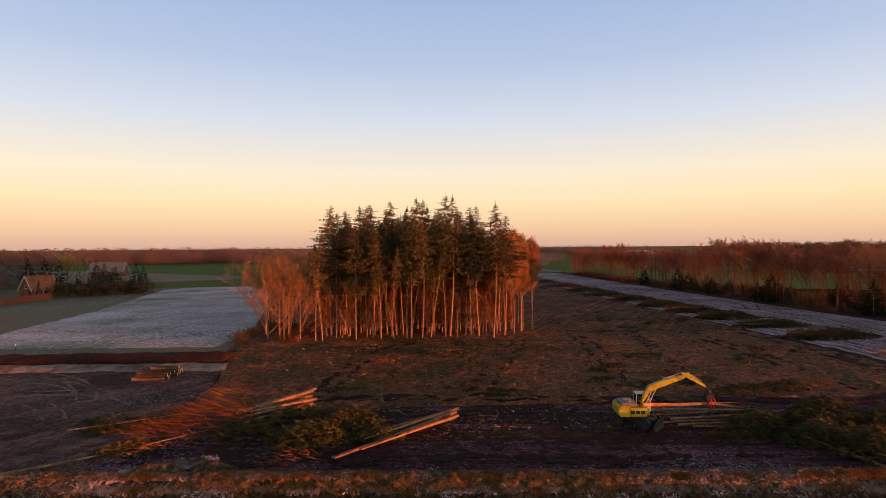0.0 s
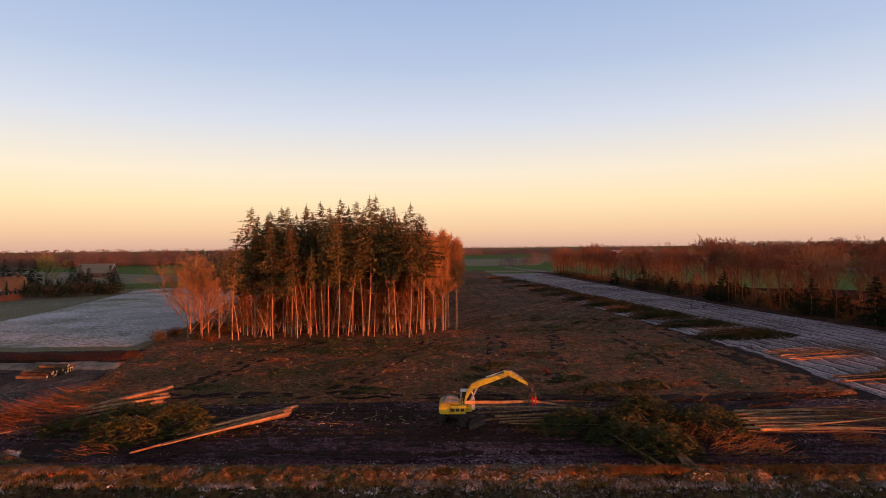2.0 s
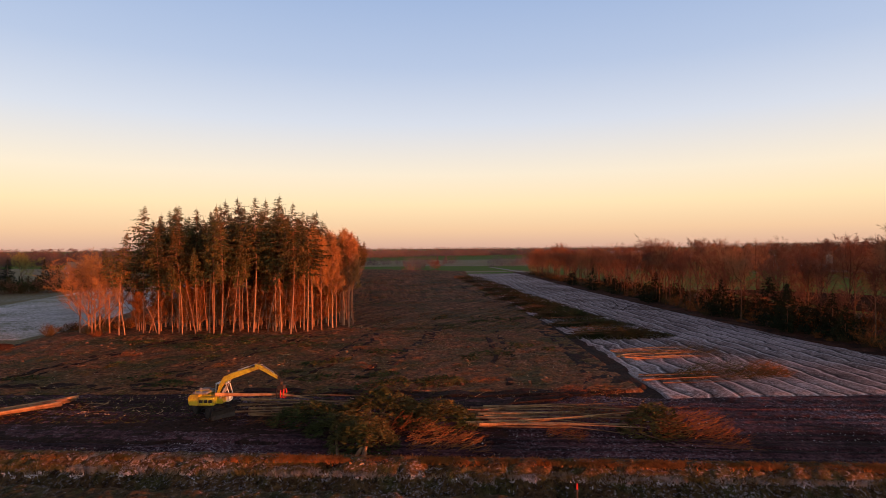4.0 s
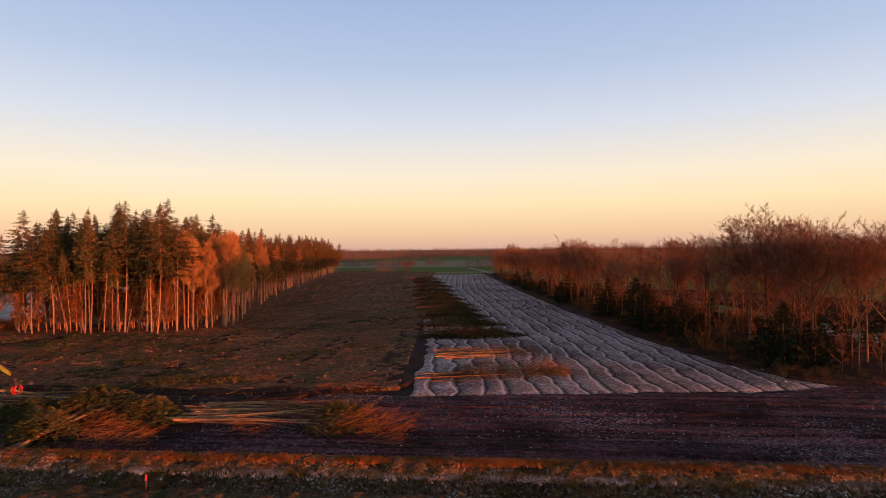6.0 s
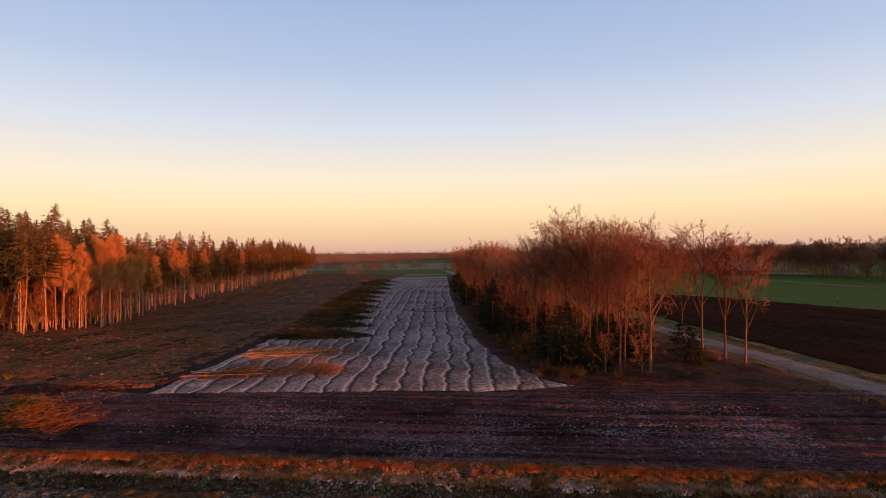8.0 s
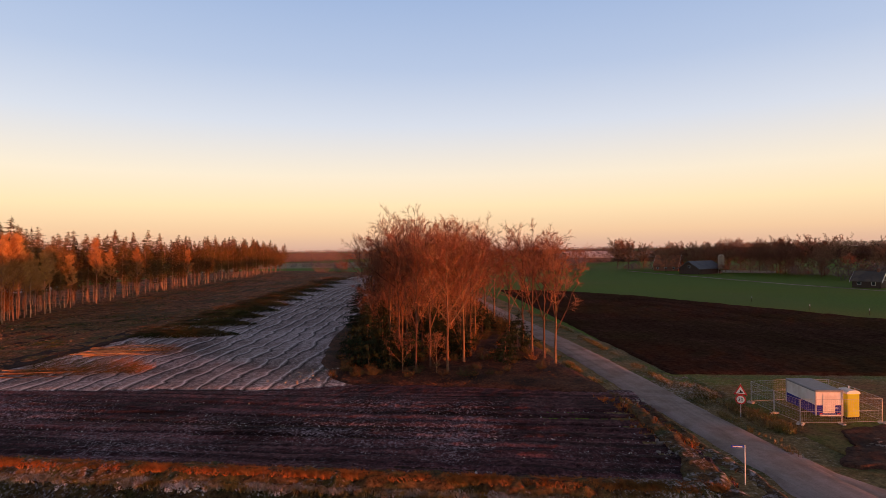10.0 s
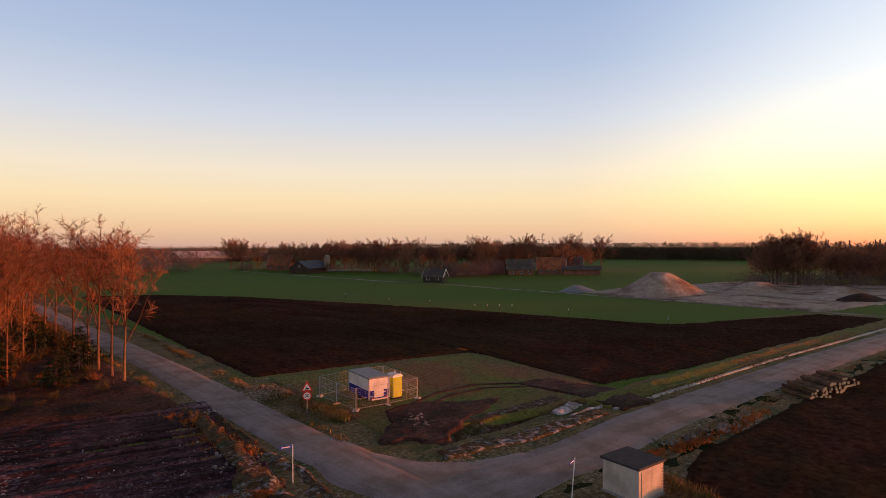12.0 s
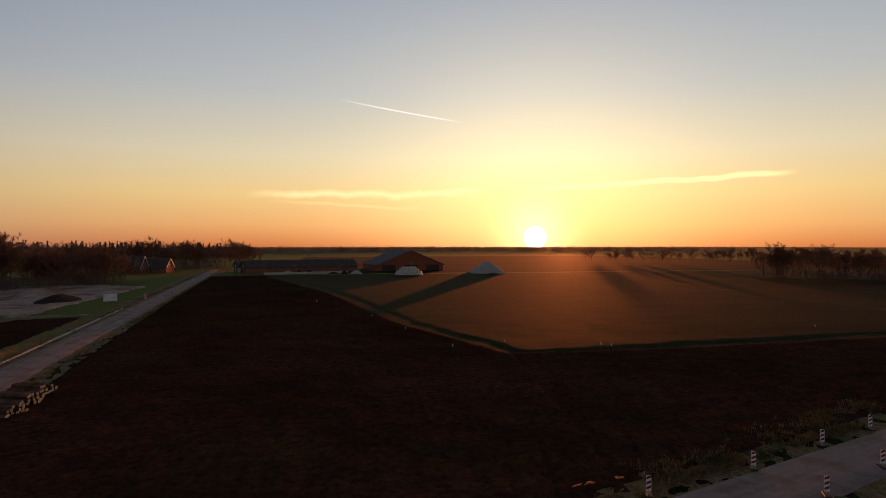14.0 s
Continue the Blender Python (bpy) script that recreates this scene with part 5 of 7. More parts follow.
A = [forked_tree(340 + i, h, s, sp, n, M["twigs_far"], M["bark_grey"], "belt_tree", "tall leafless tree in a dense belt", 22, 0.075) for i, (h, s, sp, n) in enumerate(((18, 0.08, 0.38, 10), (16, 0.08, 0.42, 10), (19.5, 0.12, 0.36, 10)))]
spots = along([(336, 115), (340, 110), (345, 104)], 18, 2.5, 1, 0.9, 1.08) + along([(352, 104), (368, 92), (386, 84)], 24, 6, 8, 0.6, 0.8) + along([(400, 130), (440, 118), (455, 112)], 26, 9, 2, 0.7, 0.95) + along([(482, 108), (500, 88), (540, 72), (620, 60)], 34, 9, 3, 0.7, 1.05)
spots += along([(372, -205), (345, -226), (322, -240), (300, -262)], 46, 5, 4, 0.65, 0.85) + along([(640, -250), (560, -330), (480, -380)], 36, 12, 5, 0.5, 0.75)
spots += along([(205, 380), (222, 366), (250, 335), (285, 262), (330, 250), (372, 240)], 105, 17, 6, 0.7, 1.1) + along([(236, 330), (262, 240), (300, 238), (340, 240)], 16, 10, 7, 0.35, 0.6)
spots += [(39, 348, 1, 0.5), (41, 352, 0, 0.42)]
scatter(A, spots, 31, "leafless trees round farms and fields", 0.95, 1.05)
far_wood("belt_undergrowth", [(333, 119), (347, 102), (384, 86)], 6, 150, 3, 7, M["twigs_hazed"], "dense leafless undergrowth of the tree belt", 21)
far_wood("lane_hedge", [(452, 116), (484, 106), (505, 88), (545, 74)], 6, 110, 4, 8, M["twigs_hazed"], "leafless shrubs round the houses by the lane", 22)
far_wood("farm_shrubs", [(206, 372), (240, 340), (262, 300), (290, 256), (340, 244)], 12, 260, 3, 7, M["twigs_hazed"], "leafless shrubs round the farmsteads", 23)
far_wood("field_hedge", [(372, -203), (346, -224), (300, -260)], 4, 90, 3, 6, M["twigs_hazed"], "leafless hedge under the field trees", 24)

# ---- felled wood ----
def log_mesh(length, r0, r1, seed, n=9, bow=0.12, bark="log_bark"):
    """A log along +x from its butt, bark round it and sawn ends."""
    rng = random.Random(seed)
    a, b = rng.uniform(-bow, bow), rng.uniform(-bow, bow) * 0.4
    me = Mesh()
    k = 5
    me.tube([(length * i / k, a * math.sin(math.pi * i / k), b * math.sin(math.pi * i / k)) for i in range(k + 1)], [r0 + (r1 - r0) * i / k for i in range(k + 1)], n)
    me.ends = [len(me.f) - 1, len(me.f) - 2]
    data = me.data("log", [M[bark], M["log_end"]], False)
    for i, p in enumerate(data.polygons):
        p.material_index = 1 if i in me.ends else 0
        p.use_smooth = i not in me.ends
    return data


LOGS = [log_mesh(13, 0.16, 0.07, 1), log_mesh(11, 0.13, 0.05, 2), log_mesh(9, 0.11, 0.04, 3), log_mesh(14, 0.19, 0.07, 4)]
POLES = [log_mesh(13, 0.11, 0.03, 5, 6, 0.5), log_mesh(11, 0.09, 0.025, 6, 6, 0.6), log_mesh(14, 0.10, 0.03, 7, 6, 0.4)]
STEMS = [log_mesh(10, 0.055, 0.02, 15, 6, 0.5, "bark_grey"), log_mesh(8, 0.05, 0.02, 16, 6, 0.6, "bark_grey"), log_mesh(9, 0.06, 0.025, 17, 6, 0.4, "bark_grey")]
THIN = [log_mesh(11, 0.06, 0.02, 18, 6, 0.4), log_mesh(9, 0.05, 0.02, 19, 6, 0.5), log_mesh(12, 0.065, 0.02, 20, 6, 0.4)]
MID = [log_mesh(7.5, 0.17, 0.11, 31), log_mesh(6.6, 0.15, 0.10, 32), log_mesh(5.6, 0.14, 0.10, 33), log_mesh(8.2, 0.18, 0.10, 34)]
ROUNDS = [log_mesh(3.6, 0.21, 0.18, 28, 10, 0.05, "bark_grey"), log_mesh(3.4, 0.18, 0.16, 29, 10, 0.05, "bark_grey"), log_mesh(3.7, 0.16, 0.14, 30, 9, 0.05, "bark_grey")]


def lay(data, p, yaw, pitch, parent, length=1.0, name="log"):
    ob = new(name, data)
    ob.parent = parent
    ob.matrix_basis = Matrix.LocRotScale(p, Euler((0, radians(-pitch), radians(yaw))), (length, 1, 1))
    return ob


def fan(mesh, rng, p, yaw, length, width, height, n, w=0.035):
    """Twiggy tops that spread from p in the direction yaw."""
    c, s = math.cos(yaw), math.sin(yaw)
    for _ in range(n):
        k = rng.random()
        a = rng.gauss(0, 0.5)
        q = Vector(p) + Vector((c, s, 0)) * (length * k * 0.8) + Vector((-s, c, 0)) * (width * 0.5 * rng.uniform(-1, 1) * (0.35 + 0.65 * k)) + Vector((0, 0, rng.random() ** 1.5 * height * (0.3 + 0.7 * math.sin(math.pi * min(1, k + 0.15)))))
        d = Vector((math.cos(yaw + a), math.sin(yaw + a), rng.uniform(-0.05, 0.5))).normalized() * length * rng.uniform(0.08, 0.22)
        mesh.blade(q, d, w)
        for _ in range(5):
            f = rng.uniform(0.2, 0.9)
            e = (d.normalized() + Vector((rng.uniform(-1, 1), rng.uniform(-1, 1), rng.uniform(-0.2, 0.8))) * 0.6).normalized() * d.length * rng.uniform(0.25, 0.6)
            mesh.blade(q + d * f, e, w * 0.7)


def boughs(mesh, rng, x, y, rx, ry, h, n, yaw=0.0):
    """A heap of flat fir branches."""
    for _ in range(int(n * 2.2)):
        az, r = rng.uniform(0, 6.28), math.sqrt(rng.random())
        px, py = r * rx * math.cos(az), r * ry * math.sin(az)
        p = Vector((x + px * math.cos(yaw) - py * math.sin(yaw), y + px * math.sin(yaw) + py * math.cos(yaw), h * (1.05 - r * r) * rng.uniform(0.5, 1.05) + 0.1))
        b = rng.uniform(0, 6.28)
        d = Vector((math.cos(b), math.sin(b), rng.uniform(-0.35, 0.5))).normalized()
        side = d.cross(Vector((rng.uniform(-0.4, 0.4), rng.uniform(-0.4, 0.4), 1))).normalized()
        length = rng.uniform(0.5, 1.35)
        for j in range(7):
            q = p + d * (length * (j / 7 - 0.4)) + Vector((0, 0, -0.25 * (j / 7) ** 2))
            for sgn in (-1, 1):
                mesh.blade(q, (d * 0.7 + side * sgn + Vector((0, 0, rng.uniform(-0.5, 0.1)))).normalized() * length * 0.34 * (1.1 - 0.6 * j / 7), 0.085)


def pile(label, logs, seed, fans=(), heaps=(), name="felled_tree_pile", x=0, y=0, twig="dead_leaf", leafy=True):
    """Logs as (mesh, butt x, y, z, yaw, pitch); fans of twigs; heaps of fir branches. All in the place's own metres."""
    rng = random.Random(seed)
    ob = thing(name, pose(x, y, 0), label, "log pile")
    for data, lx, ly, lz, yaw, pitch in logs:
        lay(data, (lx - x, ly - y, lz), yaw, pitch, ob)
    if fans:
        for fx, fy, yaw, length, width, height, n in fans:
            m = Mesh()
            fan(m, rng, (fx - x, fy - y, 0.1), radians(yaw), length, width, height, n)
            tagged(part("brushwood", m, M[twig], ob, "leafless twigs"), kind="stuff")
    if heaps:
        for hx, hy, rx, ry, h, n, yaw in heaps:
            m = Mesh()
            boughs(m, rng, hx - x, hy - y, rx, ry, h, n, radians(yaw))
            if leafy or rng.random() < 0.35:
                tagged(part("greenery", m, M["fir_brush"], ob, "green cut fir boughs"), kind="stuff")
            else:
                tagged(part("brushwood", m, M[twig], ob, "leafless twigs"), kind="stuff")
    return ob


r = random.Random(31)
tuft = Mesh()
fan(tuft, random.Random(5), (0, 0, 0.1), radians(5), 6.0, 3.4, 1.5, 240)
solo("twig_heap", tuft, M["dead_leaf"], "glowing red heap of birch twigs on a windrow", "brushwood", kind="stuff", m=pose(76, 62, 0))
logs = [(MID[i % 4], -8.4 + r.uniform(-0.9, 0.3), 59.5 - 0.42 * i, 0.3 + (1.1 if i in (1, 3) else 0.25 * (i % 3)), 222 + r.uniform(-8, 6), -3 if i in (1, 3) else 0) for i in range(8)]
pile("stack of felled stems with russet twiggy tops", logs, 1, [(-12.5, 50.5, 178, 11, 7, 2.4, 480), (-14, 57, 190, 8, 4, 2.0, 170), (-16.5, 66.5, 200, 4, 4, 1.2, 90)], [(-9.5, 52, 3.5, 2.2, 1.6, 110, 20), (-13, 49, 3, 2, 1.3, 70, 10), (-26, 53, 3, 1.6, 0.9, 40, 0)], x=-12, y=55)
logs = [(LOGS[i % 4], 5.0 + r.uniform(-0.5, 0.2), 53.8 - 0.55 * i, 0.32 + 0.35 * (i % 2), 223 + r.uniform(-4, 4), -0.5) for i in range(6)]
pile("parallel felled trunks with green fir tops", logs, 2, [(-6, 43, 200, 5, 4, 0.8, 60)], [(-4.5, 49.5, 3.2, 2.2, 2.0, 170, 30), (-7.5, 46.5, 3.4, 2.2, 1.9, 160, 0), (-2, 47, 2.2, 1.6, 1.2, 50, 0)], x=0, y=48)
logs = [((THIN + POLES + STEMS)[i % 9], 23.0 + r.uniform(-1.6, 1.4), 46.6 + 0.42 * i, 0.25 + 0.4 * r.random(), r.uniform(-10, 5), r.uniform(-1, 2)) for i in range(14)]
pile("felled fir trunks under a great heap of green branches", logs, 3, [(36, 42, 20, 6, 4, 1.2, 120), (24, 45.5, -10, 6, 2, 0.6, 40)],
     [(29.5, 46.2, 3.8, 2.2, 1.7, 170, 0), (35.5, 46.4, 4.4, 2.8, 2.6, 330, 10), (40.5, 45.0, 3.6, 2.4, 2.1, 190, -10), (32.5, 43.0, 2.8, 2.0, 1.8, 120, 0)], x=32, y=46)
logs = [(LOGS[0], 34.6, 35.2, 0.45, 84, 2), (LOGS[3], 35.4, 35.1, 0.45, 94, 3), (LOGS[1], 33.6, 36.2, 0.3, 100, 0)]
pile("thick fir trunks with pale sawn butts by the bank", logs, 4, [(38, 39.5, 5, 6.5, 4.0, 1.5, 240)], [(34.8, 40.2, 2.8, 2.8, 2.1, 190, 0)], x=36, y=38)
logs = [((POLES + LOGS[1:3])[i % 5], 43.6 + r.uniform(-1.2, 1.8), 43.0 + 0.34 * i, 0.15 + 0.7 * r.random(), r.uniform(-16, 4), r.uniform(0, 4)) for i in range(18)]
logs += [(STEMS[i % 3], 50 + r.uniform(0, 3.5), 45.5 + r.uniform(-1.5, 1.5), 1.0 + 0.4 * r.random(), -22 + r.uniform(-22, 26), r.uniform(-5, 4)) for i in range(11)]
pile("bundle of thin felled stems with russet brushwood tops", logs, 5, [(57.5, 41.8, -8, 7.5, 6.5, 1.9, 430), (49, 42.0, -20, 3.5, 2.6, 1.0, 130), (50, 45.5, 2, 9, 3, 1.3, 110)], [(58.0, 42.6, 2.8, 2.4, 2.3, 150, 0)], x=52, y=43)
for k, (hx, hy, yaw, length) in enumerate(((52, 54.5, 10, 4.5), (56, 55.5, -5, 4), (33, 66.5, 160, 4), (44, 59, 20, 4), (12, 69, 0, 3.5), (-4, 77, 10, 3), (28, 80, 0, 4))):
    m = Mesh()
    fan(m, random.Random(90 + k), (0, 0, 0.2), radians(yaw), length, length * 0.6, 0.5, 70)
    solo("twig_heap", m, M["dead_leaf"], "low heap of russet twigs on the felled ground", "brushwood", kind="stuff", m=pose(hx, hy, 0))
for k, (hx, hy, rx) in enumerate(((20, 85, 4), (33, 78, 3.5), (6, 82, 4), (36, 58, 4.5), (41, 59.5, 3), (-6, 88, 4), (25, 70, 2.5), (11, 60, 3), (48, 76, 4), (2, 94, 4), (16, 92, 5))):
    m = Mesh()
    boughs(m, random.Random(120 + k), 0, 0, rx, rx * 0.6, 0.9 if k in (3, 4) else 0.4, 60 if k in (3, 4) else 36)
    solo("bough_heap", m, M["fir_brush"], "flattened heap of green fir boughs on the clearing", "brushwood", kind="stuff", m=pose(hx, hy, 0.1))
rows = [(63, 59.8, 18.5, 1.6, 430, 0), (64.5, 72.5, 16, 1.4, 330, 1), (61.5, 89.5, 18.5, 1.5, 330, 2), (60.5, 103, 17.5, 1.3, 230, 2), (59.5, 115, 16, 1.6, 300, 2), (58.5, 127, 16, 1.6, 240, 2), (57.5, 140, 16, 1.6, 210, 2), (56, 155, 16, 1.6, 190, 2),
        (54.5, 171, 15.5, 1.5, 170, 2), (53.5, 189, 16, 1.5, 150, 2), (52.5, 210, 16, 1.5, 130, 2), (50, 234, 16, 1.5, 110, 2), (48, 262, 16, 1.5, 90, 2)]
for i, (x0, y0, length, h, n, tone_) in enumerate(rows):
    kind = (STEMS + THIN[:1], THIN, STEMS)[tone_]
    logs = [(kind[j % len(kind)], x0 + r.uniform(0, 2.5), y0 + 0.22 * (j - 6) + r.uniform(-0.2, 0.2), 0.15 + (0.4 if i < 2 else 1.5) * r.random(), 9 + r.uniform(-5, 5), 0) for j in range((16, 26)[i] if i < 2 else 16)]
    lab = ("windrow of thin stems with a red twiggy end", "windrow of thin orange-lit stems", "windrow of dull brushwood on the rimed rows")[tone_]
    pile(lab, logs, 60 + i, [(x0 + (4 if tone_ < 2 else 1), y0 + 0.3, 9, length - 3, 3.4, h, (n, n // 3, n * 2)[tone_])], [(x0 + length * 0.5, y0 + 1.2, length * 0.52, 3.0, h * 0.85, int(n * 0.9), 5), (x0 + length * 0.56, y0 + 1.0, length * 0.36, 2.0, h * 1.1, int(n * 0.7), 8)] if tone_ == 2 else (), name="brushwood_row", x=x0, y=y0, twig="dull_twigs", leafy=False)


rb = random.Random(57)
for k in range(46):
    hx, hy = rb.uniform(-14, 58), 59 + 62 * rb.random() ** 1.3
    if hy > 94 and hx < 26:
        continue
    m = Mesh()
    if k % 3:
        w_ = rb.uniform(1.6, 3.8)
        boughs(m, rb, 0, 0, w_, w_ * rb.uniform(0.4, 0.7), 0.35, int(9 * w_), rb.uniform(0, 3))
        solo("bough_heap", m, M["fir_brush"], "flattened heap of green fir boughs on the clearing", "brushwood", kind="stuff", m=pose(hx, hy, 0.1))
    else:
        fan(m, rb, (0, 0, 0.2), rb.uniform(0, 6.28), rb.uniform(2.5, 4.5), rb.uniform(1.5, 2.5), 0.5, 50)
        solo("twig_heap", m, M["dead_leaf"], "low heap of russet twigs on the felled ground", "brushwood", kind="stuff", m=pose(hx, hy, 0))
logs = [(THIN[0], -28.2, 50.4, 0.5, 20, 2), (POLES[2], -27.5, 41.4, 0.35, 38, 0), (STEMS[1], -25, 46.5, 0.4, 12, 3)]
pile("felled fir stems with green tips beside the bank", logs, 8, [(-18.5, 46.5, 215, 4, 2.4, 0.8, 60)], [(-22.5, 52.4, 3.4, 1.2, 0.8, 60, 20), (-21.5, 46.2, 2.4, 1.3, 0.9, 60, 35), (-25, 51.2, 2.2, 1.0, 0.7, 40, 20)], x=-23, y=47)
mound("soil_heap", -17.2, 41.2, 2.8, 1.5, 0.8, M["bank"], "low heap of dark soil and roots", 61, 15)
mound("soil_heap", -13.6, 41.6, 2.2, 1.2, 0.7, M["bank"], "low heap of dark soil and dead grass", 63, -10)


def log_stack(x, y, yaw, rows_, data, label, seed, step_=0.42, group=""):
    rng = random.Random(seed)
    ob = thing("log_stack", pose(x, y, 0.05, 0, 0, yaw), label, "log stack", group)
    for k, n in enumerate(rows_):
        for i in range(n):
            lay(data[rng.randrange(len(data))], (rng.uniform(-0.25, 0.25), (i - n / 2) * step_ + rng.uniform(-0.03, 0.03), 0.2 + k * 0.34), rng.uniform(-1, 1), 0, ob)
    return ob


log_stack(-31.3, 73.6, 0, (5, 4, 3), ROUNDS, "small stack of short pale logs on the bare earth", 1)
log_stack(-31.8, 71.2, 0, (5, 4), ROUNDS, "small stack of short pale logs on the bare earth", 2)
log_stack(187.4, 27.2, -112, (6, 5, 3), ROUNDS, "roadside stack of cut logs with sunlit ends", 3)
log_stack(191.0, 27.6, -112, (7, 6, 4), ROUNDS, "roadside stack of cut logs with sunlit ends", 4)
log_stack(194.6, 28.0, -112, (6, 5, 3), ROUNDS, "roadside stack of cut logs with sunlit ends", 5)

# ---- excavator with a felling head ----
def excavator(m):
    ex = thing("wheeled_excavator", m, "yellow wheeled excavator with a felling grapple holding a trunk", "excavator")
    TURN = pose(0, 0, 0, 0, 0, -38)
    ch = Mesh().box((-1.9, -0.55, 0.55), (1.9, 0.55, 1.0), c=0.05).box((-1.55, -1.05, 0.5), (-1.15, 1.05, 0.8), c=0.04).box((1.15, -1.05, 0.5), (1.55, 1.05, 0.8), c=0.04).lathe([(0.75, 1.0), (0.75, 1.2)], 20)
    under = part("chassis", ch, M["steel"], ex, "mud-caked dark undercarriage")
    under.rotation_euler = (0, 0, radians(-38))
    for wx in (-1.35, 1.35):
        for side in (-1, 1):
            prof = [(0.20, -0.26), (0.46, -0.26), (0.54, -0.18), (0.54, 0.18), (0.46, 0.26), (0.20, 0.26)]
            ty = Mesh().lathe(prof, 22)
            ty.v = [(x, z, y) for x, y, z in ty.v]
            ty.f = [f[::-1] for f in ty.f]
            tyre = part("wheel", ty, M["black_paint"], ex, "muddy black tyre")
            tyre.matrix_basis = TURN @ pose(wx, side * 0.98, 0.54)
            rim = Mesh().lathe([(0.06, -0.28), (0.26, -0.275), (0.27, 0.275), (0.06, 0.28)], 16)
            rim.v = [(x, z, y) for x, y, z in rim.v]
            part("rim", rim, M["steel"], tyre)
    bl = Mesh().prism([(2.15, 0.12), (2.45, 0.08), (2.30, 0.45), (2.36, 0.85), (2.48, 1.0), (2.38, 1.02), (2.22, 0.8), (2.12, 0.45)], -1.25, 1.25).box((1.6, -0.6, 0.45), (2.25, -0.45, 0.62)).box((1.6, 0.45, 0.45), (2.25, 0.6, 0.62))
    part("dozer_blade", bl, M["steel"], ex, "worn steel blade").matrix_basis = TURN
    st = Mesh().box((-1.9, -0.9, 0.1), (-2.2, 0.9, 0.22), c=0.02).box((-2.1, -0.95, 0.2), (-1.85, -0.8, 0.75)).box((-2.1, 0.8, 0.2), (-1.85, 0.95, 0.75))
    part("stabiliser", st, M["steel"], ex).matrix_basis = TURN
    cw = Mesh().prism([(-1.95, 1.45), (-1.82, 1.25), (-0.9, 1.22), (-0.9, 2.3), (-1.75, 2.3), (-1.95, 2.05)], -1.22, 1.22)
    part("counterweight", cw, M["yellow"], ex, "rounded yellow counterweight")
    hs = Mesh().box((-0.89, -1.22, 1.22), (0.72, -0.42, 2.05), c=0.05).box((-0.89, -0.42, 1.22), (0.2, 1.22, 2.15), c=0.05).box((-0.89, -0.42, 1.22), (1.3, 0.42, 1.75), c=0.04)
    part("upper_body", hs, M["yellow"], ex, "yellow engine housing")
    hood = Mesh().box((-1.6, -1.0, 2.3), (-0.1, 1.0, 2.5), c=0.06).box((-0.9, -0.9, 2.5), (-0.75, -0.75, 2.95)).box((-1.2, 0.1, 2.5), (-0.4, 0.7, 2.64), c=0.03)
    part("engine_hood", hood, M["grey_paint"], ex, "dusty grey hood with an exhaust")
    for k in range(3):
        part("grille", Mesh().box((-0.8 + 0.48 * k, -1.235, 1.5), (-0.42 + 0.48 * k, -1.222, 1.8)), M["steel"], ex)
    cab = Mesh()
    x0, x1, y0, y1, z0, z1 = 0.22, 1.62, 0.36, 1.22, 1.3, 3.05
    for px, top in ((x0, x0 + 0.05), (x1, x1 - 0.3)):
        for py in (y0, y1):
            cab.tube([(px, py, z0), (px, py, 2.1), (top, py, z1)], [0.055, 0.05, 0.05], 6)
    cab.box((x0 - 0.03, y0 - 0.05, z1), (x1 - 0.22, y1 + 0.05, z1 + 0.1), c=0.03).box((x0, y0, z0 - 0.08), (x1, y1, z0 + 0.45), c=0.03)
    for py in (y0, y1):
        cab.tube([(x0, py, 2.0), (x1, py, 2.0)], [0.03, 0.03], 5)
    body = part("cab", cab, M["white_paint"], ex, "white-framed operator's cab")
    gl = Mesh().box((x0 + 0.04, y0 - 0.01, 1.78), (x1 - 0.3, y0 + 0.005, 3.0)).box((x0 + 0.04, y1 - 0.005, 1.78), (x1 - 0.3, y1 + 0.01, 3.0)).box((x0, y0 + 0.05, 1.78), (x0 + 0.015, y1 - 0.05, 3.0))
    gl.add([(x1 + 0.01, y0 + 0.06, 1.75), (x1 + 0.01, y1 - 0.06, 1.75), (x1 - 0.28, y1 - 0.06, 3.02), (x1 - 0.28, y0 + 0.06, 3.02)], [(0, 1, 2, 3)])
    part("window", gl, M["glass"], body, "dark cab glazing")
    part("seat", Mesh().box((0.5, 0.55, 1.7), (1.0, 1.0, 1.85), c=0.04).box((0.45, 0.55, 1.85), (0.6, 1.0, 2.5), c=0.04), M["black_paint"], body)

    def beam(name, pts, w, h, material, parent, label=""):
        """A box-section arm through points in x and z, h high at each."""
        up = [(x, z + t / 2) for (x, z), t in zip(pts, h)]
        lo = [(x, z - t / 2) for (x, z), t in zip(pts, h)]
        me = Mesh()
        for i in range(len(pts) - 1):
            me.prism([lo[i], lo[i + 1], up[i + 1], up[i]], -w / 2, w / 2)
        return part(name, me, material, parent, label)

    boom = beam("boom", [(0.5, 1.6), (0.78, 2.7), (1.3, 3.6), (2.2, 4.05), (4.9, 4.9)], 0.42, [0.5, 0.62, 0.72, 0.62, 0.34], M["yellow"], ex, "cranked yellow boom")
    stick = beam("stick", [(4.6, 5.1), (5.2, 4.95), (6.95, 3.9)], 0.32, [0.3, 0.5, 0.26], M["yellow"], ex, "yellow dipper arm")
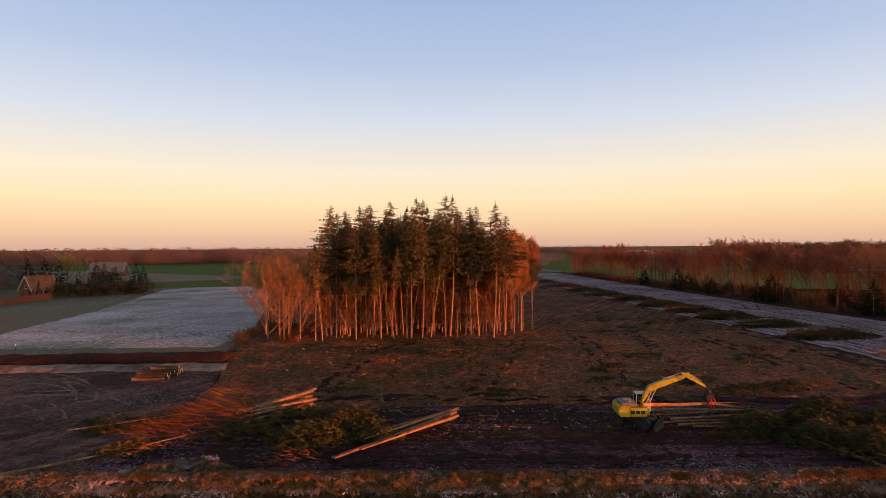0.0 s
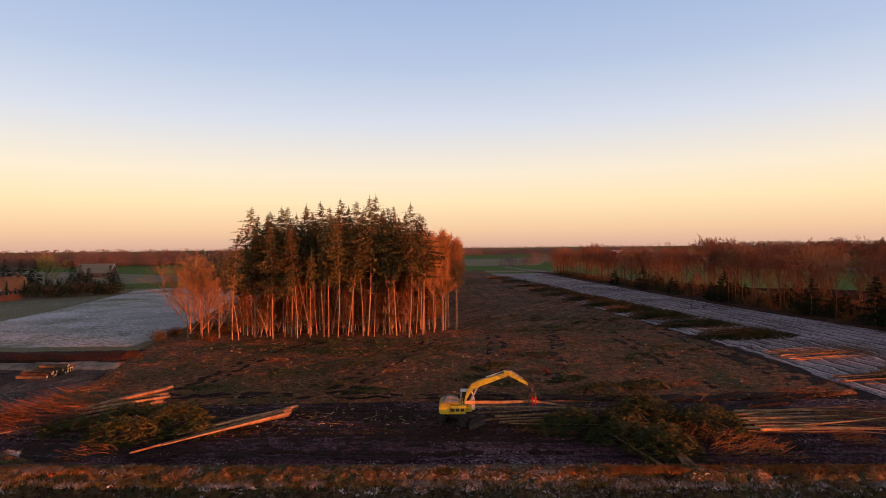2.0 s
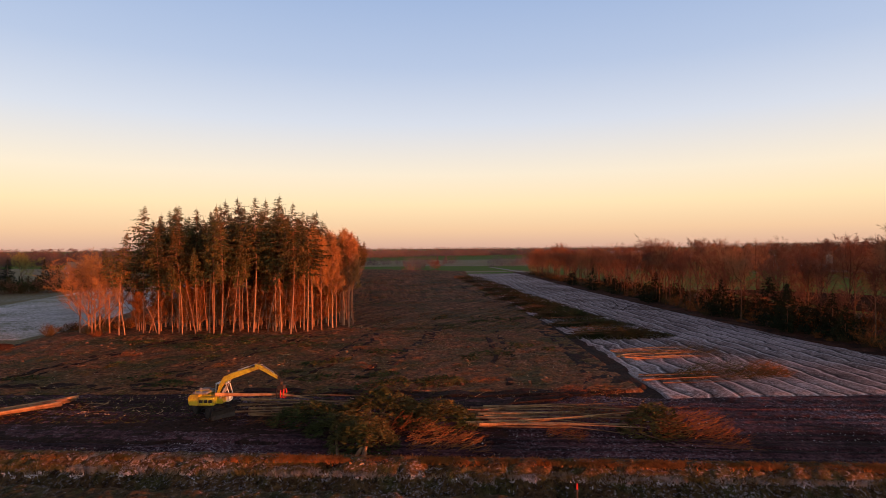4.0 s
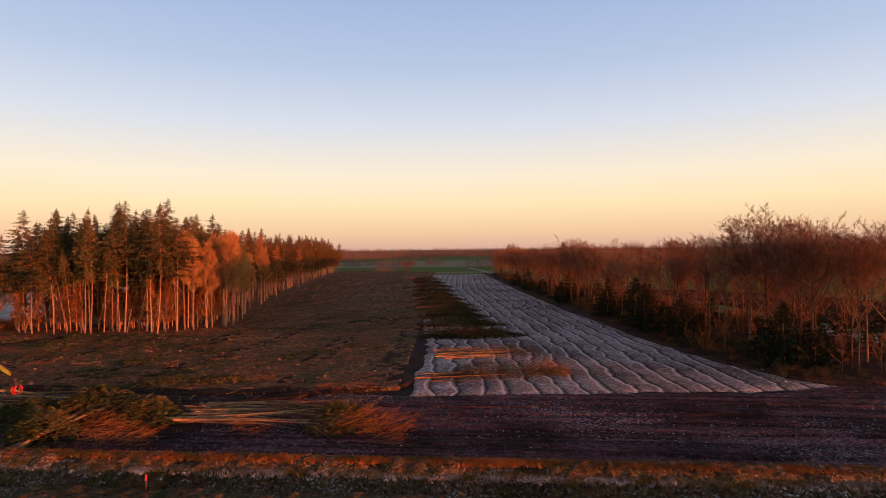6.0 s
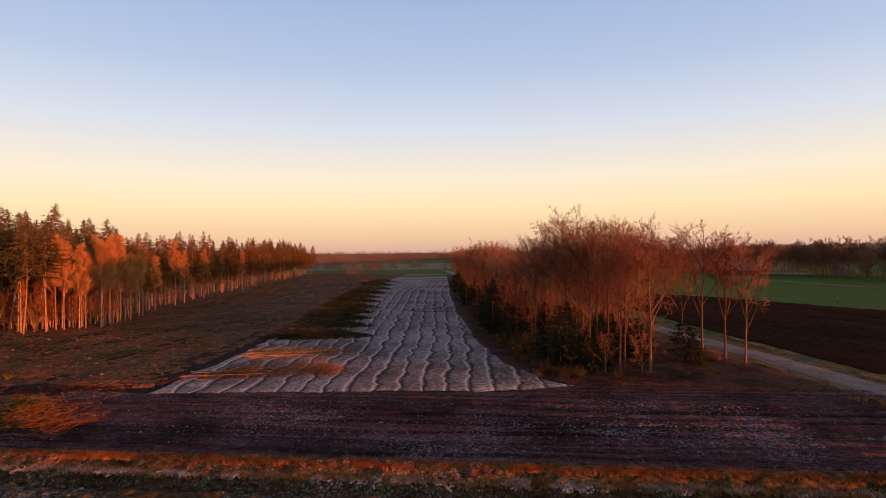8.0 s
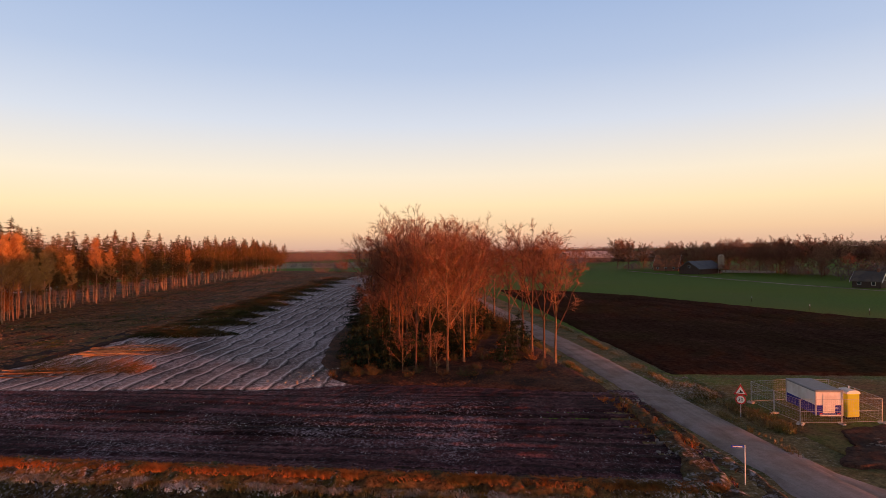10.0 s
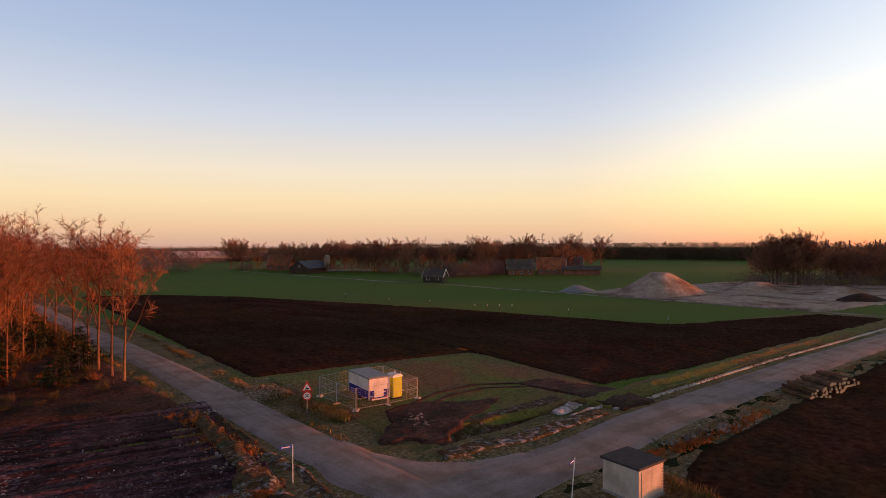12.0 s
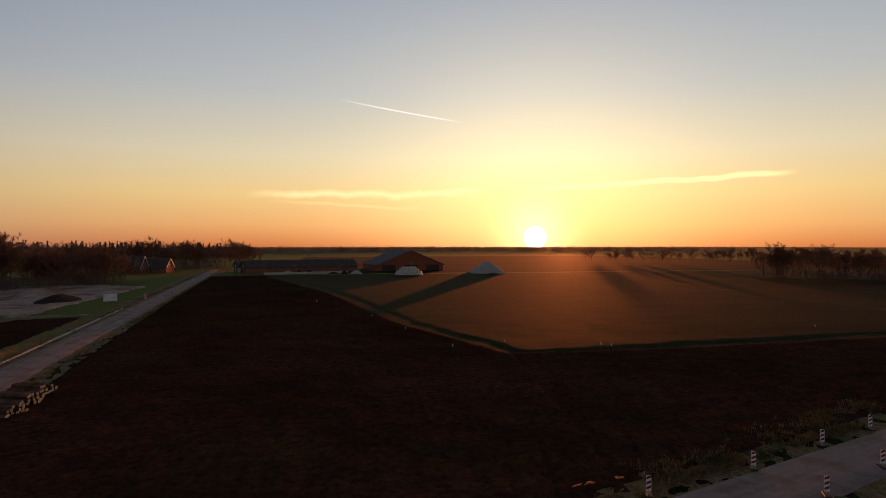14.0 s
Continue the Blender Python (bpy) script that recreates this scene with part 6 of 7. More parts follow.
    for a, b, rr, par in (((0.95, 0.3, 1.7), (1.9, 0.3, 3.6), 0.09, boom), ((0.95, -0.3, 1.7), (1.9, -0.3, 3.6), 0.09, boom), ((2.8, 0, 4.6), (4.65, 0, 5.25), 0.085, boom), ((5.2, 0, 5.25), (6.6, 0, 4.4), 0.07, stick)):
        p, q = Vector(a), Vector(b)
        cyl = Mesh().tube([p, p.lerp(q, 0.58)], [rr, rr], 10).tube([p.lerp(q, 0.55), q], [rr * 0.55, rr * 0.55], 8)
        part("cylinder", cyl, M["zinc"], par, "hydraulic cylinder")
    for y in (-0.12, 0.0, 0.12):
        part("hose", Mesh().tube([(4.2, y, 5.1), (5.6, y, 5.15), (6.7, y, 4.5), (7.4, y, 3.55)], [0.03] * 4, 5), M["black_paint"], ex)
    HX = 1.45
    hd = Mesh().tube([(HX + 5.5, 0, 3.9), (HX + 5.75, 0, 3.55)], [0.12, 0.1], 8).lathe([(0.2, 0), (0.24, 0.15), (0.2, 0.35)], 12, (HX + 5.85, 0, 3.15)).box((HX + 5.5, -0.36, 2.5), (HX + 6.25, 0.36, 3.15), c=0.06)
    head = part("felling_head", hd, M["steel"], ex, "dark grapple saw head")
    for px in (HX + 5.55, HX + 5.95, HX + 6.25):
        for sg in (-1, 1):
            claw = Mesh().tube([(px, sg * 0.28, 2.7), (px, sg * 0.55, 2.35), (px, sg * 0.45, 1.95), (px, sg * 0.12, 1.78)], [0.08, 0.075, 0.06, 0.03], 6)
            part("claw", claw, M["red_paint"] if px > HX + 5.8 else M["steel"], head)
    part("rail", Mesh().tube([(-1.2, -1.15, 2.1), (-1.2, -1.15, 2.75), (0.4, -1.15, 2.75), (0.4, -1.15, 2.1)], [0.025] * 4, 5), M["yellow"], ex)
    return ex


excavator(pose(20.1, 48.6, 0.12, 0, 0, -4) @ Matrix.Scale(0.87, 4))
trunk = solo("gripped_trunk", Mesh().tube([(20.6, 48.1, 2.05), (23.6, 48.05, 2.0), (26.6, 48.0, 2.05), (29.4, 47.8, 1.65)], [0.15, 0.14, 0.12, 0.05], 10), M["log_bark"], "long peeled trunk held in the machine's grapple", "log", smooth=True)
tip = Mesh()
fan(tip, random.Random(77), (28.9, 47.7, 1.4), 0.0, 2.6, 1.8, 1.2, 60)
part("twigs", tip, M["fir_brush"], trunk, "leafy top of the trunk")


# ---- litter and undergrowth, past counting ----
def litter(name, n, area, seed, material, label, size, w, lift=0.35, category="brash", keep=None):
    rng = random.Random(seed)
    me = Mesh()
    (x0, y0), (x1, y1) = area
    for _ in range(n):
        x, y = rng.uniform(x0, x1), y0 + (y1 - y0) * rng.random() ** 1.2
        if keep and not keep(x, y):
            continue
        if lumps(np.float64(x), np.float64(y), 7.0, seed) + rng.uniform(-0.45, 0.45) < 0.02:
            continue
        az = rng.uniform(0, 6.28)
        d = Vector((math.cos(az), math.sin(az), rng.uniform(0.0, lift))) * rng.uniform(*size)
        p = Vector((x, y, 0.22))
        me.blade(p, d, w)
        for _ in range(2):
            e = (d.normalized() + Vector((rng.uniform(-1, 1), rng.uniform(-1, 1), rng.uniform(0, 0.6)))).normalized() * d.length * 0.5
            me.blade(p + d * rng.uniform(0.2, 0.8), e, w * 0.7)
    return solo(name, me, material, label, category, kind="stuff")


inside = lambda x, y: x < np.interp(y, [46, 86, 200, 330], [60, 61, 55, 36]) and not (y > 95 and x < np.interp(y, [96, 106, 157, 260], [24, 24, 18, 8]))
litter("brash", 26000, ((-20, 46), (61, 150)), 1, M["dead_leaf"], "russet twigs and brash strewn over the felled ground", (0.1, 0.45), 0.03, keep=inside)
litter("needle_litter", 19000, ((-20, 46), (61, 130)), 2, M["fir_brush"], "green fir sprigs strewn over the felled ground", (0.15, 0.5), 0.07, 0.25, keep=inside)
litter("wood_chips", 3500, ((-20, 48), (61, 110)), 3, M["log_end"], "pale wood chips and broken sticks on the felled ground", (0.1, 0.5), 0.05, 0.15, keep=inside)
litter("long_brash", 900, ((-20, 48), (61, 130)), 4, M["log_bark"], "long dead branches lying on the felled ground", (0.8, 2.6), 0.05, 0.12, keep=inside)


def tufts(name, line, width, n, h, material, label, seed, w=0.05, clump=2.0, lean=0.5, z=None, gate=0.0):
    """Grass blades along a line, in clumps."""
    rng = random.Random(seed)
    pts, _ = resample(line, 600)
    me = Mesh()
    for _ in range(n):
        p = pts[rng.randrange(600)]
        x, y = p[0] + rng.gauss(0, width * 0.5), p[1] + rng.gauss(0, width * 0.5)
        g = float(lumps(np.float64(x), np.float64(y), clump, seed))
        if g < gate + rng.uniform(-0.3, 0.3):
            continue
        for _ in range(4):
            me.blade(Vector((x + rng.uniform(-0.15, 0.15), y + rng.uniform(-0.15, 0.15), 0.05 if z is None else z)), Vector((rng.uniform(-lean, lean), rng.uniform(-lean, lean), 1)) * h * rng.uniform(0.6, 1.3), w)
    return solo(name, me, material, label, "grass", kind="stuff")


tufts("dry_grass", [(x, crest(x) - 0.45) for x in np.linspace(-30, 32, 9)], 0.5, 12000, 0.2, M["slope_grass"], "tan and olive dead grass along the crest of the bank", 6, 0.06, 3.0, lean=0.9, z=0.48, gate=-0.3)
tufts("russet_grass", [(x, crest(x) - 0.45) for x in np.linspace(-30, 28, 9)], 0.5, 5000, 0.2, M["russet"], "thin russet dead grass along the crest of the bank", 7, 0.06, 3.0, lean=0.9, z=0.48, gate=0.05)
tufts("russet_grass", [(x, crest(x) - 0.45) for x in np.linspace(26, 134, 14)], 0.5, 28000, 0.22, M["russet"], "russet dead grass along the crest of the bank", 1, 0.06, 3.0, lean=0.9, z=0.50, gate=-0.35)
tufts("bank_grass", [(x, crest(x) - 1.6) for x in np.linspace(-30, 134, 20)], 0.8, 22000, 0.2, M["slope_grass"], "olive and rimed grass on the ditch slope", 2, 0.07, 3.0, z=0.08, gate=-0.2)
tufts("rime_grass", [(x, crest(x) - 1.3) for x in np.linspace(-30, 134, 20)], 1.7, 22000, 0.12, M["rime"], "rimed white grass tussocks on the ditch slope", 3, 0.10, 1.5, lean=1.4, z=0.14, gate=0.25)
tufts("rime_grass", [(x, crest(x) + 0.6) for x in np.linspace(-30, 134, 20)], 0.7, 7000, 0.09, M["rime"], "rimed white grass behind the crest", 4, 0.07, 2.2, lean=1.4, z=0.15, gate=0.25)
tufts("rime_grass", [(-20.5, 39.2), (-18.5, 40.4), (-16, 41.8), (-14, 42.4)], 0.8, 2600, 0.22, M["rime"], "rimed roots and grass on the spoil heap", 5, 0.09, 1.2, lean=1.4, z=0.35, gate=-0.05)
for k, (line, half) in enumerate(((ROAD_A, 2.5), (ROAD_B, 2.7), (ROAD_C, 2.6))):
    for side in (-1, 1):
        tufts("verge_grass", offset(line, side * (half + 1.3))[1:6], 0.55, 2600, 0.28, M["verge"], "dry grass fringe beside the lane", 10 + 2 * k + side, 0.06, 3.0)
tufts("russet_clumps", [(133.5, 50), (134.5, 44), (136.0, 38), (136.5, 33), (136, 29)], 1.3, 700, 0.3, M["russet"], "russet grass clumps between mud and lane", 21, 0.09, 2.5)
tufts("russet_clumps", [(157, 23), (163, 22.5), (170, 23), (178, 24.5)], 0.7, 700, 0.2, M["russet"], "russet grass clumps on the field edge", 22, 0.09, 3.0)
tufts("weeds", [(162.2, -20), (164.5, -28), (168, -36), (174, -52)], 1.6, 2600, 0.35, M["verge"], "tall dry weeds beside the closed road", 23, 0.08, 3.0)
tufts("weeds", [(145.2, 41), (144.2, 47), (142, 56)], 1.0, 1400, 0.4, M["verge"], "dry weeds by the road sign", 24, 0.07, 2.0)
tufts("weeds", [(156.5, 15), (157.5, 18), (157, 21)], 0.9, 900, 0.6, M["verge"], "dry weeds round the kiosk", 25, 0.07, 2.0)
litter("leaf_litter", 3000, ((104, 54.5), (131, 80)), 7, M["dead_leaf"], "russet fallen leaves and twigs under the wood", (0.1, 0.35), 0.05, 0.3)


# ---- stumps on the clearing and stones by the lane ----
def stump(seed):
    rng = random.Random(seed)
    ob = thing("tree_stump", pose(0, 0, 0), "low fresh stump with a dull sawn top", "stump", "stumps on the clearing")
    r0 = rng.uniform(0.12, 0.19)
    part("stem", Mesh().lathe([(r0 * 1.7, -0.1), (r0 * 1.2, 0.1), (r0, 0.2)], 10), M["bark_grey"], ob)
    part("sawn_face", Mesh().lathe([(0.02, 0.204), (r0 * 0.95, 0.204), (r0 * 0.95, 0.21), (0.02, 0.215)], 10), M["log_bark"], ob, "pale sawn face")
    return ob


rs = random.Random(9)
kinds = [stump(k) for k in range(3)]
for i in range(70):
    x, y = rs.uniform(-18, 60), 58 + 62 * rs.random() ** 1.4
    if not inside(x, y):
        continue
    m = pose(x, y, 0.22, 0, 0, rs.uniform(0, 360))
    if i < 3:
        kinds[i].matrix_basis = m
    else:
        copy_thing(kinds[i % 3], m)
stones = Mesh()
for i in range(220):
    x, y = rs.choice(((rs.gauss(135.4, 0.8), rs.uniform(33, 50)), (rs.gauss(150.5, 0.9), rs.uniform(36, 40)), (rs.uniform(163, 172), rs.gauss(23.6, 0.5)), (rs.gauss(102, 1.2), rs.uniform(54, 62))))
    a, b, c = (rs.uniform(0.05, 0.17) for _ in range(3))
    stones.box((-a, -b, -0.1), (a, b, c * 0.7), pose(x, y, 0.12, rs.uniform(-20, 20), rs.uniform(-20, 20), rs.uniform(0, 360)), 0.03)
solo("rubble", stones, M["rubble"], "scattered pale stones and rimed clods beside the lane", "stones", kind="stuff")

def clods(name, n, line, width, seed, material, label, z=0.1):
    """Small broken lumps of earth strewn along a line."""
    rng = random.Random(seed)
    pts, _ = resample(line, 400)
    me = Mesh()
    for _ in range(n):
        p = pts[rng.randrange(400)]
        x, y, r0 = p[0] + rng.uniform(-0.3, 0.3), p[1] + width * rng.uniform(-0.5, 0.5), rng.uniform(0.03, 0.075) * (1.7 if rng.random() < 0.06 else 1.0)
        if float(lumps(np.float64(x), np.float64(y * 3), 6.0, seed)) + rng.uniform(-0.5, 0.5) < 0.05:
            continue
        a = rng.uniform(0, 6.28)
        ring = [(x + r0 * rng.uniform(0.7, 1.3) * math.cos(a + k * 1.571), y + r0 * rng.uniform(0.7, 1.3) * math.sin(a + k * 1.571), z - 0.05) for k in range(4)]
        me.add(ring + [(x + rng.uniform(-0.4, 0.4) * r0, y + rng.uniform(-0.4, 0.4) * r0, z + r0 * rng.uniform(0.15, 0.5))], [(0, 1, 4), (1, 2, 4), (2, 3, 4), (3, 0, 4)])
    return solo(name, me, material, label, "clods", kind="stuff")


mud_line = [(-20, 49), (20, 46), (60, 44), (100, 43), (133, 41)]
clods("mud_clods", 14000, mud_line, 15, 5, M["mud"], "broken clods of dark mud on the track")
clods("rimed_clods", 9000, mud_line, 14, 6, M["rime"], "clods of mud white with rime on the track")
clods("soil_clods", 5000, [(-14, 54), (10, 52), (46, 50)], 9, 7, M["berm"], "black lumps of churned soil")
litter("far_brash", 16000, ((10, 100), (60, 300)), 14, M["dead_leaf"], "russet brash strewn over the far clearing", (0.3, 1.2), 0.07, keep=inside)
litter("far_sprigs", 8000, ((10, 100), (60, 300)), 15, M["fir_brush"], "green fir sprigs strewn over the far clearing", (0.3, 1.0), 0.16, 0.25, keep=inside)

# ---- site unit, fence, signs, kiosk ----
def site_unit(m):
    """Towed site cabin, white above and blue below, its length along +y."""
    ob = thing("site_cabin_trailer", m, "white and blue towed site cabin on wheels", "trailer")
    w, l = 2.1, 4.3
    part("lower_panel", Mesh().box((0, 0, 0.40), (w, l, 1.18), c=0.03), M["blue_paint"], ob, "dark blue lower panel")
    part("upper_panel", Mesh().box((0.005, 0.005, 1.184), (w - 0.005, l - 0.005, 2.25), c=0.03), M["white_paint"], ob, "white upper panel")
    part("roof", Mesh().box((-0.07, -0.07, 2.254), (w + 0.07, l + 0.07, 2.42), c=0.05), M["grey_paint"], ob, "pale grey roof")
    for px in (0, w):
        for py in (0, l):
            part("corner_post", Mesh().box((px - 0.05, py - 0.05, 0.36), (px + 0.05, py + 0.05, 2.25), c=0.015), M["zinc"], ob)
    part("bumper", Mesh().box((0.2, -0.22, 0.36), (w - 0.2, -0.12, 0.48), c=0.02).box((0.3, -0.14, 0.4), (0.4, 0.02, 0.46)).box((w - 0.4, -0.14, 0.4), (w - 0.3, 0.02, 0.46)), M["white_paint"], ob)
    for px in (0.35, w - 0.35):
        part("tail_light", Mesh().box((px - 0.1, -0.14, 0.50), (px + 0.1, -0.06, 0.58), c=0.01), M["red_paint"], ob)
    part("door", Mesh().box((0.55, -0.025, 0.55), (1.5, -0.002, 2.1), c=0.008), M["white_paint"], ob)
    part("marking", Mesh().box((1.25, -0.034, 0.95), (1.75, -0.03, 1.02)), M["white_paint"], ob)
    for px in (0.12, w - 0.12):
        ty = Mesh().lathe([(0.1, -0.1), (0.30, -0.1), (0.33, -0.05), (0.33, 0.05), (0.30, 0.1), (0.1, 0.1)], 16)
        ty.v = [(z, y, x) for x, y, z in ty.v]
        wh = part("wheel", ty, M["black_paint"], ob)
        wh.location = (px, 2.2, 0.33)
    part("drawbar", Mesh().tube([(0.5, l, 0.5), (1.05, l + 1.3, 0.5)], [0.05, 0.04], 6).tube([(1.6, l, 0.5), (1.05, l + 1.3, 0.5)], [0.05, 0.04], 6).tube([(1.05, l + 1.2, 0.0), (1.05, l + 1.2, 0.6)], [0.04, 0.04], 6), M["steel"], ob)
    return ob


site_unit(pose(148.85, 44.3, 0.12, 0, 0, 3))


def toilet(m):
    ob = thing("portable_toilet", m, "yellow plastic portable toilet with pale domed roof", "toilet")
    part("body", Mesh().box((-0.55, -0.55, 0.12), (0.55, 0.55, 2.05), c=0.06), M["toilet"], ob, "ribbed yellow cabin")
    for k in range(5):
        for s in (-1, 1):
            part("rib", Mesh().box((-0.45 + 0.2 * k, s * 0.55 - 0.012, 0.25), (-0.36 + 0.2 * k, s * 0.55 + 0.012, 1.95)), M["toilet"], ob)
    part("base", Mesh().box((-0.6, -0.6, 0.0), (0.6, 0.6, 0.12), c=0.03), M["black_paint"], ob)
    roof = Mesh().prism([(-0.6, 2.05), (0.6, 2.05), (0.52, 2.2), (0.3, 2.3), (-0.3, 2.3), (-0.52, 2.2)], -0.58, 0.58)
    part("roof", roof, M["white_paint"], ob, "pale domed roof")
    part("vent_pipe", Mesh().tube([(0.3, 0.3, 2.2), (0.3, 0.3, 2.5)], [0.05, 0.05], 8), M["white_paint"], ob)
    part("door", Mesh().box((-0.56, -0.35, 0.2), (-0.535, 0.35, 1.9), c=0.006), M["toilet"], ob)
    return ob


toilet(pose(151.95, 45.4, 0.1, 0, 0, 10))


def fence_panel(a, b):
    """A temporary mesh panel between two points, with its feet."""
    a, b = Vector((*a, 0.1)), Vector((*b, 0.1))
    ob = thing("fence_panel", Matrix.Translation(a), "galvanised temporary mesh fence panel on concrete feet", "fence", "fence round the site cabin")
    d = b - a
    n = d.normalized()
    for p in (n * 0.04, d - n * 0.04):
        part("post", Mesh().tube([p, p + Vector((0, 0, 2.0))], [0.022, 0.022], 6), M["zinc"], ob)
    for z in (0.18, 1.05, 1.97):
        part("rail", Mesh().tube([n * 0.04 + Vector((0, 0, z)), d - n * 0.04 + Vector((0, 0, z))], [0.016, 0.016], 5), M["zinc"], ob)
    net = Mesh()
    k = int(d.length / 0.16)
    for i in range(1, k):
        p = d * (i / k)
        net.tube([p + Vector((0, 0, 0.18)), p + Vector((0, 0, 1.97))], [0.004, 0.004], 3, False)
    for i in range(1, 9):
        net.tube([Vector((0, 0, 0.18 + i * 0.2)), d + Vector((0, 0, 0.18 + i * 0.2))], [0.004, 0.004], 3, False)
    part("wire_mesh", net, M["zinc"], ob)
    side = Vector((-n.y, n.x, 0))
    for p in (Vector((0, 0, 0)), d):
        m = Matrix.Translation(p) @ Matrix(((side.x, -n.x, 0, 0), (side.y, -n.y, 0, 0), (0, 0, 1, 0), (0, 0, 0, 1)))
        part("foot", Mesh().box((-0.33, -0.11, 0), (0.33, 0.11, 0.14), m, 0.02), M["concrete"], ob)
    return ob


ring = [(145.9, 49.3), (146.4, 46.0), (147.05, 43.05), (150.25, 43.25), (153.6, 43.8), (153.5, 47.2), (153.1, 50.4), (149.6, 50.2)]
for a, b in zip(ring, ring[1:] + ring[:1]):
    fence_panel(a, b)


def flat_text(body, size, parent, m, material):
    cu = bpy.data.curves.new("numeral", "FONT")
    cu.body, cu.size, cu.align_x, cu.align_y, cu.extrude = body, size, "CENTER", "CENTER", 0.004
    cu.materials.append(material)
    ob = new("numeral", cu)
    ob.parent, ob.matrix_basis = parent, m
    return ob


def facing(yaw):
    """Stands x-y outlines upright so that they face the direction yaw."""
    return Matrix.Rotation(radians(yaw + 90), 4, "Z") @ Matrix.Rotation(radians(90), 4, "X")


def disc(n, r, z0, z1, turn=0.0):
    me = Mesh()
    me.lathe([(r, z0), (r, z1)], n)
    c, s = math.cos(turn), math.sin(turn)
    me.v = [(x * c - y * s, x * s + y * c, z) for x, y, z in me.v]
    return me


def warning_sign(x, y, yaw, scale_=1.0):
    ob = thing("road_sign", pose(x, y, 0.08), "works warning triangle above a round thirty limit sign on a post", "road sign")
    part("post", Mesh().tube([(0, 0, -0.2), (0, 0, 2.75)], [0.035, 0.035], 8), M["zinc"], ob)
    f = facing(yaw)

    def plate(name, me, material, z, lift, label=""):
        me.v = [tuple(Matrix.Translation((0, 0, z)) @ f @ Vector((a, b, c + lift))) for a, b, c in me.v]
        return part(name, me, material, ob, label)

    plate("triangle_border", disc(3, 0.60, 0, 0.02, radians(90)), M["red_paint"], 2.12, 0.045, "red triangular border")
    plate("triangle_face", disc(3, 0.40, 0, 0.006, radians(90)), M["white_paint"], 2.12, 0.068)
    plate("roadworks_symbol", Mesh().box((-0.14, -0.14, 0), (0.16, -0.07, 0.005)).box((-0.05, -0.08, 0), (0.03, 0.10, 0.005)).box((0.02, -0.10, 0), (0.14, 0.0, 0.005)), M["black_paint"], 2.12, 0.076)
    plate("limit_border", disc(28, 0.40, 0, 0.02), M["red_paint"], 1.42, 0.045, "red ring of the speed limit")
    plate("limit_face", disc(28, 0.30, 0, 0.006), M["white_paint"], 1.42, 0.068)
    flat_text("30", 0.40, ob, Matrix.Translation((0, 0, 1.42)) @ f @ Matrix.Translation((0, 0, 0.078)), M["black_paint"])
    ob.scale = (scale_,) * 3
    return ob


warning_sign(143.35, 45.1, -110)
warning_sign(289, 44.0, -165)


def name_sign(x, y, yaw, arms, tilt=0.0):
    ob = thing("street_name_sign", pose(x, y, 0.05, tilt, tilt * 0.5), "slim post with a narrow blue street name plate", "street sign")
    part("post", Mesh().tube([(0, 0, -0.2), (0, 0, 2.35)], [0.035, 0.03], 8), M["white_paint"], ob)
    for a in arms:
        m = Matrix.Rotation(radians(yaw + a), 4, "Z")
        plate = part("name_plate", Mesh().box((0.04, -0.015, 2.16), (0.78, 0.015, 2.32), m, 0.005), M["signblue"], ob)
        part("lettering_bar", Mesh().box((0.14, -0.019, 2.21), (0.68, 0.019, 2.27), m), M["white_paint"], plate)
    return ob


name_sign(138.0, 31.0, 175, (0,))
name_sign(151.15, 20.6, 205, (0,), 4)


def kiosk(m):
    ob = thing("transformer_kiosk", m, "square pale concrete transformer kiosk with dark flat roof", "kiosk")
    part("wall", Mesh().box((0, 0, -0.1), (2.45, 2.45, 1.9), c=0.03), M["concrete"], ob)
    part("roof", Mesh().box((-0.12, -0.12, 1.904), (2.57, 2.57, 2.05), c=0.03), M["felt"], ob, "dark felt roof slab")
    part("plinth", Mesh().box((-0.04, -0.04, -0.1), (2.49, 2.49, 0.12)), M["grey_paint"], ob)
    for k in range(2):
        part("door", Mesh().box((0.25 + k * 1.0, -0.03, 0.16), (1.2 + k * 1.0, -0.004, 1.75), c=0.01), M["concrete"], ob, "flat steel door")
    for k in range(7):
        part("louvre", Mesh().box((2.2, -0.02, 0.4 + k * 0.18), (2.36, -0.035, 0.5 + k * 0.18)), M["grey_paint"], ob)
    return ob


kiosk(pose(153.6, 17.9, 0.1, 0, 0, 6))


def beacon(m):
    """A road-closure beacon with slanting stripes, facing +x and -x."""
    ob = thing("barrier_beacon", m, "upright striped closure beacon on a rubber foot", "beacon", "beacons along the closed road")
    part("foot", Mesh().box((-0.4, -0.2, 0), (0.4, 0.2, 0.1), c=0.03), M["black_paint"], ob)
    part("stem", Mesh().tube([(0, 0, 0.05), (0, 0, 0.35)], [0.03, 0.03], 6), M["zinc"], ob)
    part("panel", Mesh().box((-0.02, -0.15, 0.25), (0.02, 0.15, 1.2), c=0.008), M["white_paint"], ob, "white panel")
    for k in range(3):
        z = 0.34 + k * 0.3
        for s in (-1, 1):
            st = Mesh().add([(s * 0.024, -0.13, z), (s * 0.024, 0.13, z + 0.13), (s * 0.024, 0.13, z + 0.28), (s * 0.024, -0.13, z + 0.15)], [(0, 1, 2, 3) if s > 0 else (3, 2, 1, 0)])
            part("stripe", st, M["shaded_red"], ob, "red stripe in a shaded tone")
    return ob


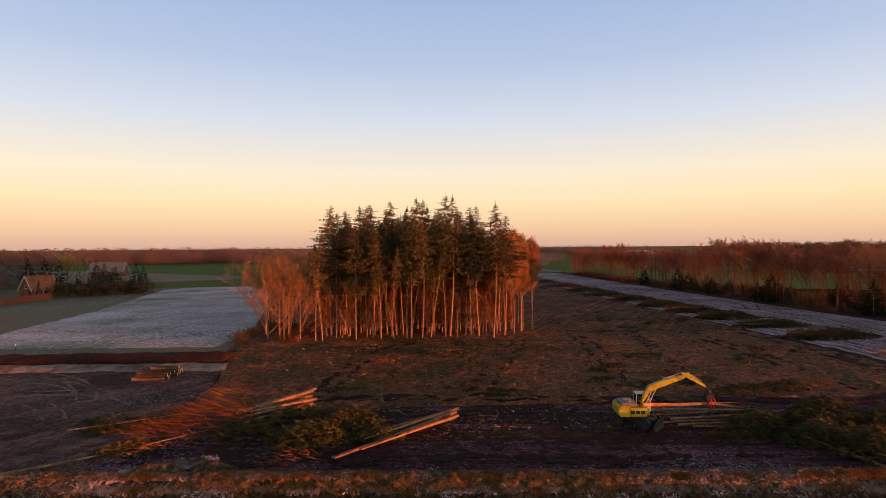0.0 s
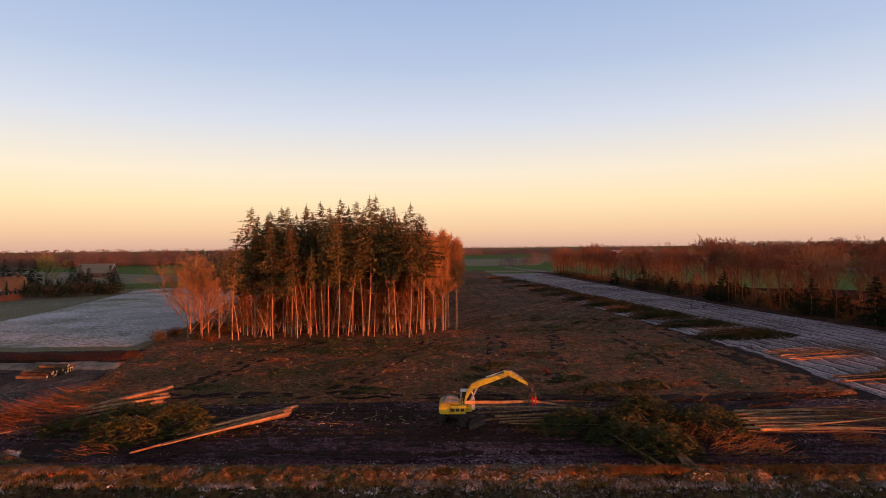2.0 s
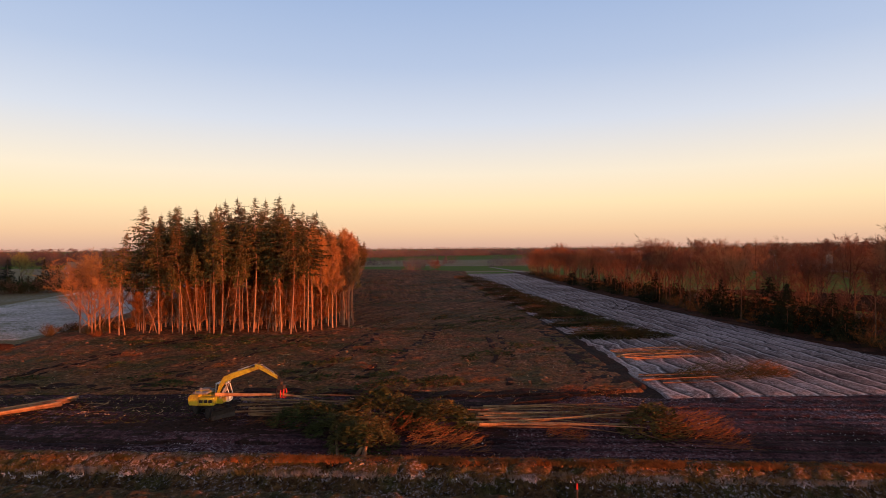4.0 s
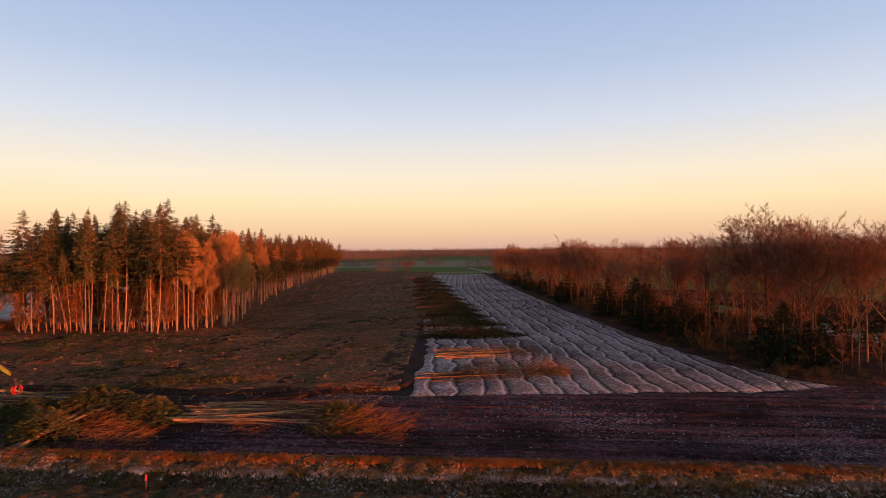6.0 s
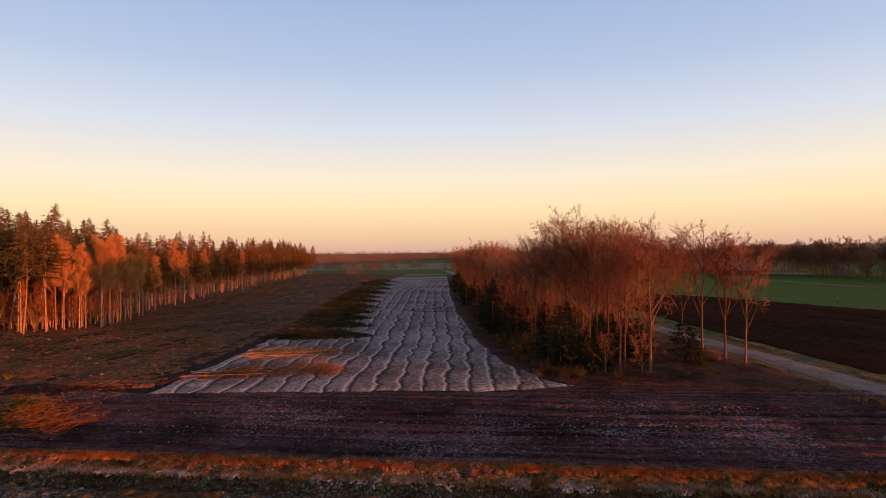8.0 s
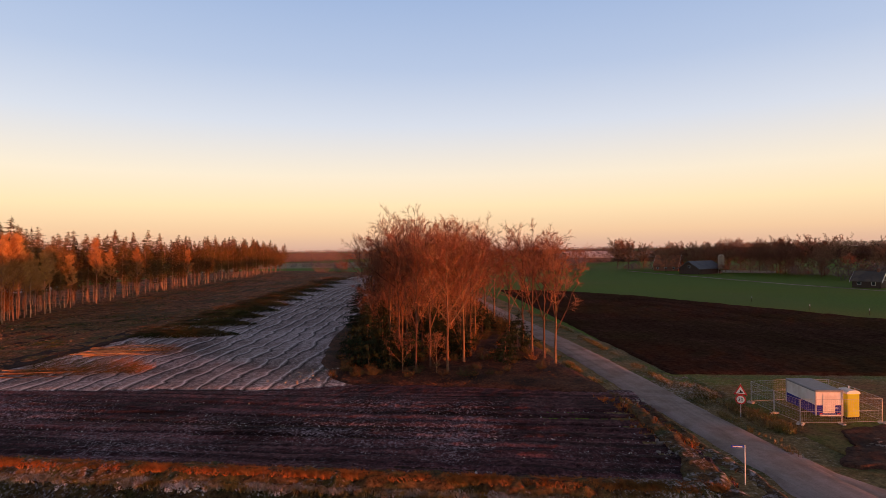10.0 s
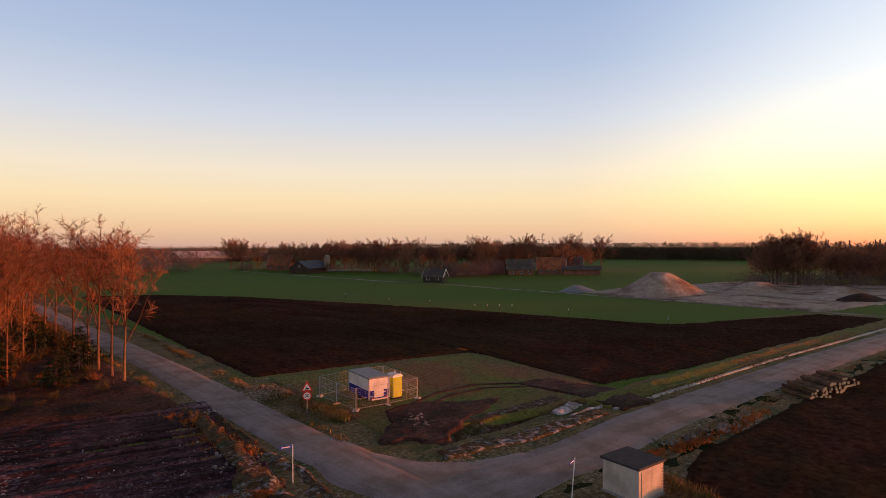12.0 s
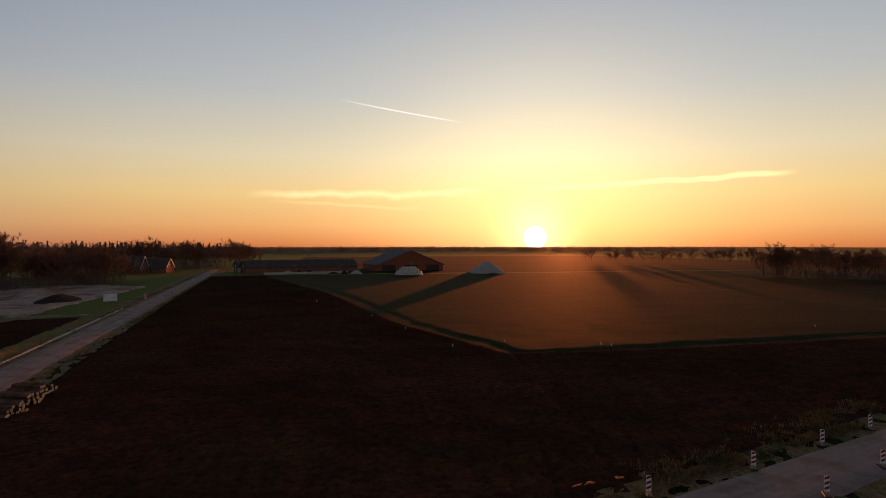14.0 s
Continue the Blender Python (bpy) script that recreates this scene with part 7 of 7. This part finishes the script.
spots = [(160.5, -21.5), (162.8, -30.5), (165.7, -38.7), (168.1, -45.6), (158.4, -31.8), (161.4, -39.2)]
first = beacon(pose(*spots[0], 0.14, 0, 0, 155))
for i, (x, y) in enumerate(spots[1:]):
    copy_thing(first, pose(x, y, 0.14, 0, 0, 150 + 9 * (i % 3)))
for i in range(8):
    copy_thing(first, pose(305 + i * 6.5, 42.5 + i * 1.0, 0.12, 0, 0, 178 + 5 * (i % 2)))


def board(x, y, yaw):
    ob = thing("site_board", pose(x, y, 0.1, 0, 0, yaw), "large blank white site board on posts", "board")
    part("panel", Mesh().box((-1.5, -0.04, 0.7), (1.5, 0.04, 2.6), c=0.01), M["white_paint"], ob)
    for px in (-1.2, 0, 1.2):
        part("post", Mesh().box((px - 0.06, 0.045, -0.1), (px + 0.06, 0.16, 2.5)), M["dark_wood"], ob)
    return ob


board(287.6, 51.8, -72)


def marker(x, y, h, material, label):
    ob = thing("marker_post", pose(x, y, 0.02), label, "post", "stakes on the fields")
    part("stake", Mesh().box((-0.04, -0.04, -0.1), (0.04, 0.04, h), c=0.01), M["dark_wood"], ob)
    part("tip", Mesh().box((-0.05, -0.05, h), (0.05, 0.05, h + 0.35), c=0.01), material, ob)
    return ob


for i, (x, y) in enumerate(((201.4, 104.7), (207.5, 98.8), (203.5, 102.7), (205.5, 100.8), (186.8, 147.8), (190.4, 127.2), (212.5, 86), (217.5, 65.1), (197.4, 118.5), (244, -11), (225, -15.3), (207.2, -19.6), (209.2, -27.7), (204.4, -40.4), (203.5, -41.5), (214, -85), (276, 0.5))):
    marker(x, y, 0.9, M["white_paint"], "white-tipped stake in the field")
marker(48.6, 29.9, 0.9, M["red_paint"], "red-tipped stake on the verge")
marker(-60, 93, 0.7, M["white_paint"], "white-tipped stake at the meadow's edge")


# ---- houses and farms ----
def house(x, y, yaw, w, d, eave, ridge, wall, roof, label, windows=3, door=True, chimney=True, trim=True, name="farmhouse", over=0.5):
    """Gabled: ridge along its length w (local x), gables at both ends."""
    ob = thing(name, pose(x, y, 0, 0, 0, yaw), label, "house")
    me = Mesh().prism([(-d / 2, -0.2), (d / 2, -0.2), (d / 2, eave), (0, ridge), (-d / 2, eave)], -w / 2, w / 2)
    me.v = [(b, a, c) for a, b, c in me.v]
    me.f = [f[::-1] for f in me.f]
    part("wall", me, wall, ob)
    slope = (ridge - eave) / (d / 2)
    for s in (-1, 1):
        e = d / 2 + over
        ye, ze = s * e, eave - slope * over
        up = 0.22
        v = [(px, py, pz + dz) for dz in (0.03, up) for px in (-w / 2 - over, w / 2 + over) for py, pz in ((0, ridge), (ye, ze))]
        f = [(0, 1, 3, 2), (4, 6, 7, 5), (0, 4, 5, 1), (2, 3, 7, 6), (0, 2, 6, 4), (1, 5, 7, 3)]
        part("roof", Mesh().add(v, f if s > 0 else [q[::-1] for q in f]), roof, ob)
    if trim:
        for sx in (-1, 1):
            for s in (-1, 1):
                px = sx * (w / 2 + over + 0.03)
                v = [(px + dx, py, pz + dz) for dx in (-0.03, 0.03) for py, pz in ((0, ridge + 0.26), (s * (d / 2 + over), eave - slope * over + 0.26)) for dz in (-0.45, 0)]
                part("bargeboard", Mesh().add(v, [(0, 1, 3, 2), (4, 6, 7, 5), (0, 4, 5, 1), (2, 3, 7, 6), (0, 2, 6, 4), (1, 5, 7, 3)]), M["white_paint"], ob, "white gable trim")
    for s in (-1, 1):
        for i in range(windows):
            px = w * ((i + 0.5) / windows - 0.5)
            win = part("window", Mesh().box((px - 0.6, s * d / 2 - 0.06, 0.9), (px + 0.6, s * d / 2 + 0.06, 2.1)), M["white_paint"], ob, "white-framed window")
            part("pane", Mesh().box((px - 0.5, s * d / 2 - 0.075, 1.0), (px + 0.5, s * d / 2 + 0.075, 2.0)), M["glass"], win)
    for sx in (-1, 1):
        px = sx * w / 2
        win = part("window", Mesh().box((px - 0.06, -0.7, eave + 0.1), (px + 0.06, 0.7, eave + 1.3)), M["white_paint"], ob, "white-framed gable window")
        part("pane", Mesh().box((px - 0.075, -0.6, eave + 0.2), (px + 0.075, 0.6, eave + 1.2)), M["glass"], win)
        if door:
            part("door", Mesh().box((px - 0.07, -d * 0.3 - 0.6, 0), (px + 0.07, -d * 0.3 + 0.6, 2.2)), M["dark_wood"], ob)
    if chimney:
        part("chimney", Mesh().box((w * 0.25, -0.4, ridge - 0.8), (w * 0.25 + 0.7, 0.4, ridge + 1.1), c=0.03), M["brick"], ob)
    return ob


def barn(x, y, yaw, w, d, eave, ridge, wall, roof, label, doors=3, name="barn"):
    ob = house(x, y, yaw, w, d, eave, ridge, wall, roof, label, 0, False, False, False, name, 0.8)
    tagged(ob, category="barn")
    for i in range(doors):
        py = d * ((i + 0.5) / doors - 0.5)
        for sx in (-1, 1):
            part("gate", Mesh().box((sx * (w / 2 + 0.02) - 0.05, py - d * 0.3 / doors, 0), (sx * (w / 2 + 0.02) + 0.05, py + d * 0.3 / doors, min(eave, 3.6))), M["dark_wood"], ob)
    return ob


house(-120, 197, 62, 8, 6.5, 2.8, 6.8, M["brick"], M["tiles"], "brick house with white gable trim and orange tiles")
house(-139, 192, 60, 9, 7, 2.8, 6.0, M["brick"], M["tiles"], "low brick cottage with orange tiles")
house(-167, 336, 8, 17, 11, 2.8, 7.6, M["brick"], M["thatch"], "long farmhouse with tan roof and white gables", 5)
house(222, 345, -35, 14, 10, 3.0, 9.0, M["brick"], M["tiles"], "farmhouse with orange roof and white gable trim")
barn(226, 303, 40, 20, 11, 3.0, 6.4, M["dark_wood"], M["slate_sheet"], "low dark shed with slate-blue sheet roof")
house(244, 196, -50, 8, 6.5, 2.4, 5.2, M["dark_wood"], M["dark_tiles"], "small dark cottage with white trim", 2)
house(308, 222, -30, 13, 9, 3.0, 7.5, M["brick"], M["dark_tiles"], "brick cottage with white gable trim")
house(325, 218, -38, 14, 11, 3.0, 8.4, M["brick"], M["tiles"], "large farmhouse with orange roof and white gable", 4)
house(350, 230, -38, 12, 10, 3.0, 8.4, M["brick"], M["dark_tiles"], "dark-roofed barn house with white gable trim")
barn(334, 206, -38, 18, 8, 2.8, 4.2, M["brick"], M["dark_tiles"], "long low brick stable beside the farmhouse", 2)
house(468, 90, 80, 12, 9, 3.2, 7.6, M["brick"], M["dark_tiles"], "brick house with grey roof by the lane", 3)
house(461, 100, 80, 10, 9, 3.0, 9.0, M["brick"], M["dark_tiles"], "dark house with white gable trim", 2)
house(425, 122, 60, 9, 8, 3.0, 9.5, M["brick"], M["dark_tiles"], "house with white gable trim behind the trees", 2)
barn(484, -46, 8, 44, 40, 3.6, 12.0, M["red_wood"], M["slate_sheet"], "wide red-brown cattle barn with slate-blue roof sheets", 3)
barn(462, 14, -72, 62, 15, 3.2, 6.6, M["brick"], M["dark_tiles"], "long low brick livestock shed", 2)
barn(470, 38, -72, 24, 14, 3.0, 5.6, M["concrete"], M["dark_tiles"], "low pale shed by the lane", 2)
barn(205, 560, 20, 46, 26, 4.5, 10.0, M["dark_wood"], M["sheet"], "far barn with pale sheet roof", 3)
barn(255, 575, 20, 36, 22, 4.0, 9.0, M["dark_wood"], M["dark_tiles"], "far dark boarded barn", 3)


def silo(x, y):
    ob = thing("silo", pose(x, y, 0), "tall narrow yellowish feed silo", "silo")
    part("tank", Mesh().lathe([(0.6, 1.6), (1.5, 2.8), (1.5, 8.8), (1.2, 9.3), (0.3, 9.8)], 18), M["thatch"], ob, smooth=True)
    for k in range(4):
        a = k * math.pi / 2
        part("leg", Mesh().tube([(1.3 * math.cos(a), 1.3 * math.sin(a), -0.1), (1.3 * math.cos(a), 1.3 * math.sin(a), 3.0)], [0.07, 0.07], 6), M["zinc"], ob)
    return ob


silo(236, 302)


def bales(x, y, yaw):
    ob = thing("bale_stack", pose(x, y, 0.03, 0, 0, yaw), "stepped stack of pale wrapped bales", "bales")
    one = Mesh().lathe([(0.5, -0.6), (0.62, -0.5), (0.64, 0), (0.62, 0.5), (0.5, 0.6)], 14)
    one.v = [(z, x_, y_) for x_, y_, z in one.v]
    data = one.data("bale", M["straw"], True)
    for k, n in enumerate((10, 9, 7, 5)):
        for i in range(n):
            b = new("bale", data)
            b.parent, b.location = ob, (0, (i - n / 2) * 1.3, 0.62 + k * 1.05)
    return ob


bales(410, -42, 160)
bales(411.5, -41, 160)


def plank_fence(a, b, h, material, label, posts=20, name="fence"):
    a, b = Vector((*a, 0)), Vector((*b, 0))
    ob = thing(name, Matrix.Translation(a), label, "fence")
    d = b - a
    n = d.normalized()
    side = Vector((-n.y, n.x, 0)) * 0.03
    k = int(posts)
    for i in range(k):
        p, q = d * (i / k), d * ((i + 0.97) / k)
        me = Mesh().add([p - side, q - side, q + side, p + side] + [v + Vector((0, 0, h)) for v in (p - side, q - side, q + side, p + side)], [(3, 2, 1, 0), (4, 5, 6, 7), (0, 1, 5, 4), (1, 2, 6, 5), (2, 3, 7, 6), (3, 0, 4, 7)])
        part("board", me, material, ob)
    return ob


plank_fence((-112, 158), (-111, 189), 1.9, M["red_wood"], "red-brown board fence lit by the sun", 22, "garden_fence")
plank_fence((232, 318), (262, 300), 1.2, M["concrete"], "low pale concrete wall by the farm", 12, "yard_wall")
plank_fence((430, 30), (441, -12), 1.2, M["concrete"], "low pale silage wall before the shed", 14, "silage_wall")
plank_fence((270, 232), (309, 236), 1.4, M["thatch"], "pale wooden paddock fence", 30, "paddock_fence")

W = forked_tree(300, 15, 0.10, 0.42, 12, M["willow"], M["bark_grey"], "willow", "yellowish weeping willow in the garden", 15, 0.13)
W.matrix_basis = pose(-137, 243, 0)
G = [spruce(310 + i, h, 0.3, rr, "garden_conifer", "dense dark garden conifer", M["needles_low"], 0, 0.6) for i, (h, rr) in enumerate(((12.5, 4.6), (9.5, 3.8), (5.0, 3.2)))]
scatter(G, [(-135, 225, 0), (-139, 224, 1), (-131, 227, 0), (-143, 228, 0), (-121, 234, 0), (-117, 232, 1), (-113, 230, 1), (-108, 222, 1), (-104, 218, 2), (-100, 212, 2), (-97, 208, 2), (-94, 206, 2), (-91, 205, 2), (-102, 226, 1), (-96, 218, 1), (-106, 200, 2), (-112, 205, 2)], 12, "conifers of the garden")
Q = [forked_tree(330 + i, h, 0.05, 0.5, 8, M["twigs_far"], M["bark_grey"], "garden_bush", "round leafless bush beside the house", 16, 0.05) for i, h in enumerate((6.5, 5.0))]
scatter(Q, [(-128, 190, 0), (-133, 196, 0), (-138, 186, 1), (-126, 205, 0), (-117, 205, 1), (-109, 196, 1), (-104, 192, 1), (-98, 196, 1), (-94, 197, 0), (-90, 202, 1), (-142, 200, 0), (-148, 192, 0), (-152, 205, 0), (-114, 199, 1)], 14, "bushes of the garden")
K = [forked_tree(320 + i, h, 0.14, 0.5, 10, M["twigs_far"], M["bark_grey"], "broad_oak", "broad old oak without leaves by the lane", 26, 0.08) for i, h in enumerate((22, 18))]
scatter(K, [(488, 100, 0), (500, 112, 1), (515, 92, 1), (245, 352, 0, 0.8), (282, 275, 1, 0.9), (330, 245, 0, 0.85), (372, 240, 1, 0.85), (232, 332, 1, 0.7), (216, 330, 1, 0.6), (240, 318, 0, 0.6), (256, 322, 1, 0.75), (262, 300, 0, 0.7), (318, 236, 1, 0.8), (305, 246, 0, 0.9), (345, 226, 1, 0.6), (292, 226, 1, 0.5), (270, 214, 1, 0.45), (478, 112, 0, 0.8), (530, 84, 1, 0.9), (450, 126, 1, 0.8), (410, 134, 0, 0.7)], 13, "broad oaks near the farms")

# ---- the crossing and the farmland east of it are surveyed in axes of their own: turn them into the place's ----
EAST = Matrix.Translation((124.7, -3.6, 0)) @ Matrix.Rotation(radians(-2.95), 4, "Z") @ Matrix.Translation((-128.13, 3.79, 0))
for ob in [o for o in scene.collection.objects if o.parent is None and o.type in ("MESH", "EMPTY") and o.name != "ground"]:
    middle = sum((Vector(c) for c in ob.bound_box), Vector()) / 8 if ob.type == "MESH" else Vector()
    if (ob.matrix_basis @ middle).x > 134:
        ob.matrix_basis = EAST @ ob.matrix_basis
